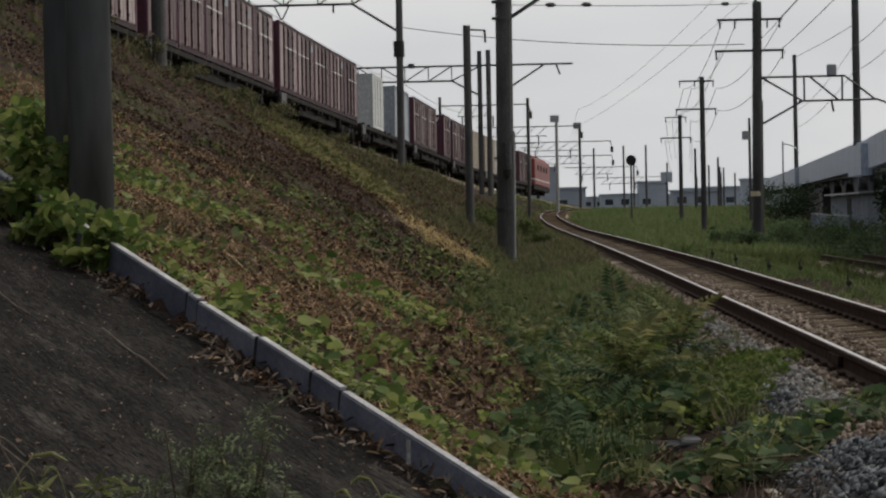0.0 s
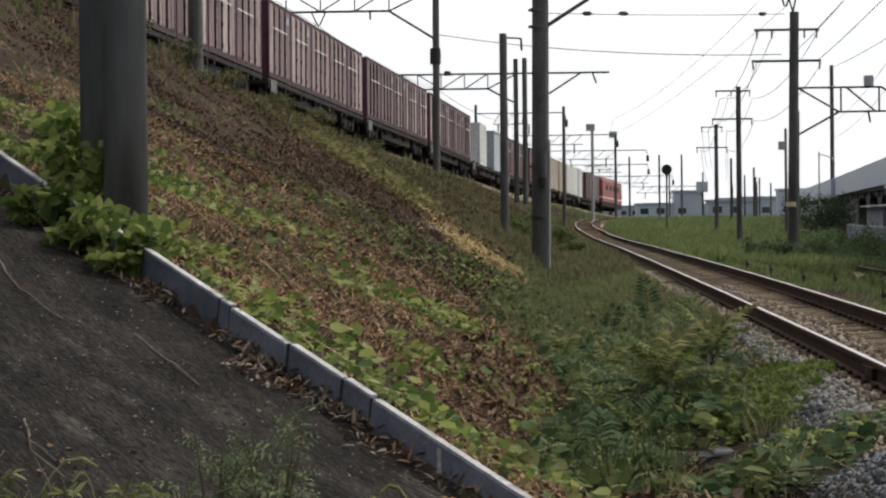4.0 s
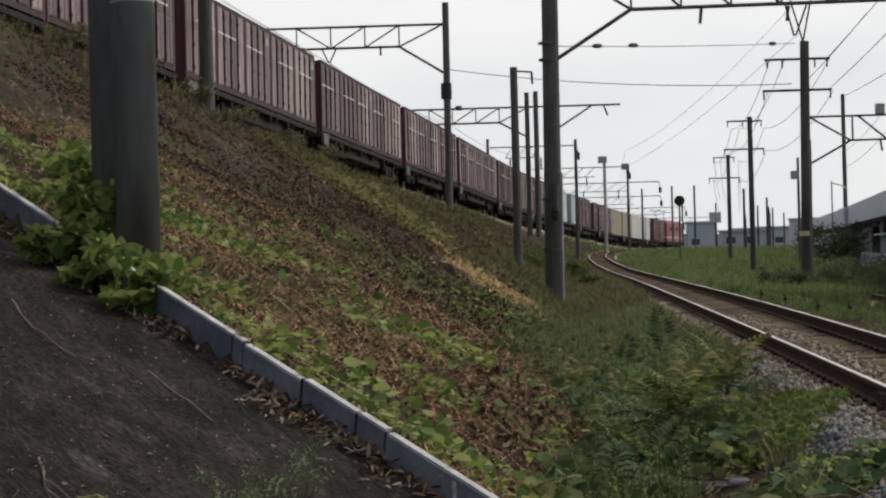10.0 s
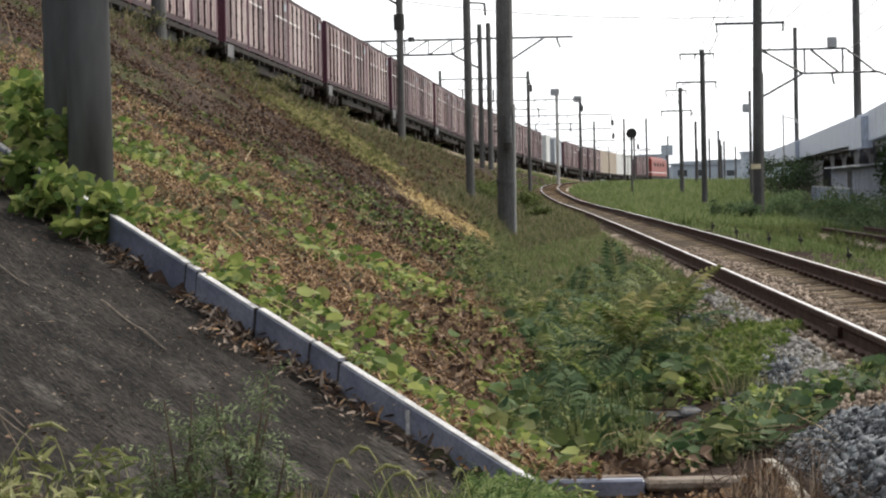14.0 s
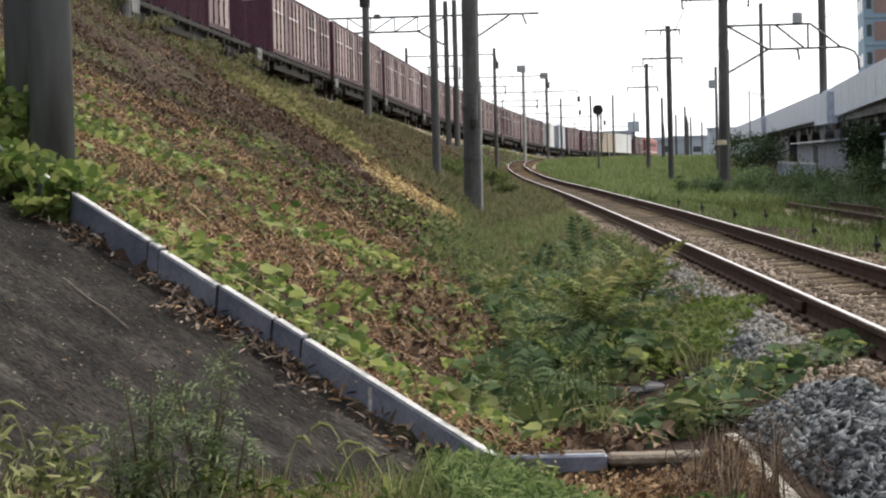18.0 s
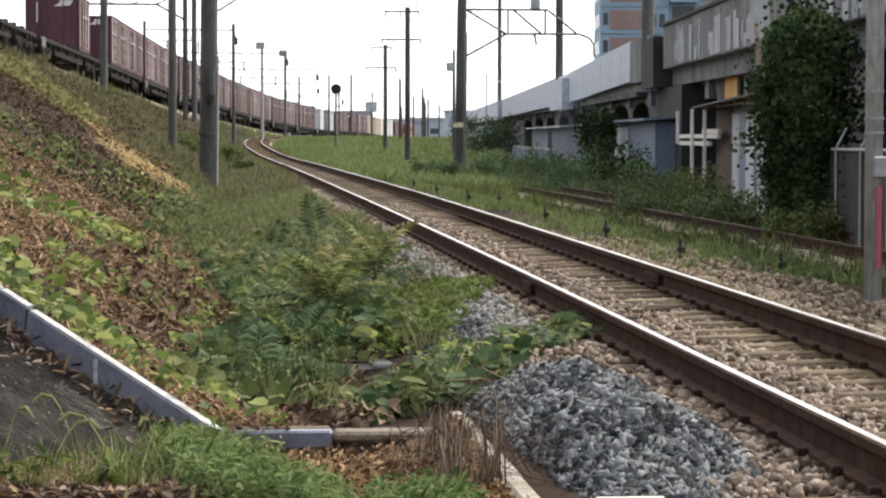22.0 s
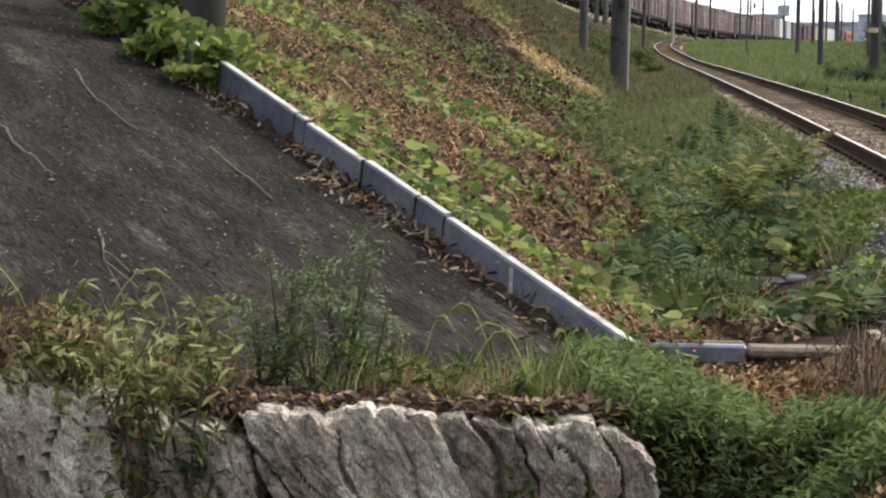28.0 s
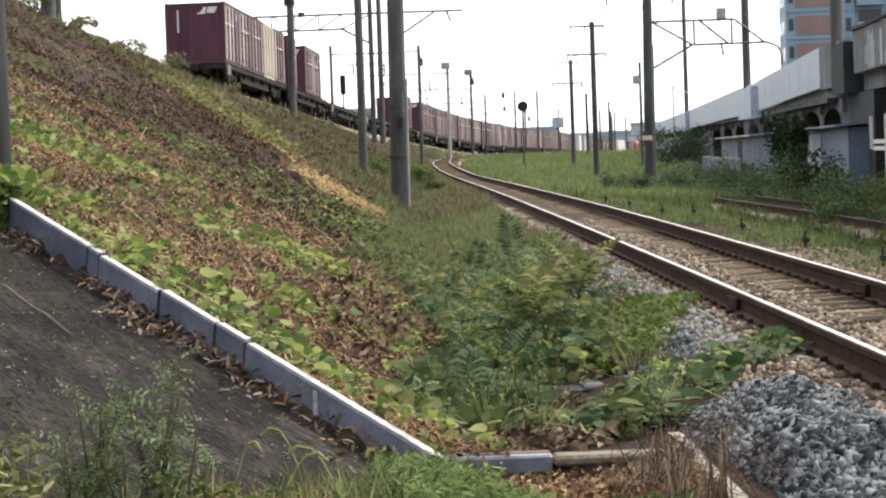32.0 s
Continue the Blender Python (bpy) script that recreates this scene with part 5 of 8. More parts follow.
via_box("top_rail", 96.6, 128, 1.28, 1.38, 0.585, 0.64, "galv", fence2)

# ---- apartment block and the far yard ----
apt = thing("apartment_block", "tall pale blue and brick apartment block behind the viaduct", "building", pose(36.45, 222, 0, 0, 0, -6.3))
part("wall", boxed(0, 6.4, 0, 12, -1, 18.6, bevel=0.05), "apartment_blue", apt)
part("lower_wing", boxed(6.41, 13.4, 0.3, 12, -1, 15.4, bevel=0.05), "apartment_blue", apt)
part("upper_storey", boxed(6.42, 11.2, 3, 10, 15.41, 18.2, bevel=0.05), "apartment_blue", apt)
for k in range(7):
    z = 1.0 + 2.55 * k
    if z > 14:
        part("brick_panel", boxed(0.9, 4.4, -0.06, -0.004, z, z + 1.75), "apartment_brick", apt)
        continue
    for x0, x1, y0 in ((0.9, 4.4, 0), (9.6, 12.4, 0.3)):
        part("brick_panel", boxed(x0, x1, y0 - 0.06, y0 - 0.004, z, z + 1.75), "apartment_brick", apt)
    for x0, x1 in ((6.5, 9.0),):
        b = part("balcony", boxed(x0, x1, -0.7, 0.29, z - 0.1, z + 0.95, bevel=0.03), "apartment_blue", apt)
        part("window", boxed(x0 + 0.2, x1 - 0.2, 0.25, 0.292, z + 0.98, z + 2.2), "glass_dark", apt, "dark balcony window")
    part("window", boxed(0.25, 0.7, -0.05, -0.008, z + 0.4, z + 1.5), "glass_dark", apt)
for k in range(4):
    part("window", boxed(6.9 + 1.05 * k, 7.5 + 1.05 * k, 2.95, 2.992, 16.2, 17.2), "glass_dark", apt)
for k in range(8):
    z = 0.7 + 2.55 * k
    if z < 18.5:
        part("floor_band", boxed(-0.06, 6.46, -0.12, -0.062, z - 0.12, z + 0.06), "apartment_blue", apt)
    if z < 15:
        part("floor_band", boxed(6.41, 12.96, 0.16, 0.22, z - 0.12, z + 0.06), "apartment_blue", apt)
    for x0 in (4.7, 5.5):
        if z < 16:
            part("window", boxed(x0, x0 + 0.5, -0.05, -0.008, z + 0.5, z + 1.7), "glass_dark", apt)
    for y0 in (2.0, 5.0, 8.0):
        if z < 16:
            part("window", boxed(-0.05, -0.008, y0, y0 + 1.4, z + 0.6, z + 1.8), "glass_dark", apt)
part("roof_rail", boxed(6.3, 13.2, -0.2, 2.9, 15.42, 15.7), "apartment_blue", apt)

frng = random.Random(12)
for k in range(60):
    y = frng.uniform(520, 950)
    a = frng.uniform(0.0, 0.3)
    w, h = frng.uniform(5, 13), 2.6 + frng.uniform(2.5, 7.0) * (1 if frng.random() < 0.85 else 1.4)
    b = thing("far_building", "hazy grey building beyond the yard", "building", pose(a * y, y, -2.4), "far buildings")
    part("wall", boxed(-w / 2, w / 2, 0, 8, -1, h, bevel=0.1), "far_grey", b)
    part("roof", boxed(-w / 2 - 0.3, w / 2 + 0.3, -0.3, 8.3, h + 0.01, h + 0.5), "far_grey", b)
    for c in range(int(w / 4)):
        for f in range(int(h / 3.2)):
            part("window", boxed(-w / 2 + 1 + 4 * c, -w / 2 + 3 + 4 * c, -0.06, -0.01, 1 + 3.2 * f, 2.4 + 3.2 * f), "glass_dark", b)
ware = thing("warehouse", "warehouse beyond the main line, paled blue-grey by haze", "building", pose(-10.5, 330, -0.4))
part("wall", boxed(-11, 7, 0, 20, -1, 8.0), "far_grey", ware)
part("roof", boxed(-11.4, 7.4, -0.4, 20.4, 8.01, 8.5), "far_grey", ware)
for k in range(6):
    part("window", boxed(-10 + 2.8 * k, -8.2 + 2.8 * k, -0.06, -0.01, 5.4, 6.6), "glass_dark", ware)

tower = thing("lattice_tower", "slender lattice steel tower far beyond the bank", "tower", pose(-42.5, 260, 3))
for sx in (-1, 1):
    for sy in (-1, 1):
        strut(tower, (sx * 1.3, sy * 1.3, -2), (sx * 0.5, sy * 0.5, 34), 0.07, "leg")
for k in range(17):
    z = 2 * k
    w0, w1 = 1.3 - 0.8 * (z + 2) / 36, 1.3 - 0.8 * (z + 4) / 36
    strut(tower, (-w0, -w0, z), (w1, -w1, z + 2), 0.04, "brace")
    strut(tower, (w0, -w0, z), (-w1, -w1, z + 2), 0.04, "brace")
    strut(tower, (-w0, -w0, z), (w0, -w0, z), 0.035, "brace")

# ---- stone wall, ditch, gravel ----
M["weed_green"] = material("weed_green", [(0.042, 0.066, 0.02), (0.09, 0.122, 0.037), (0.168, 0.19, 0.072)], 0.8, 0.6, island=0.9, translucent=0.45, fine=0.15, spec=0.15)
M["kudzu"] = material("kudzu", [(0.08, 0.124, 0.032), (0.166, 0.218, 0.057), (0.29, 0.322, 0.106)], 0.9, 0.5, island=0.9, translucent=0.45, fine=0.15, spec=0.15)
M["herb_green"] = material("herb_green", [(0.06, 0.1, 0.032), (0.12, 0.176, 0.057), (0.212, 0.266, 0.106)], 0.8, 0.65, island=0.9, translucent=0.45, fine=0.15, spec=0.15)
M["weed_dark"] = material("weed_dark", [(0.046, 0.068, 0.025), (0.094, 0.122, 0.043), (0.175, 0.192, 0.078)], 0.8, 0.65, island=0.8, translucent=0.4, fine=0.15, spec=0.15)
M["grass_olive"] = material("grass_olive", [(0.0645, 0.081, 0.0337), (0.129, 0.137, 0.0614), (0.236, 0.203, 0.123)], 0.5, 0.75, island=0.8, translucent=0.4, fine=0.1, spec=0.15)
M["grass_bright"] = material("grass_bright", [(0.085, 0.128, 0.042), (0.15, 0.203, 0.07), (0.255, 0.29, 0.135)], 0.3, 0.75, island=0.7, translucent=0.45, fine=0.1, spec=0.15)
M["bush_green"] = material("bush_green", [(0.048, 0.082, 0.038), (0.095, 0.145, 0.066), (0.17, 0.22, 0.105)], 0.8, 0.65, island=0.8, translucent=0.4, fine=0.15, spec=0.15)
M["straw"] = material("straw", [(0.0983, 0.0618, 0.0309), (0.222, 0.151, 0.077), (0.369, 0.283, 0.164)], 0.8, 0.85, island=1.1, translucent=0.15, fine=0.1, spec=0.15)
M["litter_grey"] = material("litter_grey", [(0.075, 0.054, 0.042), (0.17, 0.128, 0.1), (0.33, 0.262, 0.21)], 0.9, 0.85, island=1.1, translucent=0.1, fine=0.1, spec=0.15)
M["straw_bright"] = material("straw_bright", [(0.34, 0.24, 0.09), (0.58, 0.43, 0.18), (0.76, 0.6, 0.31)], 0.8, 0.85, island=0.8, translucent=0.2, fine=0.1, spec=0.15)
M["dead_leaf"] = material("dead_leaf", [(0.045, 0.026, 0.018), (0.098, 0.058, 0.038), (0.2, 0.128, 0.083)], 0.9, 0.85, island=1.1, translucent=0.12, fine=0.1, spec=0.15)
M["litter_tan"] = material("litter_tan", [(0.12, 0.066, 0.035), (0.275, 0.165, 0.09), (0.47, 0.322, 0.188)], 0.9, 0.85, island=1.1, translucent=0.12, fine=0.1, spec=0.15)
M["vine_dark"] = material("vine_dark", [(0.03, 0.0195, 0.0145), (0.058, 0.039, 0.029), (0.115, 0.082, 0.06)], 0.9, 0.85, island=1.1, fine=0.1, spec=0.15)
M["leaf_bark"] = material("leaf_bark", [(0.031, 0.0178, 0.0128), (0.07, 0.0405, 0.028), (0.165, 0.104, 0.071)], 0.9, 0.85, island=1.1, translucent=0.1, fine=0.1, spec=0.15)
M["leaf_brown"] = material("leaf_brown", [(0.046, 0.028, 0.02), (0.108, 0.068, 0.046), (0.25, 0.175, 0.12)], 0.9, 0.8, island=1.1, translucent=0.1, fine=0.1, spec=0.15)
M["grass_yellow"] = material("grass_yellow", [(0.1, 0.108, 0.04), (0.178, 0.178, 0.068), (0.29, 0.262, 0.122)], 0.4, 0.75, island=0.8, translucent=0.45, fine=0.1, spec=0.15)
M["mat_green"] = material("mat_green", [(0.058, 0.09, 0.02), (0.115, 0.155, 0.038), (0.195, 0.225, 0.075)], 0.8, 0.65, island=0.9, translucent=0.45, fine=0.15, spec=0.15)
M["ivy_dark"] = material("ivy_dark", [(0.0128, 0.0272, 0.0104), (0.0288, 0.0528, 0.0208), (0.056, 0.084, 0.036)], 0.7, 0.65, island=0.8, translucent=0.4, fine=0.15, spec=0.12)
M["leaf_blue"] = material("leaf_blue", [(0.03, 0.056, 0.024), (0.06, 0.098, 0.044), (0.112, 0.158, 0.078)], 0.9, 0.7, island=0.8, translucent=0.4, fine=0.15, spec=0.1)
M["reed"] = material("reed", [(0.128, 0.0865, 0.0484), (0.257, 0.186, 0.111), (0.437, 0.333, 0.207)], 0.9, 0.85, island=1.0, fine=0.1, spec=0.15)
M["weed_yellow"] = material("weed_yellow", [(0.0935, 0.121, 0.0407), (0.165, 0.198, 0.0814), (0.286, 0.297, 0.176)], 0.9, 0.7, island=0.9, translucent=0.45, fine=0.15, spec=0.15)
M["weed_pale"] = material("weed_pale", [(0.125, 0.14, 0.052), (0.25, 0.265, 0.105), (0.45, 0.45, 0.235)], 0.9, 0.7, island=1.0, translucent=0.45, fine=0.15, spec=0.15)
M["mugwort"] = material("mugwort", [(0.07, 0.1, 0.045), (0.14, 0.185, 0.085), (0.25, 0.3, 0.16)], 0.9, 0.75, island=0.9, translucent=0.4, fine=0.15, spec=0.1)
M["reed_brown"] = material("reed_brown", [(0.1, 0.068, 0.045), (0.19, 0.135, 0.095), (0.32, 0.245, 0.18)], 0.9, 0.85, island=1.0, fine=0.1, spec=0.12)
M["vine_stem"] = material("vine_stem", [(0.084, 0.066, 0.0385), (0.156, 0.121, 0.066)], 6.0, 0.8)
M["twig"] = material("twig", [(0.1, 0.075, 0.055), (0.24, 0.2, 0.16)], 12.0, 0.9)
M["flower"] = material("flower", [(0.65, 0.26, 0.03), (0.75, 0.36, 0.05)], 12.0, 0.6)

wall = thing("stone_wall", "rough retaining wall of pale split stones with weeds on top", "wall", kind="structure")
srng = random.Random(31)


def stone_mesh(w, h, d, seed, lean, dome):
    """A split stone: slanting layers that step back one behind the other, with cracks between them."""
    bm = bmesh.new()
    bmesh.ops.create_cube(bm, size=1)
    bmesh.ops.subdivide_edges(bm, edges=bm.edges[:], cuts=36, use_grid_fill=True)
    steps = random.Random(seed).sample(range(40), 40)
    for v in bm.verts:
        p = v.co.copy()
        r = p.lerp(p.normalized() * 0.62, 0.12)
        c = Vector((r.x * w, r.y * d, r.z * h))
        big = noise.noise((c.x * 4 + seed * 7.1, c.y * 3, c.z * 3)) * 0.035
        layer = c.x * 8 + 0.9 * noise.noise((c.x * 3 + seed, 4.0, c.z * 3.5)) + 20
        f = layer - math.floor(layer)
        step = 0.035 * steps[int(layer) % 40] / 40 + 0.022 * f
        deep = 0.05 * max(0.0, 0.17 - f) / 0.17 * (0.35 + 0.65 * (steps[int(layer) % 40] % 2))
        small = noise.noise((c.x * 26 + seed, c.y * 20, c.z * 17)) * 0.013 + noise.noise((c.x * 60 + seed, c.y * 50, c.z * 42)) * 0.007
        front, up = max(0.0, -p.y * 2), max(0.0, p.z * 2)
        c.y -= (big + step - deep + small) * front
        c.z += (0.5 * big + 0.5 * step + small - 0.5 * deep) * up ** 3 - 0.025 * up ** 3 * (abs(p.x) * 2) ** 4 - dome * up * max(0.0, p.x + 0.1) ** 2
        c.x += small * p.x * 3 - lean * (c.z - h / 2)
        v.co = c
    return mesh_of(bm, "stone", "rock")


for k, (x0, x1, top, lean, dome) in enumerate(((-3.3, -2.82, 0.02, 0.1, 0.0), (-2.84, -2.4, 0.0, 0.1, 0.05), (-2.42, -1.78, -0.045, 0.22, 0.12), (-1.79, -1.3, -0.18, 0.3, 0.1), (-1.3, -0.97, -0.145, 0.5, 0.06), (-0.99, -0.62, -0.145, 0.5, 0.0), (-0.64, -0.36, -0.15, 0.42, 0.06), (-0.37, -0.2, -0.18, 0.4, 0.1), (-0.22, 0.1, -0.17, 0.16, 0.3))):
    share("stone", stone_mesh((x1 - x0) * 1.06, 0.6, 0.34, k + 3, lean, dome), wall, pose((x0 + x1) / 2, 8.3 + srng.uniform(-0.035, 0.035), top - 0.31, srng.uniform(-4, 3), 0, srng.uniform(-6, 6)))
part("backing", boxed(-3.4, 0.15, 8.42, 8.7, -0.5, -0.22), "soil", wall)

ditch = thing("drain_channel", "grey concrete drain channel with a dark slot", "drain", kind="structure")
part("side_wall", boxed(0.08, 0.58, 10.62, 10.7, -0.5, -0.2, bevel=0.01), "kerb", ditch)
part("side_wall", boxed(0.86, 1.12, 10.62, 10.7, -0.5, -0.26, bevel=0.01), "kerb", ditch)
part("cover", boxed(0.585, 1.12, 10.6, 10.76, -0.255, -0.205, bevel=0.014), "concrete_dirty", ditch, "pale concrete cover slab")
part("cover", boxed(0.06, 0.58, 10.705, 10.8, -0.26, -0.198, bevel=0.012), "concrete_dirty", ditch)
# solid block; the slot's inner shade is its near-black colour
part("slot", boxed(0.585, 0.855, 10.69, 10.9, -0.5, -0.26), "via_dark", ditch)
culvert = thing("culvert", "dark culvert mouth with a stone lintel in the weeds", "culvert", kind="structure")
part("lintel", boxed(1.06, 1.3, 14.9, 15.3, -0.36, -0.315, bevel=0.015), "via_stained", culvert)
# no hollow here: a near-black block paints the shade of the hole
part("mouth", boxed(0.84, 1.3, 14.95, 15.3, -0.6, -0.35), "via_dark", culvert)
slab = thing("edging_slab", "sandy concrete edging beside the gravel heap", "edging", kind="structure")
for k in range(5):
    part("slab", boxed(1.13, 1.22, 7.6 + 0.69 * k, 8.27 + 0.69 * k, -0.4, -0.165 - 0.008 * (k % 2), bevel=0.015), "concrete_sand", slab)
post = thing("guard_post", "cream painted concrete post standing near the road", "post", pose(0.94, 5.0, -0.63))
part("shaft", boxed(-0.08, 0.08, -0.08, 0.08, 0, 0.94, bevel=0.012), "cream_paint", post)
part("cap", boxed(-0.083, 0.083, -0.083, 0.083, 0.942, 0.965, bevel=0.01), "cream_paint", post)


def vnoise(x, y, scale, seed):
    r = np.random.default_rng(seed).random((64, 64))
    u, v = np.asarray(x) / scale + 1000, np.asarray(y) / scale + 1000
    i, j = np.floor(u).astype(int), np.floor(v).astype(int)
    fu, fv = u - i, v - j
    fu, fv = fu * fu * (3 - 2 * fu), fv * fv * (3 - 2 * fv)
    a, b, c, d = r[i % 64, j % 64], r[(i + 1) % 64, j % 64], r[i % 64, (j + 1) % 64], r[(i + 1) % 64, (j + 1) % 64]
    return (a * (1 - fu) + b * fu) * (1 - fv) + (c * (1 - fu) + d * fu) * fv


def heap(name, cx, cy, rx, back, front, h, count, mat, label, seed, size=(0.012, 0.03), shear=0.0, steep=1.0):
    """A heap of crushed stone whose crown lies nearer to one end."""
    g = np.random.default_rng(seed)
    ob = tagged(new(name), label, "gravel heap")

    def lie(u, a):
        y = cy + np.where(np.sin(a) > 0, back, front) * u * np.sin(a)
        x = cx + rx * u * np.cos(a) + shear * (y - cy)
        w = np.clip(u + 1.1 * u * (1 - u) * (2 * vnoise(x, y, 0.45, seed) - 1), 0, 1)
        return x, y, ground_z(x, y) - 0.03 + h * (1 - w ** 1.4) ** steep

    n = 36
    u, a = np.meshgrid(np.linspace(0, 1, 12), 2 * np.pi * np.arange(n) / n, indexing="ij")
    vs = np.stack(lie(u.ravel(), a.ravel()), -1)
    fs = [(r * n + c, r * n + (c + 1) % n, (r + 1) * n + (c + 1) % n, (r + 1) * n + c) for r in range(11) for c in range(n)]
    share("mound", sheet("mound", vs.tolist(), fs, [mat], True), ob)
    x, y, z = lie(np.sqrt(g.random(count)), g.random(count) * 2 * np.pi)
    st = share("crushed_stone", scatter("crushed_stone", CHIP, np.stack([x, y, z + 0.01], -1), 0.8 * g.uniform(*size, (count, 1)) * g.uniform(0.45, 1.6, (count, 3)) * np.array([1.35, 0.9, 0.36]), mat, tilt=1.5, seed=seed, smooth=None), ob)
    tagged(st, kind="stuff")
    return ob


heap("gravel_heap", 1.84, 11.6, 0.54, 1.25, 4.4, 0.3, 30000, "ballast_new", "heap of fresh blue-grey crushed stone", 2, size=(0.011, 0.029), shear=0.02)
heap("gravel_heap", 1.95, 16.3, 0.48, 2.0, 2.0, 0.13, 5200, "ballast_new", "low spread of grey crushed stone in weeds", 3, size=(0.016, 0.04), shear=0.2)
heap("gravel_heap", 1.95, 23.4, 0.55, 2.6, 2.6, 0.12, 4200, "ballast_new", "low spread of grey crushed stone in weeds", 4, size=(0.018, 0.04), shear=0.17)


# ---- loose stones of the track beds ----
g = np.random.default_rng(8)


def strip_points(n, y0, y1, power, fx0, fx1):
    y = y0 + (y1 - y0) * g.random(n) ** power
    x = fx0(y) + (fx1(y) - fx0(y)) * g.random(n)
    return x, y


x, y = strip_points(26000, 6.5, 45, 1.6, lambda v: near_x(v) - 1.55, lambda v: near_x(v) + 1.75)
z = near_z(y) + near_cant(y) * np.clip((x - near_x(y)) / 1.13 + 0.5, 0, 1) - 0.18 - 0.035 * np.clip((x - near_x(y)) / 0.3, 0, 1) - np.clip(np.abs(x - near_x(y)) - 1.25, 0, 9) * 0.5
keep = np.abs(np.abs(x - near_x(y)) - GAUGE) > 0.09
keep &= (np.abs((y - 3.35 + 0.275) % 0.55 - 0.275) > 0.115) | (np.abs(x - near_x(y)) > 1.04) | (g.random(26000) < 0.5)
tagged(new("ballast_stones", scatter("ballast_stones", CHIP, np.stack([x, y, z], -1)[keep], (g.uniform(0.009, 0.023, (26000, 1)) * g.uniform(0.6, 1.3, (26000, 3)))[keep], "ballast_old", tilt=1.5, seed=5, smooth=None)), "loose brown track gravel between the sleepers", "gravel", kind="stuff")
x, y = strip_points(14000, 9, 32, 1.4, lambda v: near_x(v) + 0.75, lambda v: 5.9 + 0 * v)
z = np.maximum(near_z(y) - 0.16 - np.clip(np.abs(x - near_x(y)) - 1.25, 0, 9) * 0.35, ground_z(x, y) + 0.01)
tagged(new("ballast_stones", scatter("ballast_stones", CHIP, np.stack([x, y, z], -1), g.uniform(0.012, 0.03, (14000, 1)) * g.uniform(0.6, 1.3, (14000, 3)), "ballast_mixed", tilt=1.5, seed=6, smooth=None)), "grey and brown gravel between the tracks", "gravel", kind="stuff")

x, y = strip_points(5500, 14.5, 30, 1.2, lambda v: 1.7 + 0.03 * (v - 12), lambda v: near_x(v) - 0.9)
z = np.maximum(near_z(y) - 0.15 - np.clip(np.abs(x - near_x(y)) - 1.25, 0, 9) * 0.5, ground_z(x, y) + 0.005)
tagged(new("ballast_stones", scatter("ballast_stones", CHIP, np.stack([x, y, z], -1), g.uniform(0.008, 0.021, (5500, 1)) * g.uniform(0.4, 1.5, (5500, 3)), "ballast_grey", tilt=1.5, seed=7, smooth=None)), "grey crushed stone on the shoulder of the track", "gravel", kind="stuff")

# ---- plants ----
LEAF = ([(0, 0, 0), (-0.42, 0.25, 0.1), (-0.38, 0.7, 0.08), (0, 1, -0.06), (0.38, 0.7, 0.08), (0.42, 0.25, 0.1)], [(0, 1, 2, 3), (0, 3, 4, 5)])
SLIM = ([(0, 0, 0), (-0.13, 0.35, 0.05), (-0.1, 0.7, 0.02), (0, 1, -0.1), (0.1, 0.7, 0.02), (0.13, 0.35, 0.05)], [(0, 1, 2, 3), (0, 3, 4, 5)])


def tuft_template(n, seed, spread=0.5, width=0.03):
    r = random.Random(seed)
    vs, fs = [], []
    for _ in range(n):
        a, lean, h = r.uniform(0, 6.28), r.uniform(0.1, spread), r.uniform(0.55, 1.0)
        w = width * r.uniform(0.6, 1.2)
        c, s = math.cos(a), math.sin(a)
        bx, by = r.uniform(-0.12, 0.12), r.uniform(-0.12, 0.12)
        k = len(vs)
        for u, ww in ((0, 1), (0.5, 0.85), (1, 0.12)):
            d, z = lean * u * u * h, h * (u - 0.25 * lean * u * u)
            for side_ in (-1, 1):
                vs.append((bx + c * d - s * side_ * w * ww, by + s * d + c * side_ * w * ww, z))
        fs += [(k, k + 1, k + 3, k + 2), (k + 2, k + 3, k + 5, k + 4)]
    return vs, fs


def frond_template(pairs=11):
    vs, fs = [], []
    for k in range(pairs):
        u = (k + 1) / (pairs + 0.5)
        y0, z0 = u * 0.95, 0.55 * u - 0.5 * u * u
        ln = 0.3 * math.sin(math.pi * (0.15 + 0.8 * u)) + 0.06
        for s in (-1, 1):
            i = len(vs)
            vs += [(0, y0 - 0.03, z0), (s * ln * 0.5, y0 - 0.01, z0 + 0.03), (s * ln, y0 + 0.07, z0 - 0.05), (s * ln * 0.5, y0 + 0.075, z0 + 0.02)]
            fs.append((i, i + 1, i + 2, i + 3))
    i = len(vs)
    vs += [(-0.008, 0, 0), (0.008, 0, 0), (0.006, 1, 0.05), (-0.006, 1, 0.05)]
    fs.append((i, i + 1, i + 2, i + 3))
    return vs, fs


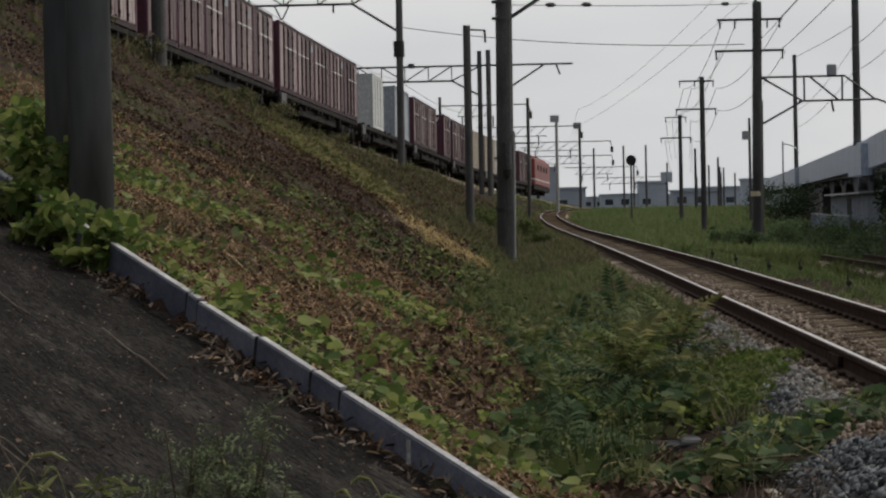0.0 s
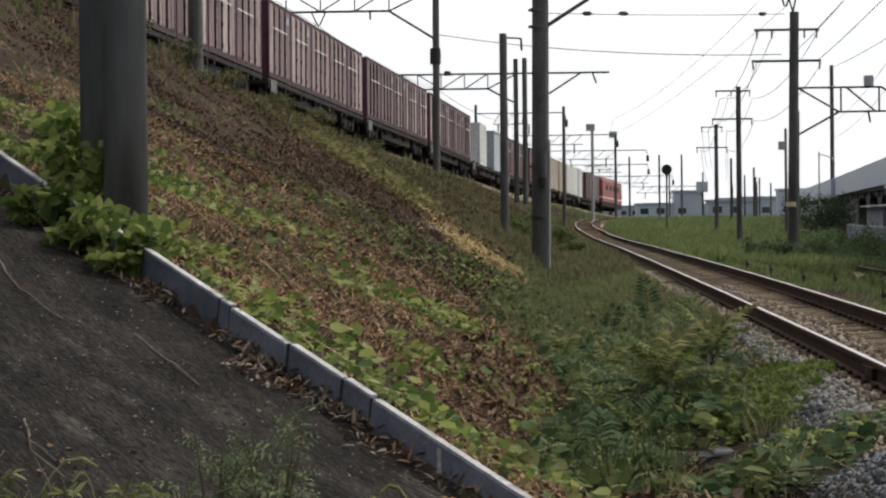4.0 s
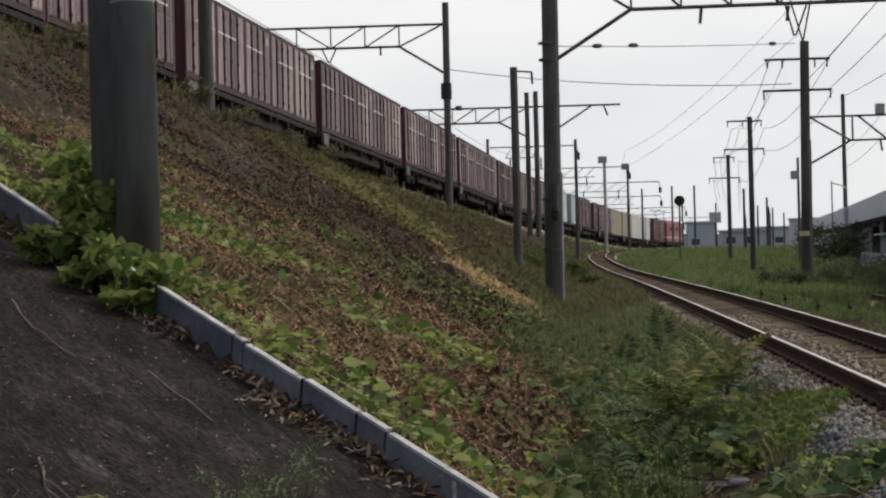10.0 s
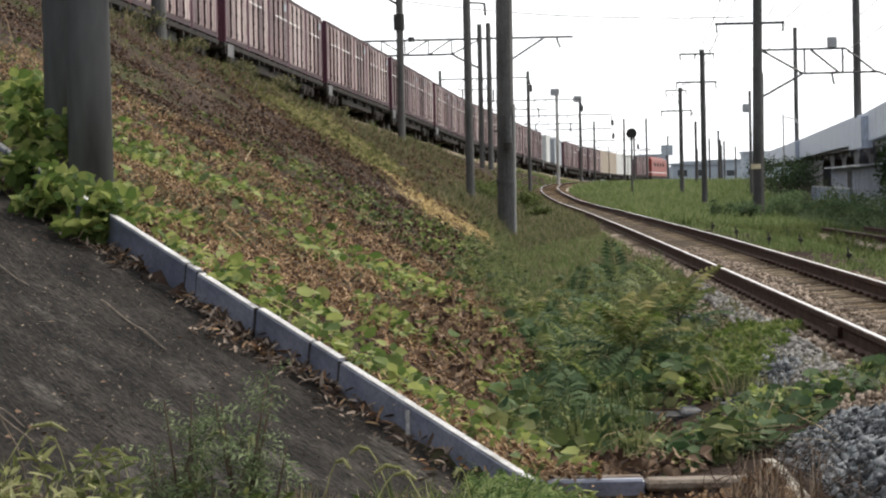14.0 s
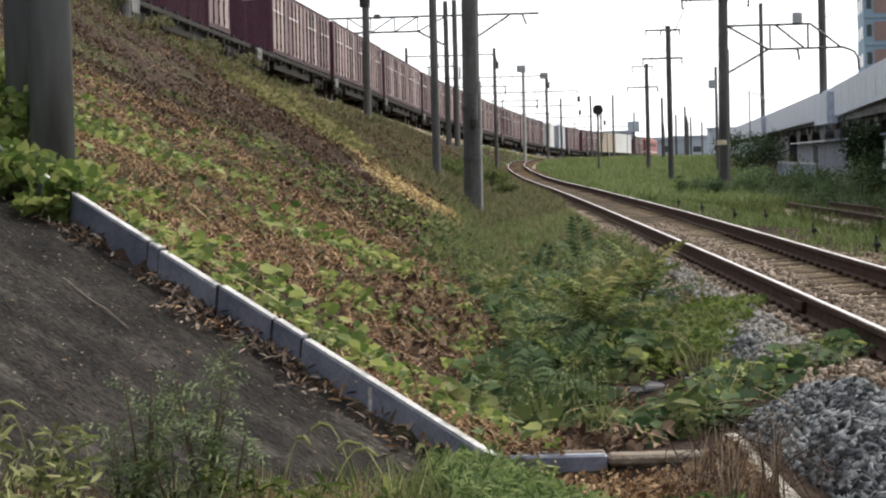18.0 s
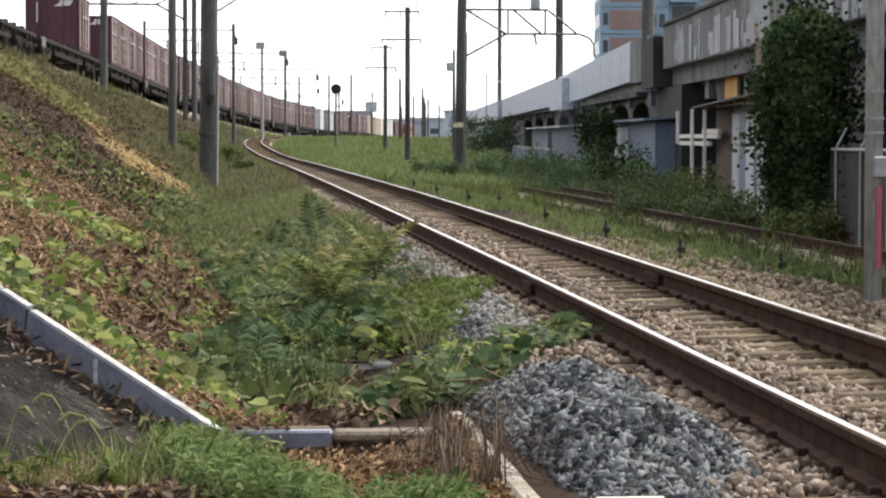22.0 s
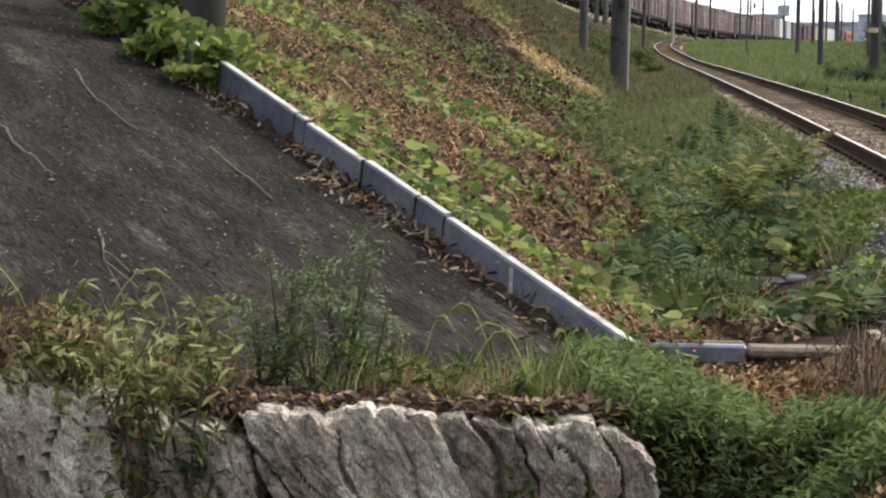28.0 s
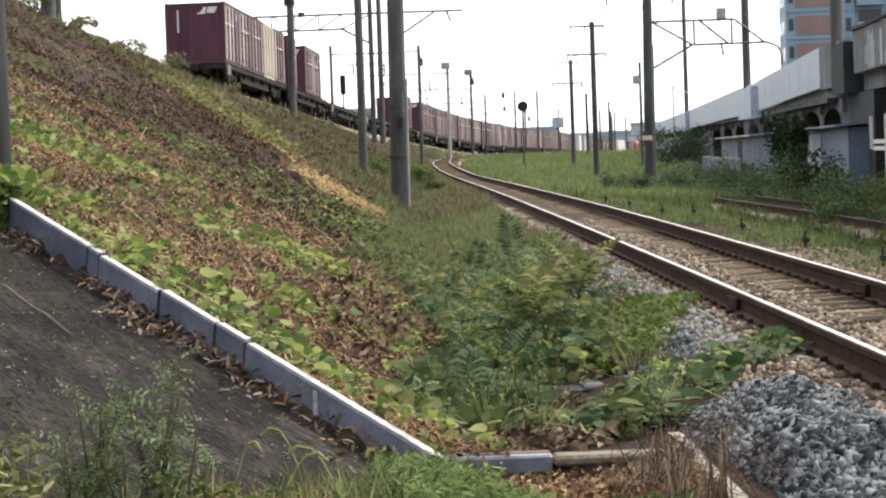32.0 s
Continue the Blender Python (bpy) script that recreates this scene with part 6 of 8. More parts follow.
def stalk_template(seed, leaves=16, leaf=0.22, bend=0.15):
    """An upright stem with slim leaves all the way up, one unit high."""
    r = random.Random(seed)
    vs, fs = [], []
    for a, b in ((0, 0.5), (0.5, 1)):
        i = len(vs)
        xa, xb = bend * a * a, bend * b * b
        vs += [(xa - 0.008, 0, a), (xa + 0.008, 0, a), (xb + 0.006, 0, b), (xb - 0.006, 0, b)]
        fs.append((i, i + 1, i + 2, i + 3))
        i = len(vs)
        vs += [(xa, -0.008, a), (xa, 0.008, a), (xb, 0.006, b), (xb, -0.006, b)]
        fs.append((i, i + 1, i + 2, i + 3))
    for k in range(leaves):
        u = 0.15 + 0.85 * (k + r.random()) / leaves
        a = r.uniform(0, 6.28)
        ln = leaf * (1.15 - 0.6 * u) * r.uniform(0.7, 1.2)
        c, s = math.cos(a), math.sin(a)
        x0, w, d = bend * u * u, ln * 0.17, r.uniform(-0.25, 0.35)
        i = len(vs)
        vs += [(x0, 0, u), (x0 + c * ln * 0.5 - s * w, s * ln * 0.5 + c * w, u + ln * (0.25 + d * 0.3)), (x0 + c * ln, s * ln, u + ln * d), (x0 + c * ln * 0.5 + s * w, s * ln * 0.5 - c * w, u + ln * (0.25 + d * 0.3))]
        fs.append((i, i + 1, i + 2, i + 3))
    return vs, fs




def trifoliate_template():
    """Three folded leaflets on one point, one unit across."""
    vs, fs = [], []
    for a, size in ((0, 0.62), (82, 0.5), (-78, 0.52)):
        c, d = math.cos(radians(a)) * size, math.sin(radians(a)) * size
        k = len(vs)
        for x, y, z in ((0, 0.06, 0), (-0.36, 0.38, 0.13), (-0.27, 0.72, 0.1), (0, 1.05, -0.12), (0.3, 0.7, 0.09), (0.36, 0.4, 0.14), (0, 0.55, -0.02)):
            vs.append((x * c - y * d, x * d + y * c, z * size))
        fs += [(k, k + 1, k + 2, k + 6), (k + 6, k + 2, k + 3, k + 4), (k, k + 6, k + 4, k + 5)]
    return vs, fs


BROAD = trifoliate_template()
ROUND = ([(0, 0, 0), (-0.34, 0.02, 0.06), (-0.5, 0.42, 0.12), (-0.3, 0.86, 0.08), (0, 0.95, -0.02), (0.3, 0.86, 0.08), (0.5, 0.42, 0.12), (0.34, 0.02, 0.06)], [(0, 1, 2, 3), (0, 3, 4, 5), (0, 5, 6, 7)])
CURL = ([(0, 0, 0), (-0.3, 0.3, 0.22), (-0.18, 0.75, 0.25), (0, 1, 0.1), (0.22, 0.7, 0.3), (0.3, 0.25, 0.2)], [(0, 1, 2, 3), (0, 3, 4, 5)])
STEM = ([(-0.5, -0.006, 0), (-0.15, 0.0, 0.05), (0.15, -0.02, 0.06), (0.5, 0.01, 0.0), (0.5, 0.018, 0.0), (0.15, -0.011, 0.062), (-0.15, 0.009, 0.052), (-0.5, 0.003, 0)], [(0, 1, 6, 7), (1, 2, 5, 6), (2, 3, 4, 5)])
STRAW = ([(-0.5, -0.012, 0), (0.5, -0.012, 0.06), (0.5, 0.012, 0.06), (-0.5, 0.012, 0)], [(0, 1, 2, 3)])
TUFT = tuft_template(7, 3)
TUFT_WIDE = tuft_template(9, 5, 0.8, 0.035)
TUFT_FINE = tuft_template(12, 8, 0.6, 0.014)
TUFT_REED = tuft_template(9, 21, 0.28, 0.016)
TUFT_LONG = tuft_template(8, 14, 1.1, 0.018)
FROND = frond_template()
STALK = stalk_template(4)
STALK2 = stalk_template(9, 22, 0.3, 0.3)


SEED = [100]


def standing_z(x, y):
    """The ground, or the shoulder of the near track's bed where that lies higher."""
    off = np.abs(x - near_x(y))
    return np.maximum(ground_z(x, y), near_z(y) - 0.225 - np.clip(off - 1.25, 0, 9) * 0.53)


def grow(name, label, template, mat, n, area, size, accept=None, lift=(0.0, 0.05), tilt=0.35, along=None, category="plants", drape=False):
    """Scatter n plants over area = (x0, x1, y0, y1, power) where accept(x, y) allows; along gives them one direction, drape lays them on the slope."""
    SEED[0] += 1
    r = np.random.default_rng(SEED[0])
    x0, x1, y0, y1, power = area
    y = y0 + (y1 - y0) * r.random(n) ** power
    x = x0 + (x1 - x0) * r.random(n)
    keep = (x / y > -0.315) & (x / y < 0.325)
    if accept is not None:
        keep &= accept(x, y, r)
    x, y = x[keep], y[keep]
    m = len(x)
    z = standing_z(x, y) + r.uniform(*lift, m)
    sz = r.uniform(size[0], size[1], m)[:, None] * np.ones((1, 3)) * r.uniform(0.85, 1.15, (m, 3))
    yaw = None if along is None else np.radians(along) + r.normal(0, 0.45, m)
    me = scatter(name, template, np.stack([x, y, z], -1), sz, mat, tilt=tilt, seed=SEED[0], yaw=yaw, drape=bank if drape else None)
    return tagged(new(name, me), label, category, kind="stuff")


SLANT = -65.0    # the direction in which the bank's growth and litter trail down


def slant(x, y, rough=6.0):
    """Distance along the bank, measured on lines that slant down it, with an uneven edge."""
    return y + 2.15 * x + rough * (vnoise(x, y, 2.2, 97) - 0.5) + 2.5 * (vnoise(x, y, 0.7, 96) - 0.5)


def height_share(x, y):
    return (toe_x(y) - x) / (toe_x(y) - crest(y)[0])


def streak(x, y, wide, long, seed):
    """Noise drawn out along the slanting lines."""
    c, d = math.cos(radians(SLANT)), math.sin(radians(SLANT))
    return vnoise((x * c + y * d) * wide / long, -x * d + y * c, wide, seed)


def straw_zone(x, y):
    mid = np.interp(y, [43, 48, 55, 60, 70], [-0.45, -0.85, -1.5, -2.2, -3.6])
    return (np.abs(x - mid + 1.0 * (vnoise(x, y, 1.3, 3) - 0.5)) < np.interp(y, [43, 48, 60, 66], [0.7, 0.95, 0.8, 0.45])) & (y > 43.5) & (y < 70)


def bank_face(x, y):
    return (x < toe_x(y) + 0.2) & (x > crest(y)[0] - 0.6) & (kerb_side(x, y) < -0.03)


def band(x, y):
    return -kerb_side(x, y)


def chance(r, p):
    return r.random(len(p)) < p


def zone(x, y, q0, q1, soft=3.0):
    """Share of a strip between two slanting lines, fading at its edges."""
    q = slant(x, y)
    return np.clip((q - q0) / soft + 0.5, 0, 1) * np.clip((q1 - q) / soft + 0.5, 0, 1)


def brown_nest(x, y):
    """Dark withered leaves gathered low on the bank."""
    return np.clip(1.5 - 1.5 * np.hypot((x + 0.3 + 0.05 * (y - 16)) / 0.45, (y - 16.8) / 3.2) + 1.2 * (vnoise(x, y, 0.5, 90) - 0.5), 0, 1)


# dry vine litter: pale in the lower strip, thin and dark over the bare earth
def tan_share(x, y):
    return zone(x, y, 9, 25, 4) * (0.15 + 0.85 * (streak(x, y, 0.45, 2.4, 92) > 0.44))


def dark_share(x, y):
    return np.maximum(zone(x, y, 21, 52, 4) * (0.15 + 0.85 * (streak(x, y, 0.8, 3.0, 91) > 0.45)), 0.25 * zone(x, y, 50, 200, 6))


grow("dead_leaves", "tan withered leaves over the lower bank", CURL, "litter_tan", 75000, (-6.5, 0.5, 10.6, 36, 1.3), (0.015, 0.042), lambda x, y, r: bank_face(x, y) & chance(r, 0.8 * tan_share(x, y) * (1 - brown_nest(x, y))), (0.0, 0.1), 0.85)
grow("dry_vines", "tan dry vine stems trailing down the bank", STRAW, "litter_tan", 46000, (-6.5, 0.5, 10.6, 38, 1.3), (0.08, 0.27), lambda x, y, r: bank_face(x, y) & chance(r, tan_share(x, y)), (0.01, 0.09), 0.22, SLANT, drape=True)
grow("dry_vines", "pale dry stems sprinkled over the dark earth", STEM, "litter_tan", 9000, (-9, 0.5, 20, 60, 1.1), (0.14, 0.45), lambda x, y, r: bank_face(x, y) & chance(r, zone(x, y, 21, 50, 4) * (0.06 + 0.6 * (streak(x, y, 0.6, 2.2, 73) > 0.6))), (0.01, 0.1), 0.3, SLANT, drape=True)
grow("dry_vines", "bare dead stalks lying about the bank", STEM, "reed", 1100, (-9, 0.5, 12, 52, 1.2), (0.3, 0.75), lambda x, y, r: bank_face(x, y) & chance(r, 0.25 + 0.75 * (vnoise(x, y, 0.9, 70) > 0.6)), (0.04, 0.16), 0.45, drape=True)
grow("dry_vines", "dark brown vine stems trailing down the bank", STRAW, "vine_dark", 34000, (-9, 0.5, 10.6, 60, 1.3), (0.12, 0.42), lambda x, y, r: bank_face(x, y) & chance(r, 0.5 + 0.5 * (streak(x, y, 0.4, 2.0, 94) > 0.5)), (0.0, 0.07), 0.16, SLANT, drape=True)
grow("dead_leaves", "brown withered leaves over the bare earth of the bank", CURL, "leaf_bark", 80000, (-13, 0.4, 17, 75, 1.2), (0.025, 0.08), lambda x, y, r: bank_face(x, y) & chance(r, dark_share(x, y)), (0.0, 0.08), 0.85)
grow("dead_leaves", "brown withered leaves among the creeper", CURL, "dead_leaf", 30000, (-6.5, 0.5, 10.4, 30, 1.3), (0.02, 0.055), lambda x, y, r: bank_face(x, y) & chance(r, 0.4 * zone(x, y, 5, 22, 5)), (0.0, 0.05), 0.6)
grow("dry_grass", "dry straw lying over the upper bank", STRAW, "straw", 38000, (-14, 0.4, 26, 110, 1.25), (0.2, 0.55), lambda x, y, r: bank_face(x, y) & chance(r, np.where(slant(x, y) > 52, 0.12 + 0.45 * (streak(x, y, 0.9, 4.0, 4) > 0.55), 0.06)), (0.0, 0.08), 0.2, SLANT, drape=True)
grow("dead_leaves", "brown withered leaves over the far bank", CURL, "dead_leaf", 30000, (-14, 0.6, 55, 130, 1.1), (0.06, 0.15), lambda x, y, r: bank_face(x, y) & chance(r, 0.3 + 0.4 * (vnoise(x, y, 3.0, 89) > 0.5)), (0.0, 0.08), 0.6)
grow("leaf_nest", "dark curled leaves gathered low on the bank", CURL, "leaf_brown", 9000, (-1.4, 0.5, 12.5, 21, 1.0), (0.03, 0.08), lambda x, y, r: bank_face(x, y) & chance(r, brown_nest(x, y)), (0.0, 0.14), 0.9)
grow("leaf_nest", "pale dry stems among dark curled leaves", STEM, "litter_tan", 2200, (-1.4, 0.5, 12.5, 21, 1.0), (0.12, 0.4), lambda x, y, r: bank_face(x, y) & chance(r, brown_nest(x, y)), (0.04, 0.16), 0.6, drape=True)


# leafy creeper: a broken band along the kerb, patches further up
def kerb_creeper(x, y, r):
    b = band(x, y)
    reach = 0.3 + 0.95 * vnoise(x, y, 1.1, 1)
    p = np.clip(1.25 - b / reach, 0, 1) * (0.15 + 0.85 * (vnoise(x, y, 0.33, 7) > 0.46))
    p = np.maximum(p, 0.6 * (vnoise(x, y, 0.75, 5) > 0.6) * zone(x, y, 8, 18, 4))
    foot = np.clip((np.hypot(x - KERB0.x, y - KERB0.y) - 0.7) / 1.2, 0.25, 1)
    return bank_face(x, y) & chance(r, p * foot)


grow("creeper_leaves", "broad yellow-green creeper leaves along the kerb", BROAD, "kudzu", 14000, (-6.5, 0.6, 10.2, 24, 1.2), (0.06, 0.14), kerb_creeper, (0.02, 0.17), 0.5)
grow("creeper_leaves", "large round creeper leaves along the kerb", ROUND, "kudzu", 4200, (-6.5, 0.6, 10.2, 24, 1.2), (0.06, 0.105), kerb_creeper, (0.06, 0.19), 0.45)
grow("creeper_leaves", "creeper leaves in small patches over the bank", BROAD, "kudzu", 5200, (-6, 0.5, 13, 40, 1.2), (0.06, 0.13), lambda x, y, r: bank_face(x, y) & chance(r, 0.9 * (vnoise(x, y, 0.8, 2) > 0.74) * zone(x, y, 11, 38, 4)), (0.02, 0.14), 0.45)
grow("bank_weeds", "small green weeds sprinkled over the bank", LEAF, "weed_green", 8000, (-7, 0.5, 11, 45, 1.2), (0.05, 0.11), lambda x, y, r: bank_face(x, y) & chance(r, 0.015 + 0.7 * (vnoise(x, y, 0.55, 99) > 0.7)), (0.0, 0.1), 0.55)
grow("bank_weeds", "green tufts sprinkled over the bank", TUFT, "weed_green", 3600, (-7, 0.5, 11, 45, 1.2), (0.06, 0.2), lambda x, y, r: bank_face(x, y) & chance(r, 0.03 + 0.7 * (vnoise(x, y, 0.9, 11) > 0.68)), (-0.02, 0.0), 0.35)
grow("bank_weeds", "green weeds trailing low on the bank", LEAF, "weed_green", 3600, (-3.6, 0.5, 24, 46, 1.0), (0.05, 0.12), lambda x, y, r: bank_face(x, y) & chance(r, (height_share(x, y) < 0.42) * np.clip(1.2 * (streak(x, y, 0.8, 3.5, 86) - 0.38) * 4, 0, 0.9)), (0.0, 0.12), 0.5)

# grass strips slanting down the upper bank
grow("bank_grass", "yellow-green grass in a strip slanting down the bank", TUFT_WIDE, "grass_yellow", 26000, (-11, 0, 40, 90, 1.0), (0.1, 0.26), lambda x, y, r: bank_face(x, y) & ~straw_zone(x, y) & chance(r, zone(x, y, 50, 66, 5) * (0.1 + 0.4 * (streak(x, y, 0.8, 4.0, 95) > 0.48) * (vnoise(x, y, 3.2, 74) > 0.36))), (-0.02, 0.0), 0.4)
grow("bank_creeper", "bright yellow-green creeper patch on the upper bank", LEAF, "grass_yellow", 26000, (-8.5, -3, 55, 88, 1.0), (0.08, 0.17), lambda x, y, r: bank_face(x, y) & chance(r, zone(x, y, 53, 66, 3) * (y > 61) * (np.abs(height_share(x, y) - 0.6) < 0.24) * (vnoise(x, y, 1.6, 15) > 0.4) * (vnoise(x, y, 0.5, 16) > 0.35)), (0.0, 0.14), 0.5)
grow("bank_grass", "olive grass over the upper bank", TUFT_WIDE, "grass_olive", 16000, (-14, 0.3, 36, 130, 1.1), (0.12, 0.34), lambda x, y, r: bank_face(x, y) & chance(r, zone(x, y, 56, 300, 6) * (0.3 + 0.7 * (streak(x, y, 1.6, 6.0, 12) > 0.45))), (-0.03, 0.0), 0.35)
grow("crest_grass", "olive grass and weeds along the shoulder of the bank", TUFT_WIDE, "grass_olive", 9000, (-15, 0, 22, 95, 1.0), (0.1, 0.3), lambda x, y, r: bank_face(x, y) & chance(r, np.clip((height_share(x, y) - 0.66) / 0.35, 0, 0.9) * (0.12 + 0.6 * (vnoise(x, y, 1.4, 85) > 0.5) + 0.25 * (y > 60))), (-0.02, 0.0), 0.4)
grow("crest_grass", "bright green weeds along the shoulder of the bank", LEAF, "weed_green", 9000, (-15, 0, 22, 95, 1.0), (0.06, 0.14), lambda x, y, r: bank_face(x, y) & chance(r, np.clip((height_share(x, y) - 0.66) / 0.25, 0, 0.8) * (vnoise(x, y, 1.2, 84) > 0.6)), (0.0, 0.16), 0.5)
grow("ridge_weeds", "taller weeds along the crest of the bank", TUFT_WIDE, "grass_olive", 4500, (-15, 1, 24, 130, 1.1), (0.2, 0.5), lambda x, y, r: np.abs(x - crest(y)[0] - 0.5) < 0.7, (-0.05, 0.0), 0.3)
grow("line_grass", "rough grass along the edge of the main line", TUFT_WIDE, "grass_bright", 9000, (-15, 22, 26, 240, 1.2), (0.2, 0.45), lambda x, y, r: np.abs(x - line_x(y) - 1.95) < 0.45, (0.0, 0.06), 0.35)
grow("toe_weeds", "green grass and weeds at the foot of the bank", TUFT_WIDE, "grass_olive", 16000, (-2.5, 3.2, 62, 150, 1.0), (0.16, 0.42), lambda x, y, r: (x > toe_x(y) - 2.2) & (x < near_x(y) - 1.0) & chance(r, 0.35 + 0.65 * (vnoise(x, y, 2.0, 81) > 0.45)), (-0.02, 0.0), 0.35)
grow("toe_weeds", "dark green weeds at the foot of the bank", STALK, "weed_dark", 2600, (-2.4, 0.9, 24, 62, 1.0), (0.16, 0.4), lambda x, y, r: (np.abs(x - toe_x(y) + 0.35 + 0.5 * (vnoise(x, y, 1.5, 83) - 0.5)) < 0.45) & ~straw_zone(x, y), (-0.03, 0.0), 0.3)
grow("toe_weeds", "dark green leaves at the foot of the bank", LEAF, "weed_dark", 4500, (-2.4, 0.9, 24, 62, 1.0), (0.05, 0.11), lambda x, y, r: (np.abs(x - toe_x(y) + 0.35 + 0.5 * (vnoise(x, y, 1.5, 83) - 0.5)) < 0.5) & ~straw_zone(x, y) & chance(r, 0.4 + 0.6 * (vnoise(x, y, 1.0, 82) > 0.45)), (0.0, 0.2), 0.55)
# the bright straw strip by the portal pole
grow("straw_patch", "bright straw lying in a strip on the bank", STRAW, "straw_bright", 54000, (-4.8, 0.3, 43, 70, 1.0), (0.12, 0.36), lambda x, y, r: straw_zone(x, y) & chance(r, np.interp(y, [43, 48, 60, 70], [0.9, 0.7, 0.5, 0.25]) * (0.25 + 0.7 * (streak(x, y, 0.5, 2.5, 33) > 0.45))), (0.0, 0.1), 0.2, SLANT, drape=True)


# the ditch between the bank and the track
def bare(x, y):
    """The gravel spreads and the litter that the weeds leave open."""
    stones = (np.abs(x - 1.95 - 0.2 * (y - 16.4)) < 0.36) & (np.abs(y - 16.3) < 1.8)
    stones = stones | ((np.abs(x - 1.9 - 0.17 * (y - 23.4)) < 0.5) & (np.abs(y - 23.4) < 2.0))
    litter = (np.hypot((x - 0.5) / 0.45, (y - 11.7) / 0.85) < 1) | (np.hypot((x - 0.0) / 0.25, (y - 18.5) / 2.4) < 1)
    mouth = (x > 0.74) & (x < 1.34) & (y > 12.1) & (y < 15.3)
    return stones | litter | mouth


def in_ditch(x, y):
    return (x > toe_x(y) - 0.3) & (x < 1.15 + 0.06 * (y - 12)) & (y > 11.5) & ~bare(x, y)


def green_mat(x, y):
    mid = 1.38 + 0.085 * (y - 15.3)
    return (np.abs(x - mid + 0.3 * (vnoise(x, y, 0.6, 80) - 0.5)) < 0.24 + 0.085 * (y - 15.3)) & (y > 15.2) & (y < 20.6)


def weed_band(x, y):
    """Creeper running slantwise behind the gravel heap up to the rail."""
    return (np.abs(y - 12.5 - 2.1 * (x - 1.0)) < np.interp(x, [0.7, 1.3, 1.6, 2.4], [0.6, 0.75, 0.75, 0.6]) + 0.5 * (vnoise(x, y, 0.4, 79) - 0.5)) & (x > 0.75) & (x < 2.6) & ~((x < 1.3) & (y > 13.1))


grow("ditch_weeds", "leafy green weeds in the ditch", STALK, "weed_dark", 1500, (-0.4, 2.1, 11.6, 34, 1.15), (0.14, 0.42), lambda x, y, r: in_ditch(x, y) & (vnoise(x, y, 0.8, 77) > 0.3), (-0.03, 0.0), 0.2)
grow("ditch_weeds", "bright leafy weeds in the ditch", STALK2, "weed_green", 520, (-0.2, 1.9, 13, 30, 1.1), (0.14, 0.36), lambda x, y, r: in_ditch(x, y) & (vnoise(x, y, 0.7, 75) > 0.5), (-0.03, 0.0), 0.25)
grow("ditch_leaves", "green leaves over the ditch", LEAF, "weed_dark", 7500, (-0.5, 2.2, 11.2, 36, 1.2), (0.06, 0.14), lambda x, y, r: in_ditch(x, y) & chance(r, 0.25 + 0.75 * (vnoise(x, y, 0.9, 21) > 0.45)), (0.0, 0.2), 0.55)
grow("ditch_leaves", "broad blue-green leaves in clumps over the ditch", ROUND, "leaf_blue", 1500, (-0.3, 1.2, 12.5, 26, 1.1), (0.06, 0.12), lambda x, y, r: in_ditch(x, y) & (vnoise(x, y, 0.6, 68) > 0.56), (0.06, 0.26), 0.5)
grow("ditch_leaves", "yellow-green creeper leaves in the ditch", BROAD, "kudzu", 700, (-0.4, 1.4, 13.0, 22, 1.2), (0.06, 0.12), lambda x, y, r: (x > toe_x(y) - 0.5) & chance(r, 0.85 * (vnoise(x, y, 0.7, 22) > 0.58)) & ~green_mat(x, y), (0.03, 0.2), 0.45)
grow("ferny_weeds", "feathery green weed fronds beside the track", FROND, "weed_green", 300, (0.2, 2.3, 15.5, 31, 1.1), (0.25, 0.5), lambda x, y, r: (np.abs(x - 0.85 - 0.05 * (y - 19)) < 0.42) & (vnoise(x, y, 1.2, 23) > 0.42) & ~bare(x, y), (0.02, 0.2), 0.4)
grow("ferny_weeds", "dark blue-green fronds in the ditch", FROND, "leaf_blue", 420, (0.0, 2.0, 14.5, 32, 1.1), (0.3, 0.55), lambda x, y, r: (np.abs(x - 0.65 - 0.05 * (y - 19)) < 0.5) & (vnoise(x, y, 1.0, 24) > 0.45) & ~bare(x, y), (0.0, 0.2), 0.5)
grow("broad_leaves", "round blue-green leaves in front of the culvert", ROUND, "leaf_blue", 260, (0.6, 1.6, 11.6, 13.0, 1.0), (0.08, 0.14), lambda x, y, r: np.hypot((x - 1.1) / 0.36, (y - 12.3) / 0.5) < 1, (0.0, 0.1), 0.35)
grow("low_mat", "mat of small bright green leaves across the gravel", LEAF, "mat_green", 17000, (0.9, 2.7, 15.1, 20.7, 1.0), (0.025, 0.06), lambda x, y, r: green_mat(x, y), (0.0, 0.13), 0.6)
grow("low_mat", "short bright grass across the gravel", TUFT, "mat_green", 2600, (0.9, 2.7, 15.1, 20.7, 1.0), (0.06, 0.15), lambda x, y, r: green_mat(x, y), (0.0, 0.08), 0.5)
grow("ditch_litter", "brown curled leaves in the ditch", CURL, "leaf_brown", 6200, (-0.4, 1.1, 10.9, 22.5, 1.0), (0.03, 0.08), lambda x, y, r: bare(x, y) & (x < 0.95), (0.02, 0.1), 0.9)
grow("ditch_litter", "pale dry stems in the ditch", STEM, "reed", 520, (-0.4, 1.6, 11.0, 24, 1.0), (0.12, 0.42), None, (0.03, 0.2), 0.6)
grow("ditch_grass", "green grass in the ditch", TUFT, "weed_green", 900, (-0.4, 2.2, 11.4, 40, 1.15), (0.1, 0.28), lambda x, y, r: in_ditch(x, y), (-0.02, 0.0), 0.35)
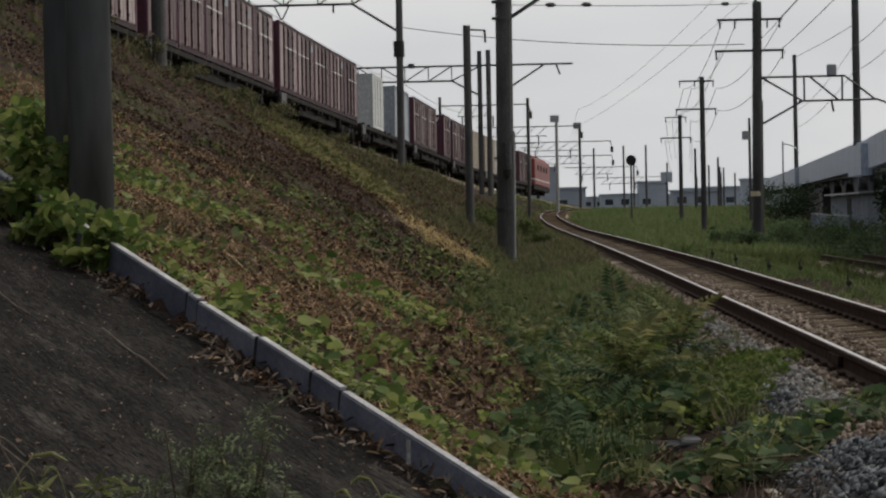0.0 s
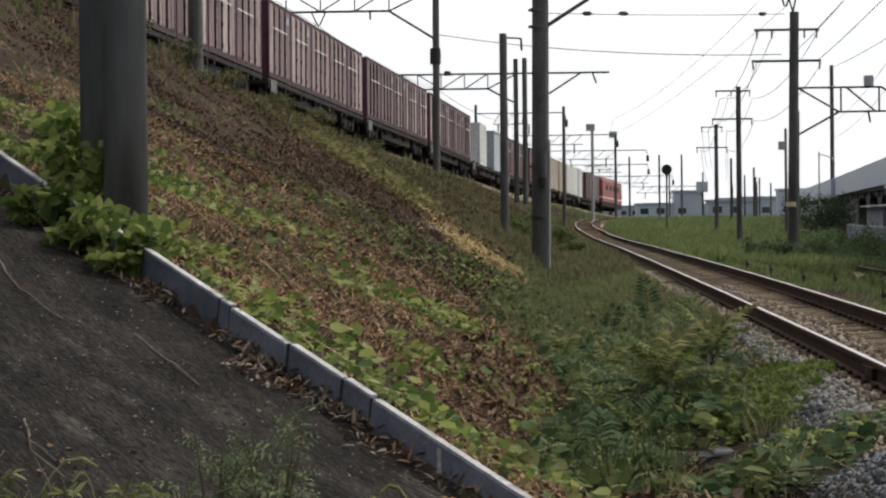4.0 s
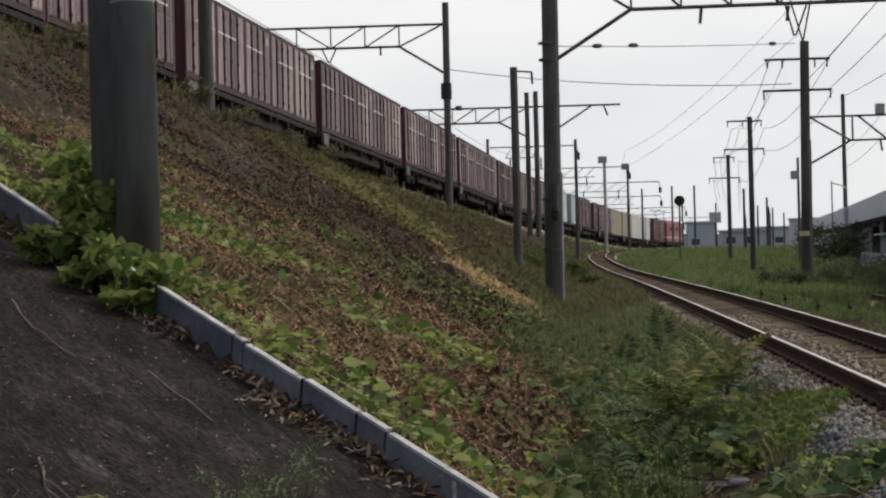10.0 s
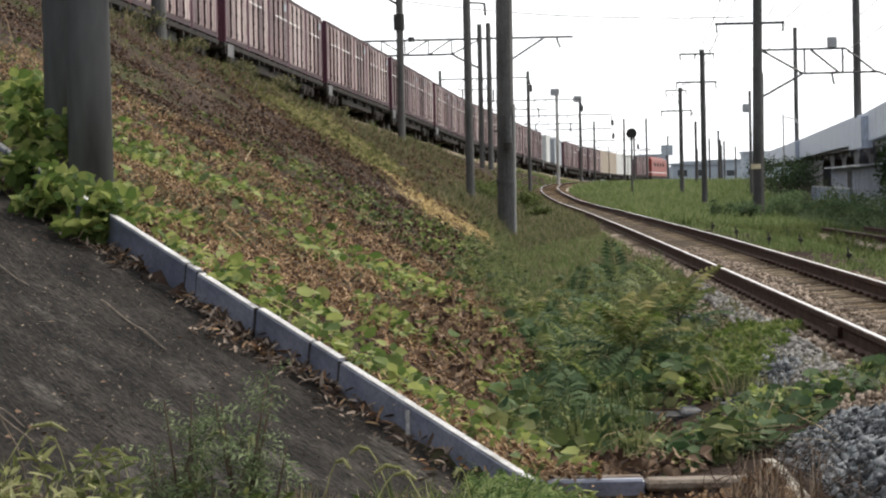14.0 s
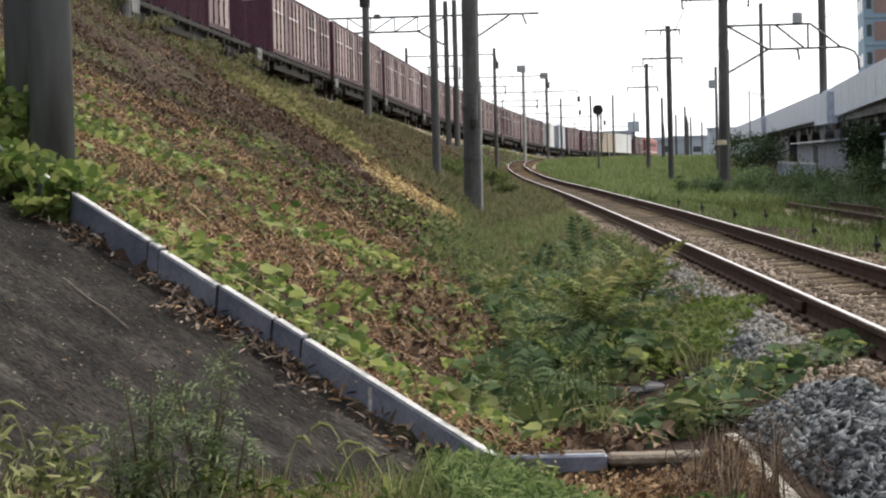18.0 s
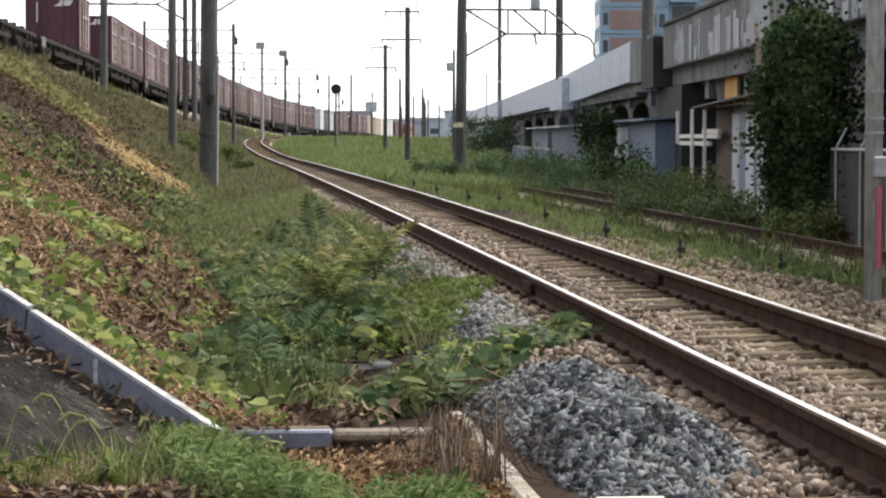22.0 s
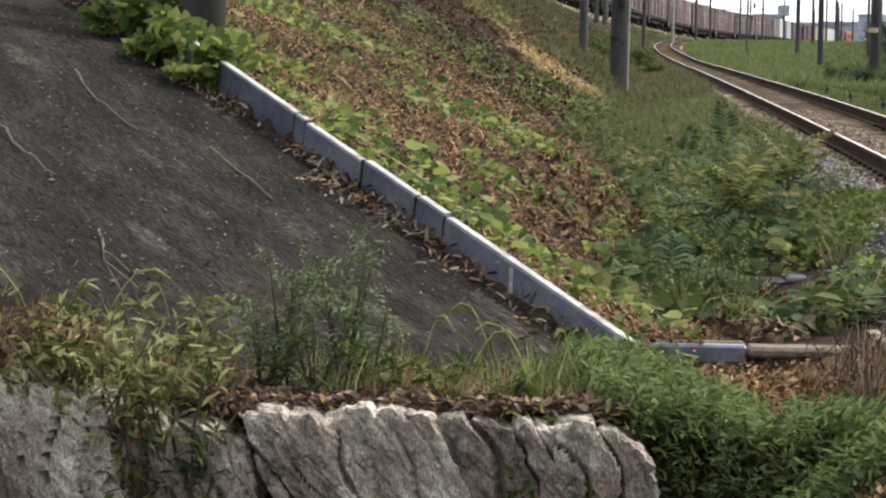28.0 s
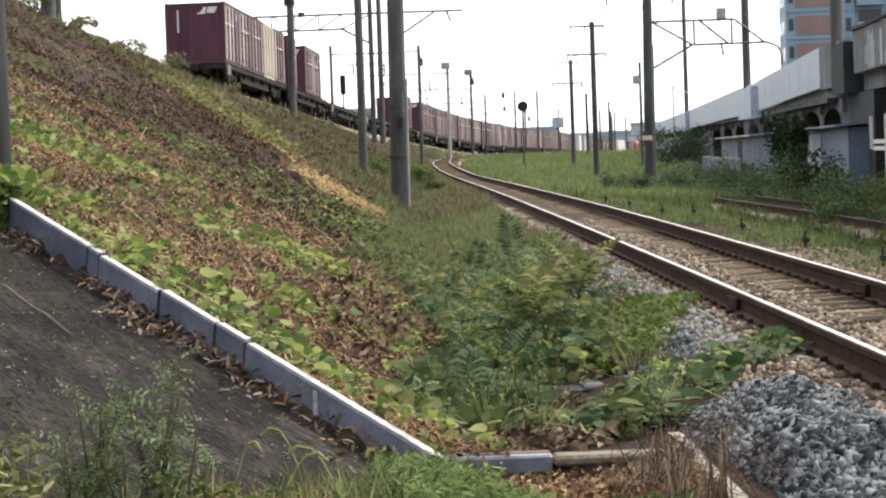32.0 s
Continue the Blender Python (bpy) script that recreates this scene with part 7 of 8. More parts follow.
grow("ditch_grass", "long thin grass arching over the ditch", TUFT_FINE, "weed_dark", 120, (0.1, 0.85, 11.6, 16.5, 1.0), (0.2, 0.5), lambda x, y, r: ~bare(x, y), (-0.02, 0.0), 0.35)
grow("creeper_leaves", "creeper leaves behind the gravel heap", ROUND, "leaf_blue", 2300, (0.6, 2.6, 11.4, 17.4, 1.0), (0.06, 0.13), lambda x, y, r: weed_band(x, y), (0.0, 0.11), 0.5)
grow("creeper_leaves", "green creeper leaves behind the gravel heap", BROAD, "weed_dark", 2500, (0.6, 2.7, 11.4, 17.4, 1.0), (0.06, 0.13), lambda x, y, r: weed_band(x, y), (0.0, 0.12), 0.5)
grow("creeper_leaves", "yellow-green creeper leaves behind the gravel heap", BROAD, "kudzu", 380, (0.6, 2.6, 11.4, 17.4, 1.0), (0.06, 0.12), lambda x, y, r: weed_band(x, y) & (vnoise(x, y, 0.5, 78) > 0.5), (0.08, 0.2), 0.5)
# flat ground beside the near track
grow("meadow_grass", "short olive and brown grass beside the track", TUFT_WIDE, "grass_olive", 20000, (-1.0, 2.6, 28, 175, 1.25), (0.1, 0.26), lambda x, y, r: (x > toe_x(y) - 0.3) & (x < near_x(y) - np.interp(y, [40, 90], [1.15, 0.95])), (-0.02, 0.0), 0.35)
grow("meadow_grass", "short green grass beside the track", TUFT_WIDE, "grass_bright", 15000, (-1.0, 2.6, 28, 120, 1.25), (0.1, 0.26), lambda x, y, r: (x > toe_x(y) - 0.3) & (x < near_x(y) - 1.1) & (vnoise(x, y, 2.4, 69) > 0.36), (-0.02, 0.0), 0.35)
grow("meadow_grass", "grass and weeds between the tracks", TUFT_WIDE, "grass_bright", 8500, (4.6, 7.1, 22, 85, 1.1), (0.08, 0.22), lambda x, y, r: (x > near_x(y) + 1.35) & (r.random(len(x)) < np.clip((x - near_x(y) - 1.3) / 1.6, 0.04, 1) * (0.2 + 0.8 * (vnoise(x, y, 1.8, 51) > 0.45))), (-0.02, 0.0), 0.35)
grow("meadow_grass", "tall bright grass beyond the siding", TUFT_WIDE, "grass_bright", 20000, (4.2, 16, 75, 200, 1.1), (0.22, 0.55), lambda x, y, r: (x > near_x(y) + 1.5) & (x < VIA[0] + VIA[1] * y - 1.0), (-0.03, 0.0), 0.35)
grow("meadow_grass", "far bright grass along the lines", TUFT_WIDE, "grass_bright", 9000, (-2, 34, 150, 300, 1.0), (0.3, 0.6), lambda x, y, r: ((x > near_x(y) + 1.5) & (x < 0.1 * y + 2)) | ((x > toe_x(y) - 2) & (x < near_x(y) - 1.2)), (-0.03, 0.0), 0.35)
grow("siding_weeds", "weeds over the siding and its edge", TUFT_WIDE, "weed_green", 6500, (6.4, 10.6, 20, 78, 1.1), (0.1, 0.34), lambda x, y, r: (np.abs(x - siding_x(y)) > 0.68) | (y > 60) | (r.random(len(x)) < 0.35), (-0.02, 0.0), 0.35)
grow("tall_weeds", "tall leafy weeds along the viaduct", STALK2, "bush_green", 2600, (8.0, 16.0, 24, 120, 1.0), (0.35, 0.8), lambda x, y, r: (x < VIA[0] + VIA[1] * y - 0.9) & (x > siding_x(y) + 0.8), (-0.05, 0.0), 0.2)

# weeds on top of the wall and round the drain
def wall_top(x, y, r):
    return (y > 8.38) & (y < 9.3 + 0.5 * (x > -0.5)) & (x < 0.7)


grow("wall_grass", "rough grass on top of the stone wall", TUFT_FINE, "weed_pale", 300, (-3.0, 0.9, 8.35, 10.2, 1.2), (0.08, 0.26), wall_top, (-0.02, 0.0), 0.4)
grow("wall_grass", "tall green grass at the end of the stone wall", TUFT_LONG, "weed_green", 46, (-0.66, -0.05, 8.4, 9.3, 1.0), (0.15, 0.34), None, (-0.02, 0.0), 0.35)
grow("wall_grass", "dry grass on top of the stone wall", TUFT_FINE, "straw", 500, (-3.0, 0.6, 8.3, 9.2, 1.0), (0.06, 0.18), wall_top, (-0.02, 0.0), 0.6)
grow("wall_grass", "upright dry stems on top of the stone wall", TUFT_REED, "straw", 34, (-0.95, -0.4, 8.4, 8.8, 1.0), (0.12, 0.26), None, (-0.02, 0.0), 0.35)
grow("wall_litter", "brown dry litter on top of the stone wall", CURL, "litter_tan", 2600, (-1.5, 0.1, 8.15, 8.55, 1.0), (0.014, 0.04), None, (0.02, 0.06), 0.5)
grow("wall_litter", "pale dry leaf scraps on top of the stone wall", CURL, "litter_grey", 3200, (-1.5, 0.1, 8.15, 8.55, 1.0), (0.016, 0.05), None, (0.02, 0.065), 0.5)
grow("wall_litter", "dry litter behind the stone wall", STRAW, "straw", 5200, (-3.0, 1.0, 8.24, 9.8, 1.2), (0.05, 0.16), lambda x, y, r: kerb_side(x, y) > 0.0, (0.0, 0.06), 0.4)
grow("low_weeds", "mat of small green weeds beside the wall and drain", STALK, "herb_green", 2300, (-0.3, 1.0, 7.6, 10.15, 1.0), (0.06, 0.2), lambda x, y, r: (x > -0.04 - 0.08 * (y - 8.4)) & ((y < 9.25) | (x < 0.22)) & (x < 0.55 + 0.3 * (y < 8.7)), (-0.03, 0.0), 0.4)
grow("low_leaves", "small green leaves beside the wall and drain", SLIM, "herb_green", 17000, (-0.35, 1.0, 7.6, 10.15, 1.0), (0.03, 0.07), lambda x, y, r: (x > -0.08 - 0.08 * (y - 8.4)) & ((y < 9.3) | (x < 0.25)) & (x < 0.55 + 0.3 * (y < 8.7)), (0.0, 0.16), 0.6)
grow("low_leaves", "small green leaves at the end of the stone wall", SLIM, "herb_green", 7000, (0.05, 0.95, 7.5, 8.7, 1.0), (0.03, 0.07), None, (0.0, 0.12), 0.6)
grow("dry_litter", "straw-brown litter round the drain", CURL, "litter_tan", 9000, (0.25, 1.12, 7.4, 10.62, 1.0), (0.014, 0.04), None, (0.0, 0.06), 0.8)
grow("dry_reeds", "clump of upright dry brown reeds beside the drain", TUFT_REED, "reed_brown", 17, (0.84, 1.12, 8.7, 9.7, 1.0), (0.2, 0.36), None, (-0.02, 0.0), 0.12)
grow("dry_reeds", "tangle of broken brown stalks beside the drain", STEM, "vine_dark", 420, (0.75, 1.35, 8.8, 10.5, 1.0), (0.15, 0.4), None, (0.02, 0.16), 0.6)
for label, mat, n, wide, size in (("curled dry leaves gathered along the kerb", "litter_grey", 1500, 0.24, (0.03, 0.07)), ("straw-coloured leaves along the kerb", "litter_tan", 420, 0.18, (0.03, 0.07))):
    SEED[0] += 1
    r = np.random.default_rng(SEED[0])
    s = r.uniform(0.2, 7.5, n)
    out = 0.05 + wide * r.random(n) ** 1.6 * (0.25 + 1.3 * vnoise(s, 0 * s, 0.45, 61))
    x, y = KERB0.x + d2.x * s + side.x * out, KERB0.y + d2.y * s + side.y * out
    z = pave_z(x, y) + 0.02 + 0.05 * r.random(n) * np.exp(-out / 0.08)
    keep = r.random(n) < np.clip(2.6 * vnoise(s, 0 * s, 0.55, 62) - 0.55, 0.12, 1) * np.clip(s / 2.2, 0.25, 1)
    x, y, z, n = x[keep], y[keep], z[keep], int(keep.sum())
    me = scatter("kerb_litter", CURL, np.stack([x, y, z], -1), r.uniform(*size, n)[:, None] * np.array([[0.55, 1.3, 0.6]]), mat, tilt=0.5, seed=SEED[0])
    tagged(new("kerb_litter", me), label, "leaves", kind="stuff")

SPECK = ([(-0.5, -0.5, 0), (0.5, -0.4, 0.1), (0.4, 0.5, 0), (-0.4, 0.4, 0.15)], [(0, 1, 2, 3)])
SEED[0] += 1
r = np.random.default_rng(SEED[0])
n = 9500
x, y = r.uniform(-5.2, 0.1, n), 8.9 + 8 * r.random(n) ** 1.2
keep = (kerb_side(x, y) > 0.05) & (x / y > -0.315)
x, y = x[keep], y[keep]
me = scatter("paving_grit", SPECK, np.stack([x, y, pave_z(x, y) + 0.012], -1), (r.uniform(0.003, 0.01, len(x)))[:, None] * np.array([[1.6, 1, 1]]), "ballast_mixed", tilt=0.3, seed=SEED[0])
tagged(new("paving_grit", me), "pale grit and chips scattered on the dark paving", "grit", kind="stuff")
me = scatter("paving_litter", LEAF, np.stack([x, y, pave_z(x, y) + 0.015], -1)[:150], r.uniform(0.015, 0.035, 150)[:, None] * np.ones((1, 3)), "dead_leaf", tilt=0.3, seed=SEED[0])
tagged(new("paving_litter", me), "a few dry leaves on the dark paving", "litter", kind="stuff")


def clump(name, label, category, cx, cy, base, rx, ry, h, n, leaf, mat, seed, template=BROAD, low=0.35, stem="twig", lobes_n=7):
    """A leafy plant with a few stems and many leaves in an uneven outline."""
    r = np.random.default_rng(seed)
    ob = thing(name, label, category, pose(cx, cy, base))
    lobes = []
    for k in range(lobes_n):
        a = r.uniform(0, 6.28)
        d = math.sqrt(r.random()) * 0.7
        lobes.append((rx * d * math.cos(a), ry * d * math.sin(a), h * r.uniform(low, 0.85), r.uniform(0.3, 0.55)))
        if k < 5:
            st = bar(bmesh.new(), (0.15 * rx * math.cos(a), 0.15 * ry * math.sin(a), -0.1), lobes[-1][:3], 0.006 + 0.008 * h, 0.004, n=5)
            part("stem", st, stem, ob)
    pick = r.integers(0, len(lobes), n)
    L = np.array(lobes)[pick]
    v = r.normal(0, 1, (n, 3))
    v /= np.linalg.norm(v, axis=1)[:, None]
    v *= (r.random(n) ** 0.4)[:, None]
    p = L[:, :3] + v * np.stack([L[:, 3] * rx, L[:, 3] * ry, L[:, 3] * h * 0.75], -1)
    p[:, 2] = np.clip(p[:, 2], -0.05, None)
    sz = r.uniform(leaf * 0.6, leaf * 1.3, n)[:, None] * np.ones((1, 3))
    tagged(share("foliage", scatter("foliage", template, p, sz, mat, tilt=0.8, seed=seed), ob), kind="stuff")
    return ob


# creeper over the kerb round the foot of pole A
for k, (s, out, up, wide, h, n) in enumerate(((6.0, 0.06, -0.2, 0.34, 0.24, 80), (5.4, 0.07, -0.2, 0.32, 0.26, 110), (4.9, 0.05, -0.18, 0.3, 0.2, 75), (6.2, -0.14, 0.0, 0.26, 0.3, 50), (6.7, -0.3, 0.0, 0.42, 0.3, 60), (7.5, -0.5, 0.0, 0.5, 0.25, 45))):
    x, y = KERB0.x + d2.x * s + side.x * out, KERB0.y + d2.y * s + side.y * out
    xk, yk = KERB0.x + d2.x * s, KERB0.y + d2.y * s
    clump("creeper_bush", "bright green creeper hanging over the kerb" if out > 0 else "bright green creeper climbing round the foot of a pole", "creeper", x, y, float(bank(xk, yk)) + 0.14 + up, wide, wide * 0.7, h, int(n * 1.25), 0.17, "kudzu", 71 + k, low=0.1, stem="vine_stem", lobes_n=10)

# bushes along the viaduct
brng = random.Random(77)
for k in range(24):
    u = 34 + 3.3 * k + brng.uniform(-1, 1)
    p = via(u, 1.4 + brng.uniform(-0.3, 0.9))
    s = 0.75 + 0.007 * u
    clump("bush", "dark green bush in front of the viaduct", "bush", p.x, p.y, float(ground_z(p.x, p.y)), 0.9 * s, 1.3 * s, brng.uniform(0.5, 1.15) * s, 1000, 0.085, "bush_green" if k % 3 else "weed_green", 200 + k)
for u, out, rx, h, n in ((73.5, 1.3, 0.75, 2.7, 1500), (126, 2.2, 1.8, 3.0, 1100), (136, 2.4, 2.0, 2.6, 1000), (150, 2.6, 2.0, 2.3, 800), (62.0, 1.5, 1.0, 1.7, 900)):
    p = via(u, out)
    clump("shrub", "tall dark shrub against the viaduct", "shrub", p.x, p.y, float(ground_z(p.x, p.y)), rx, rx, h, int(n * 1.8), 0.11, "ivy_dark", 300 + int(u))
for k, (x, y, rx, h) in enumerate(((8.6, 84, 0.7, 0.8), (9.9, 86, 0.9, 1.1), (10.8, 92, 1.0, 1.3), (8.0, 90, 0.6, 0.7), (11.6, 98, 1.1, 1.4), (9.5, 97, 0.8, 0.8), (12.4, 106, 1.2, 1.4))):
    clump("bush", "rough dark green weeds round the power pole", "bush", x, y, float(ground_z(x, y)), rx, rx, h, 700, 0.1, "bush_green", 380 + k)
for x, y, rx, h in ((-0.6, 86.5, 0.9, 0.9), (0.5, 99, 0.8, 0.7), (1.0, 108, 0.9, 0.8), (-0.9, 95, 0.8, 0.7), (1.2, 90, 0.5, 0.5)):
    clump("bush", "low dark green bush at the foot of the bank", "bush", x, y, float(ground_z(x, y)), rx, rx, h, 600, 0.1, "weed_green", 340 + int(y))
for k, y in enumerate((47.0, 53.0, 58.5, 64.0, 71.0, 77.5, 90.0)):
    x = float(crest(y)[0]) + 0.1
    clump("bush", "scrubby olive bush on the crest of the bank", "bush", x, y, float(ground_z(x, y)) - 0.05, 0.5 + 0.1 * (k % 3), 0.7, 0.45 + 0.12 * (k % 3), 260, 0.09, "grass_olive", 360 + k)
# the ivy-covered tree that rises to the parapet
tree = thing("tree", "ivy-covered tree rising to the viaduct parapet", "tree")
tp = via(38.2, 0.7)
tree.matrix_basis = pose(tp.x, tp.y, -0.9)
tb = bmesh.new()
bar(tb, (0, 0, -0.2), (0.1, 0.1, 2.6), 0.14, 0.09, n=10)
part("trunk", tb, "twig", tree)
for a, b in (((0.1, 0.1, 1.6), (-0.5, 1.8, 3.2)), ((0.1, 0.1, 2.0), (0.0, -1.2, 3.4)), ((0.1, 0.1, 2.6), (-0.3, 0.2, 4.0)), ((0.0, 0.0, 1.0), (-0.5, -1.5, 2.4)), ((0.0, 0.0, 1.2), (-0.5, 2.2, 2.4)), ((-0.5, 1.8, 3.2), (-0.4, 2.6, 4.0))):
    part("limb", bar(bmesh.new(), a, b, 0.07, 0.025, n=7), "twig", tree)
r = np.random.default_rng(55)
lobes = np.array([(-0.3, 2.6, 3.9, 0.6), (-0.2, 1.5, 4.05, 0.6), (-0.2, 0.4, 3.9, 0.7), (-0.2, -0.9, 3.8, 0.65), (-0.3, -1.9, 3.4, 0.7), (-0.3, 2.9, 3.2, 0.6), (-0.4, 1.6, 3.1, 0.75), (-0.3, 0.2, 3.0, 0.85), (-0.3, -1.3, 2.7, 0.8), (-0.4, 2.2, 2.3, 0.6), (-0.4, 1.0, 2.1, 0.7), (-0.4, -0.2, 1.9, 0.8), (-0.4, -1.6, 1.7, 0.7), (-0.4, 2.7, 1.5, 0.55), (-0.4, 1.5, 1.2, 0.6), (-0.5, 0.3, 1.0, 0.7), (-0.5, -1.2, 0.8, 0.7), (-0.5, 2.0, 0.6, 0.6), (-0.4, -2.4, 2.4, 0.5)]) * np.array([1, 0.66, 0.9, 0.88]) + np.array([0, -0.75, 0, 0])
n = 26000
pick = r.integers(0, len(lobes), n)
L = lobes[pick]
v = r.normal(0, 1, (n, 3))
v = v / np.linalg.norm(v, axis=1)[:, None] * (r.random(n) ** 0.4 * (0.75 + 0.75 * r.random(n) ** 4))[:, None]
p = L[:, :3] + v * L[:, 3:4] * np.array([0.55, 1.1, 0.85])
sprays = r.normal(0, 1, (90, 3)) * np.array([0.25, 1.05, 1.05]) + np.array([-0.4, -0.55, 2.3])
own = r.random(n) < 0.32
p[own] = sprays[r.integers(0, 90, own.sum())] + r.normal(0, 0.2, (own.sum(), 3))
p[:, 2] = np.minimum(p[:, 2], 4.3)
share("crown", scatter("crown", LEAF, p, r.uniform(0.05, 0.11, n)[:, None] * np.ones((1, 3)), "ivy_dark", tilt=0.9, seed=56), tree)
# lighter leaves over the upper half of the top lobes
L = lobes[:4][r.integers(0, 4, 1500)]
v = r.normal(0, 1, (1500, 3))
v = v / np.linalg.norm(v, axis=1)[:, None]
v[:, 2] = np.abs(v[:, 2])
share("new_growth", scatter("new_growth", LEAF, L[:, :3] + v * L[:, 3:4] * np.array([0.55, 1.1, 0.9]), r.uniform(0.05, 0.1, 1500)[:, None] * np.ones((1, 3)), "bush_green", tilt=0.8, seed=57), tree, label="lighter green leaves at the top")


# single plants on the wall
def weed(x, y, h, leaves, leaf, mat, label, seed, flower=False, lean=0.1):
    ob = thing("weed", label, "weed", pose(x, y, float(ground_z(x, y)) - 0.02))
    r2 = np.random.default_rng(seed)
    tips = []
    for k in range(3 if h > 0.3 else 2):
        bm = bmesh.new()
        dx, dy = r2.uniform(-lean, lean) * 2, r2.uniform(-lean, lean)
        hh = h * r2.uniform(0.7, 1.0)
        bar(bm, (0, 0, 0), (dx * 0.4, dy * 0.4, hh * 0.55), 0.005, 0.004, n=5)
        bar(bm, (dx * 0.4, dy * 0.4, hh * 0.55), (dx, dy, hh), 0.004, 0.002, n=5)
        tips.append((dx, dy, hh))
        part("stem", bm, "weed_dark", ob)
    leaves = int(leaves * 1.25)
    u = r2.random(leaves) ** 0.8
    T = np.array(tips)[r2.integers(0, len(tips), leaves)]
    p = np.stack([T[:, 0] * u ** 1.3, T[:, 1] * u ** 1.3, T[:, 2] * (0.12 + 0.88 * u)], -1)
    tagged(share("leafage", scatter("leafage", SLIM if leaf < 0.09 else LEAF, p, (leaf * r2.uniform(0.6, 1.5, leaves))[:, None] * np.ones((1, 3)), mat, tilt=0.55, seed=seed), ob), kind="stuff")
    if flower:
        fb = bmesh.new()
        bmesh.ops.create_icosphere(fb, subdivisions=1, radius=0.02, matrix=Matrix.Translation(tips[0]))
        part("flower", fb, "flower", ob, "small orange flower head")
    return ob


for k, (x, y, h, nl, lf, mt, fl) in enumerate(((-2.3, 8.5, 0.42, 30, 0.07, "weed_pale", True), (-2.05, 8.42, 0.4, 45, 0.07, "weed_pale", False), (-1.82, 8.4, 0.34, 45, 0.075, "weed_pale", False), (-1.62, 8.45, 0.5, 40, 0.075, "weed_pale", False),
                                               (-1.42, 8.42, 0.46, 45, 0.075, "weed_yellow", False), (-1.28, 8.5, 0.3, 35, 0.07, "weed_yellow", False), (-0.8, 8.55, 0.25, 60, 0.055, "mat_green", False), (-0.6, 8.5, 0.22, 50, 0.055, "mat_green", False), (-0.35, 8.4, 0.22, 70, 0.06, "mat_green", False), (-2.6, 8.5, 0.3, 40, 0.06, "weed_pale", False))):
    weed(x, y, h, nl, lf, mt, "thin pale leafy weed growing on the stone wall", 400 + k, fl)

for k, (x, y, z, rx, h, n, mt) in enumerate(((-2.05, 8.2, -0.2, 0.22, 0.36, 220, "weed_pale"), (-1.78, 8.14, -0.2, 0.24, 0.42, 330, "weed_pale"), (-1.52, 8.13, -0.26, 0.22, 0.4, 260, "weed_pale"), (-1.75, 8.1, -0.6, 0.22, 0.45, 150, "mat_green"), (-1.5, 8.1, -0.62, 0.18, 0.4, 150, "weed_dark"), (-2.15, 8.28, -0.04, 0.22, 0.22, 130, "straw"), (-1.9, 8.22, 0.0, 0.16, 0.2, 120, "straw"), (-1.62, 8.13, -0.45, 0.2, 0.3, 90, "straw"), (-0.25, 8.12, -0.5, 0.1, 0.36, 170, "mat_green"), (-0.12, 8.1, -0.65, 0.12, 0.3, 150, "mat_green"))):
    clump("weed", "straw-coloured dead vine on top of the stone wall" if mt in ("straw", "litter_tan") else "tangled weed hanging down the face of the stone wall", "weed", x, y, z, rx, 0.1, h, n, 0.07, mt, 600 + k, SLIM, low=0.05, stem="vine_dark", lobes_n=9)

for k, (x, y, z, dx, dz) in enumerate(((-1.85, 8.13, -0.3, 0.25, 0.42), (-1.6, 8.12, -0.45, -0.2, 0.5), (-1.55, 8.12, -0.5, 0.28, 0.4), (-1.75, 8.11, -0.62, 0.1, 0.5), (-1.45, 8.12, -0.4, 0.16, 0.42), (-1.95, 8.14, -0.1, -0.22, 0.3), (-1.68, 8.1, -0.6, -0.14, 0.44))):
    bm = bmesh.new()
    bar(bm, (0, 0, 0), (0.55 * dx, -0.02, 0.5 * dz), 0.005, 0.004, n=5)
    bar(bm, (0.55 * dx, -0.02, 0.5 * dz), (dx, 0.01, dz), 0.004, 0.0025, n=5)
    part("stem", bm, "vine_dark", thing("vine_stem", "dark woody vine stem rising against the stone wall", "vine", pose(x, y, z), "vine stems on the wall"))

CUT_LEAF = frond_template(4)


def cut_leaf_weed(x, y, h, stems, seed):
    """A slender upright weed with small deeply cut leaves."""
    r = np.random.default_rng(seed)
    ob = thing("weed", "tall slender weed with grey-green cut leaves on the wall", "weed", pose(x, y, float(ground_z(x, y)) - 0.02))
    at = []
    for k in range(stems):
        dx, dy, hh = r.uniform(-0.12, 0.12), r.uniform(-0.08, 0.08), h * r.uniform(0.7, 1.0)
        bm = bmesh.new()
        bar(bm, (0, 0, 0), (dx * 0.5, dy * 0.5, hh * 0.55), 0.0055, 0.005, n=5)
        bar(bm, (dx * 0.5, dy * 0.5, hh * 0.55), (dx, dy, hh), 0.005, 0.0025, n=5)
        part("stem", bm, "vine_dark", ob)
        u = r.uniform(0.1, 1.0, int(36 * hh / 0.6))
        at.append(np.stack([dx * u, dy * u, hh * u], -1))
    at = np.concatenate(at)
    tagged(share("leafage", scatter("leafage", CUT_LEAF, at, (r.uniform(0.07, 0.14, len(at)))[:, None] * np.ones((1, 3)), "mugwort", tilt=0.5, seed=seed), ob), kind="stuff")
    return ob


for k, (x, y, h, n) in enumerate(((-1.2, 8.6, 0.58, 3), (-0.99, 8.55, 0.7, 4), (-0.9, 8.65, 0.5, 3), (-1.08, 8.5, 0.36, 4), (-1.28, 8.55, 0.4, 3))):
    cut_leaf_weed(x, y, h, n, 700 + k)

BRISTLE = ([(-0.06, 0, 0), (0.06, 0, 0), (0.0, 0, 1)], [(0, 1, 2)])


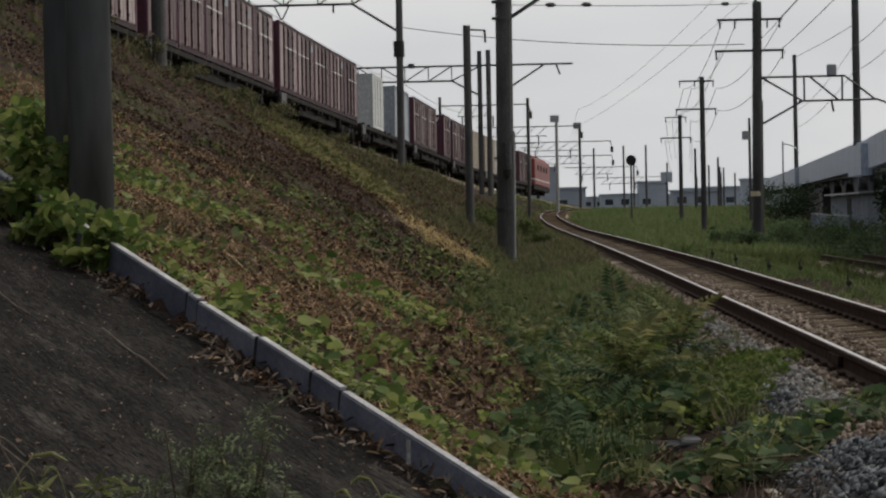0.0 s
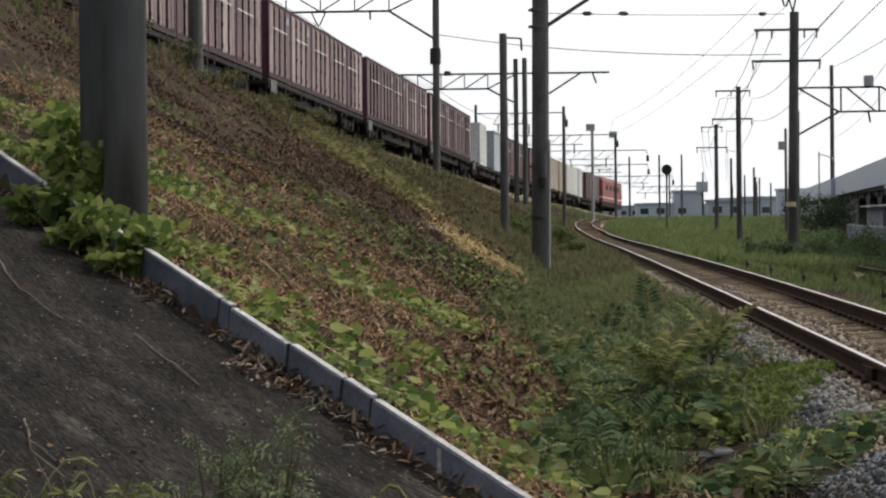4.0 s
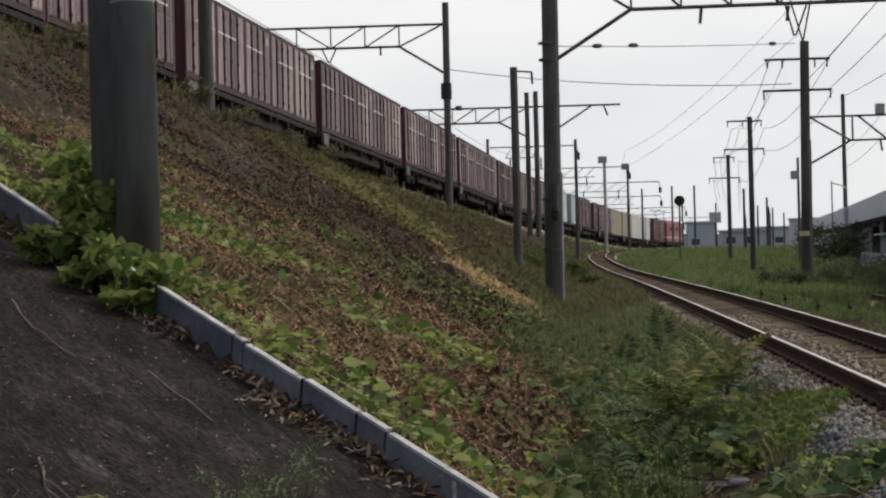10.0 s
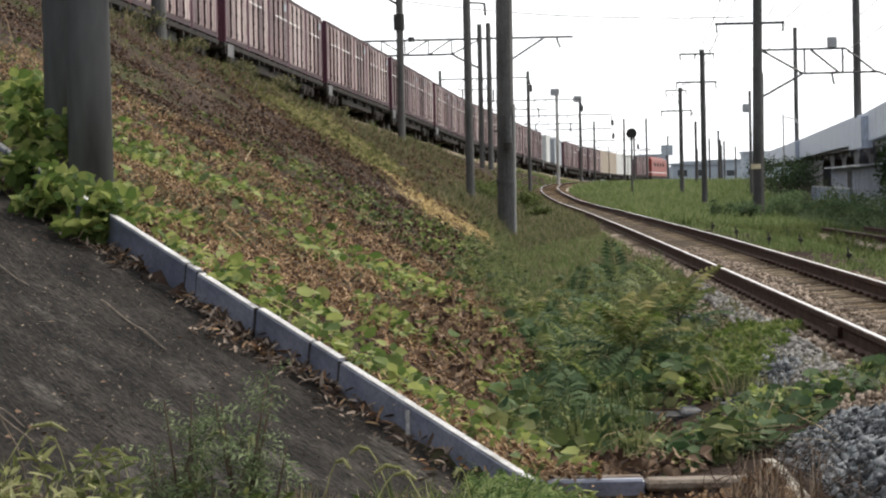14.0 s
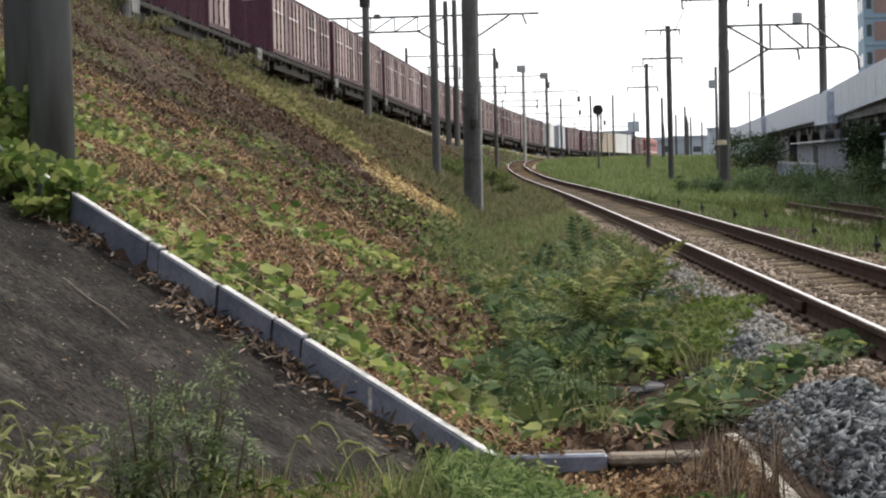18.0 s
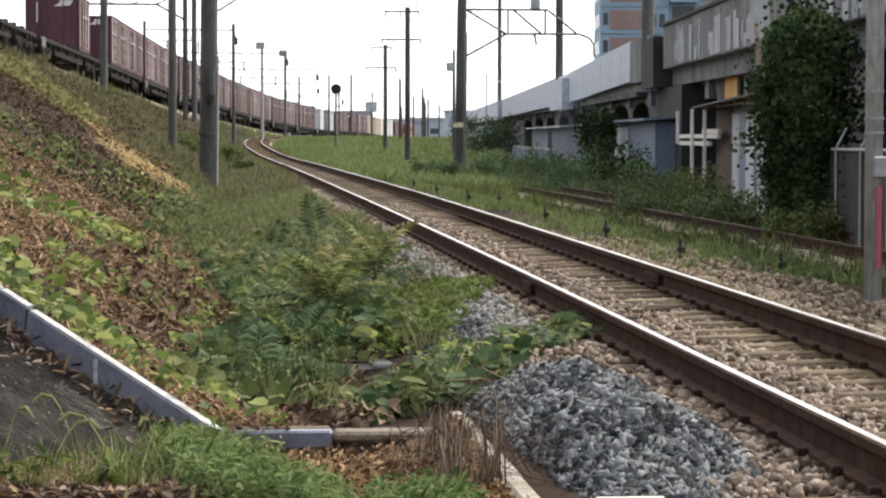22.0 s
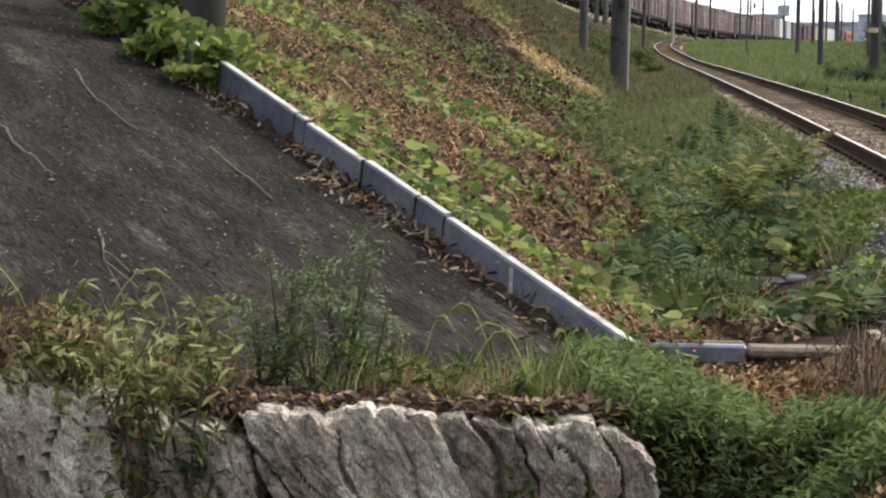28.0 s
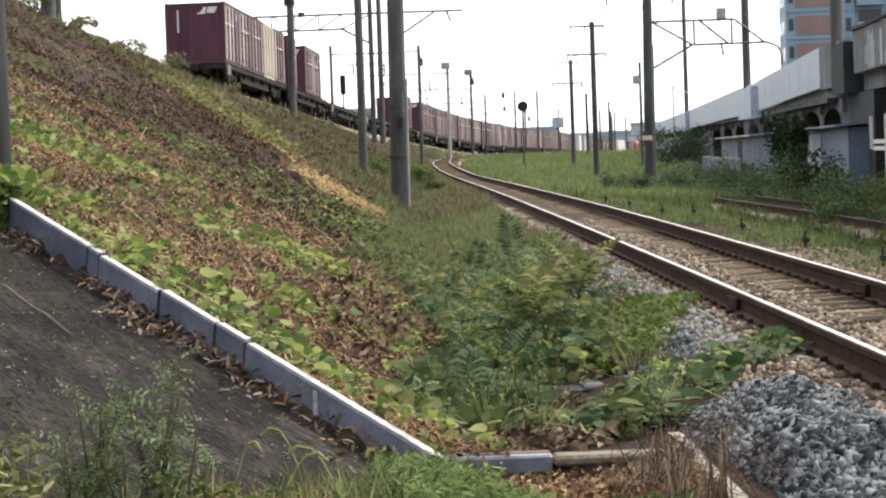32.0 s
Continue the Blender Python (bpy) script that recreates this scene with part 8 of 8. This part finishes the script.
def foxtail(x, y, h, lean, seed):
    """A grass stalk that bows under a furry head, with two blades."""
    r = np.random.default_rng(seed)
    a = r.uniform(0, 6.28)
    c, d = math.cos(a) * lean, math.sin(a) * lean * 0.5
    ob = thing("foxtail_grass", "thin green grass stalk bowing under a furry head", "grass", pose(x, y, float(ground_z(x, y)) - 0.02), "foxtail stalks")
    q = [Vector((c * u * u, d * u * u, h * (u - 0.3 * max(0, u - 0.7) ** 2 * 10 * 0.3))) for u in (0, 0.3, 0.55, 0.75, 0.88)]
    bm = bmesh.new()
    for i, j in zip(q[:-1], q[1:]):
        bar(bm, i, j, 0.0028, 0.0024, n=4)
    part("stalk", bm, "weed_pale", ob)
    tip = q[-1] + Vector((c * 0.35, d * 0.35, 0.01)), q[-1] + Vector((c * 0.62, d * 0.62, -0.02))
    bm = bmesh.new()
    bar(bm, q[-1], tip[0], 0.004, 0.008, n=6)
    bar(bm, tip[0], tip[1], 0.008, 0.003, n=6)
    head = part("head", bm, "weed_pale", ob)
    u = r.random(130)
    w = np.where(u[:, None] < 0.5, np.array(q[-1])[None] * (1 - 2 * u[:, None]) + np.array(tip[0])[None] * 2 * u[:, None], np.array(tip[0])[None] * (2 - 2 * u[:, None]) + np.array(tip[1])[None] * (2 * u[:, None] - 1))
    share("bristles", scatter("bristles", BRISTLE, w, np.full((130, 1), 0.018) * np.ones((1, 3)), "weed_pale", tilt=1.2, seed=seed), head)
    for k in (0, 1):
        b = math.cos(a + 2 + 2 * k) * h * 0.4
        bm = bmesh.new()
        vs = []
        for t in (0, 0.35, 0.7, 1.0):
            p0 = Vector((b * t, 0.03 * t, h * (0.15 + 0.2 * k + 0.45 * t - 0.35 * t * t)))
            vs.append((bm.verts.new(p0 + Vector((0, -0.006 * (1 - t), 0.003))), bm.verts.new(p0 + Vector((0, 0.006 * (1 - t) + 0.0005, 0.0)))))
        for i, j in zip(vs[:-1], vs[1:]):
            bm.faces.new((i[0], i[1], j[1], j[0]))
        part("blade", bm, "weed_green", ob)
    return ob


for k, (x, y, h, lean) in enumerate(((-1.42, 8.9, 0.42, 0.16), (-1.25, 9.0, 0.5, 0.14), (-1.9, 8.6, 0.42, 0.2), (-2.15, 8.7, 0.36, 0.2), (-0.72, 8.7, 0.4, 0.16), (-0.55, 8.6, 0.34, 0.14), (-0.3, 8.7, 0.36, 0.16), (-1.62, 8.7, 0.4, 0.2), (-0.45, 9.0, 0.42, 0.14), (-0.15, 8.9, 0.34, 0.18), (-2.45, 8.6, 0.4, 0.2), (-1.0, 8.8, 0.5, 0.15))):
    foxtail(x, y, h, lean, 800 + k)
bm = bmesh.new()
for a, b in (((-1.73, 8.5, 0.0), (-1.78, 8.5, 0.22)), ((-1.78, 8.5, 0.22), (-1.845, 8.5, 0.34)), ((-1.845, 8.5, 0.34), (-1.856, 8.5, 0.42)), ((-1.856, 8.5, 0.42), (-1.84, 8.5, 0.44)), ((-1.845, 8.5, 0.34), (-1.72, 8.5, 0.24))):
    bar(bm, a, b, 0.0035, 0.003, n=6)
part("stem", bm, "twig", thing("dry_twig", "bent bare dry twig rising from the wall", "twig"))

# saplings with feathered leaves in the ditch
def feather_meshes():
    out = {}
    for mt in ("mat_green", "grass_yellow", "leaf_blue"):
        vs, fs = frond_template(11)
        out[mt] = sheet("feather_leaf", vs, fs, [mt])
    return out


FEATHER = feather_meshes()


def sapling(x, y, h, n, size, seed):
    r = random.Random(seed)
    ob = thing("sapling", "young tree with bright feathered leaves in the ditch", "sapling", pose(x, y, float(ground_z(x, y)) - 0.03))
    part("stem", bar(bmesh.new(), (0, 0, 0), (0.02, 0, h), 0.012, 0.007, n=6), "vine_stem", ob)
    for k in range(n):
        low = k / n
        mt = "leaf_blue" if low < 0.4 else ("grass_yellow" if r.random() < 0.4 else "mat_green")
        sc = size * r.uniform(0.75, 1.15)
        m = Matrix.Translation((0.01, 0, h * (0.4 + 0.6 * low))) @ (Matrix.Rotation(radians(137.5 * k + r.uniform(-20, 20)), 4, "Z") @ Matrix.Rotation(radians(5 + 42 * low + r.uniform(-10, 10)), 4, "X")) @ Matrix.Scale(sc, 4)
        share("feather_leaf", FEATHER[mt], ob, m)
    return ob


sapling(0.92, 18.2, 0.52, 20, 0.52, 1)
sapling(1.42, 20.4, 0.42, 13, 0.5, 2)
sapling(0.4, 19.0, 0.3, 9, 0.36, 3)
sapling(0.6, 16.6, 0.22, 7, 0.3, 4)
sapling(0.6, 22.5, 0.36, 9, 0.42, 5)
sapling(0.2, 24.5, 0.34, 9, 0.42, 6)

# twigs lying on the paving
for k, pts in enumerate((((-3.14, 12.0), (-2.9, 11.55), (-2.63, 11.2)), ((-3.19, 13.9), (-2.91, 13.2), (-2.5, 12.6)), ((-2.19, 12.7), (-1.9, 12.2), (-1.68, 11.8)), ((-2.29, 10.44), (-2.19, 10.1), (-2.0, 9.86)))):
    tw = thing("twig", "thin dry vine stem lying on the concrete paving", "twig")
    bm = bmesh.new()
    q = []
    for (xa, ya), (xb, yb) in zip(pts[:-1], pts[1:]):
        for s in range(5):
            u = s / 5
            x, y = xa + (xb - xa) * u, ya + (yb - ya) * u
            q.append((x + 0.006 * math.sin(9 * u + k), y, float(pave_z(x, y)) + 0.02 + 0.01 * math.sin(7 * u)))
    ring = []
    for i, p in enumerate(q):
        w = 0.0065 * (1 - 0.5 * i / len(q))
        ring.append([bm.verts.new((p[0] + w * math.cos(j * 1.2566), p[1], p[2] + w * math.sin(j * 1.2566))) for j in range(5)])
    for ra, rb in zip(ring[:-1], ring[1:]):
        for j in range(5):
            bm.faces.new((ra[j], ra[(j + 1) % 5], rb[(j + 1) % 5], rb[j]))
    part("stem", bm, "twig", tw)

def on_shoulder(x, y, seed, share, near):
    """Open patches on the slope between the ditch and the near rail."""
    off = near_x(y) - x
    inside = ((off > 0.95) & (off < 1.45)) if near else ((off >= 1.45) & (x > 1.15 + 0.03 * (y - 12)))
    return inside & (y > 14.3) & (vnoise(x, y, 0.6, seed) > share + 0.12 * bare(x, y))


for near, lift in ((True, (-0.01, 0.03)), (False, (-0.01, 0.03))):
    grow("shoulder_grass", "short green grass in patches on the shoulder", TUFT, "grass_olive", 6500, (1.0, 2.8, 14, 38, 1.1), (0.09, 0.22), lambda x, y, r: on_shoulder(x, y, 211, 0.48, near), lift, 0.4)
    grow("shoulder_weeds", "low green leaves creeping over the shoulder", LEAF, "weed_green", 5200, (1.0, 2.8, 14, 30, 1.1), (0.04, 0.09), lambda x, y, r: on_shoulder(x, y, 212, 0.55, near), (lift[0] + 0.02, lift[1] + 0.04), 0.55)
    grow("shoulder_litter", "tan dry stems among the shoulder stones", STRAW, "straw", 4200, (1.0, 2.8, 14, 36, 1.1), (0.1, 0.24), lambda x, y, r: on_shoulder(x, y, 213, 0.34, near), (lift[0] + 0.02, lift[1] + 0.02), 0.3)

motions()
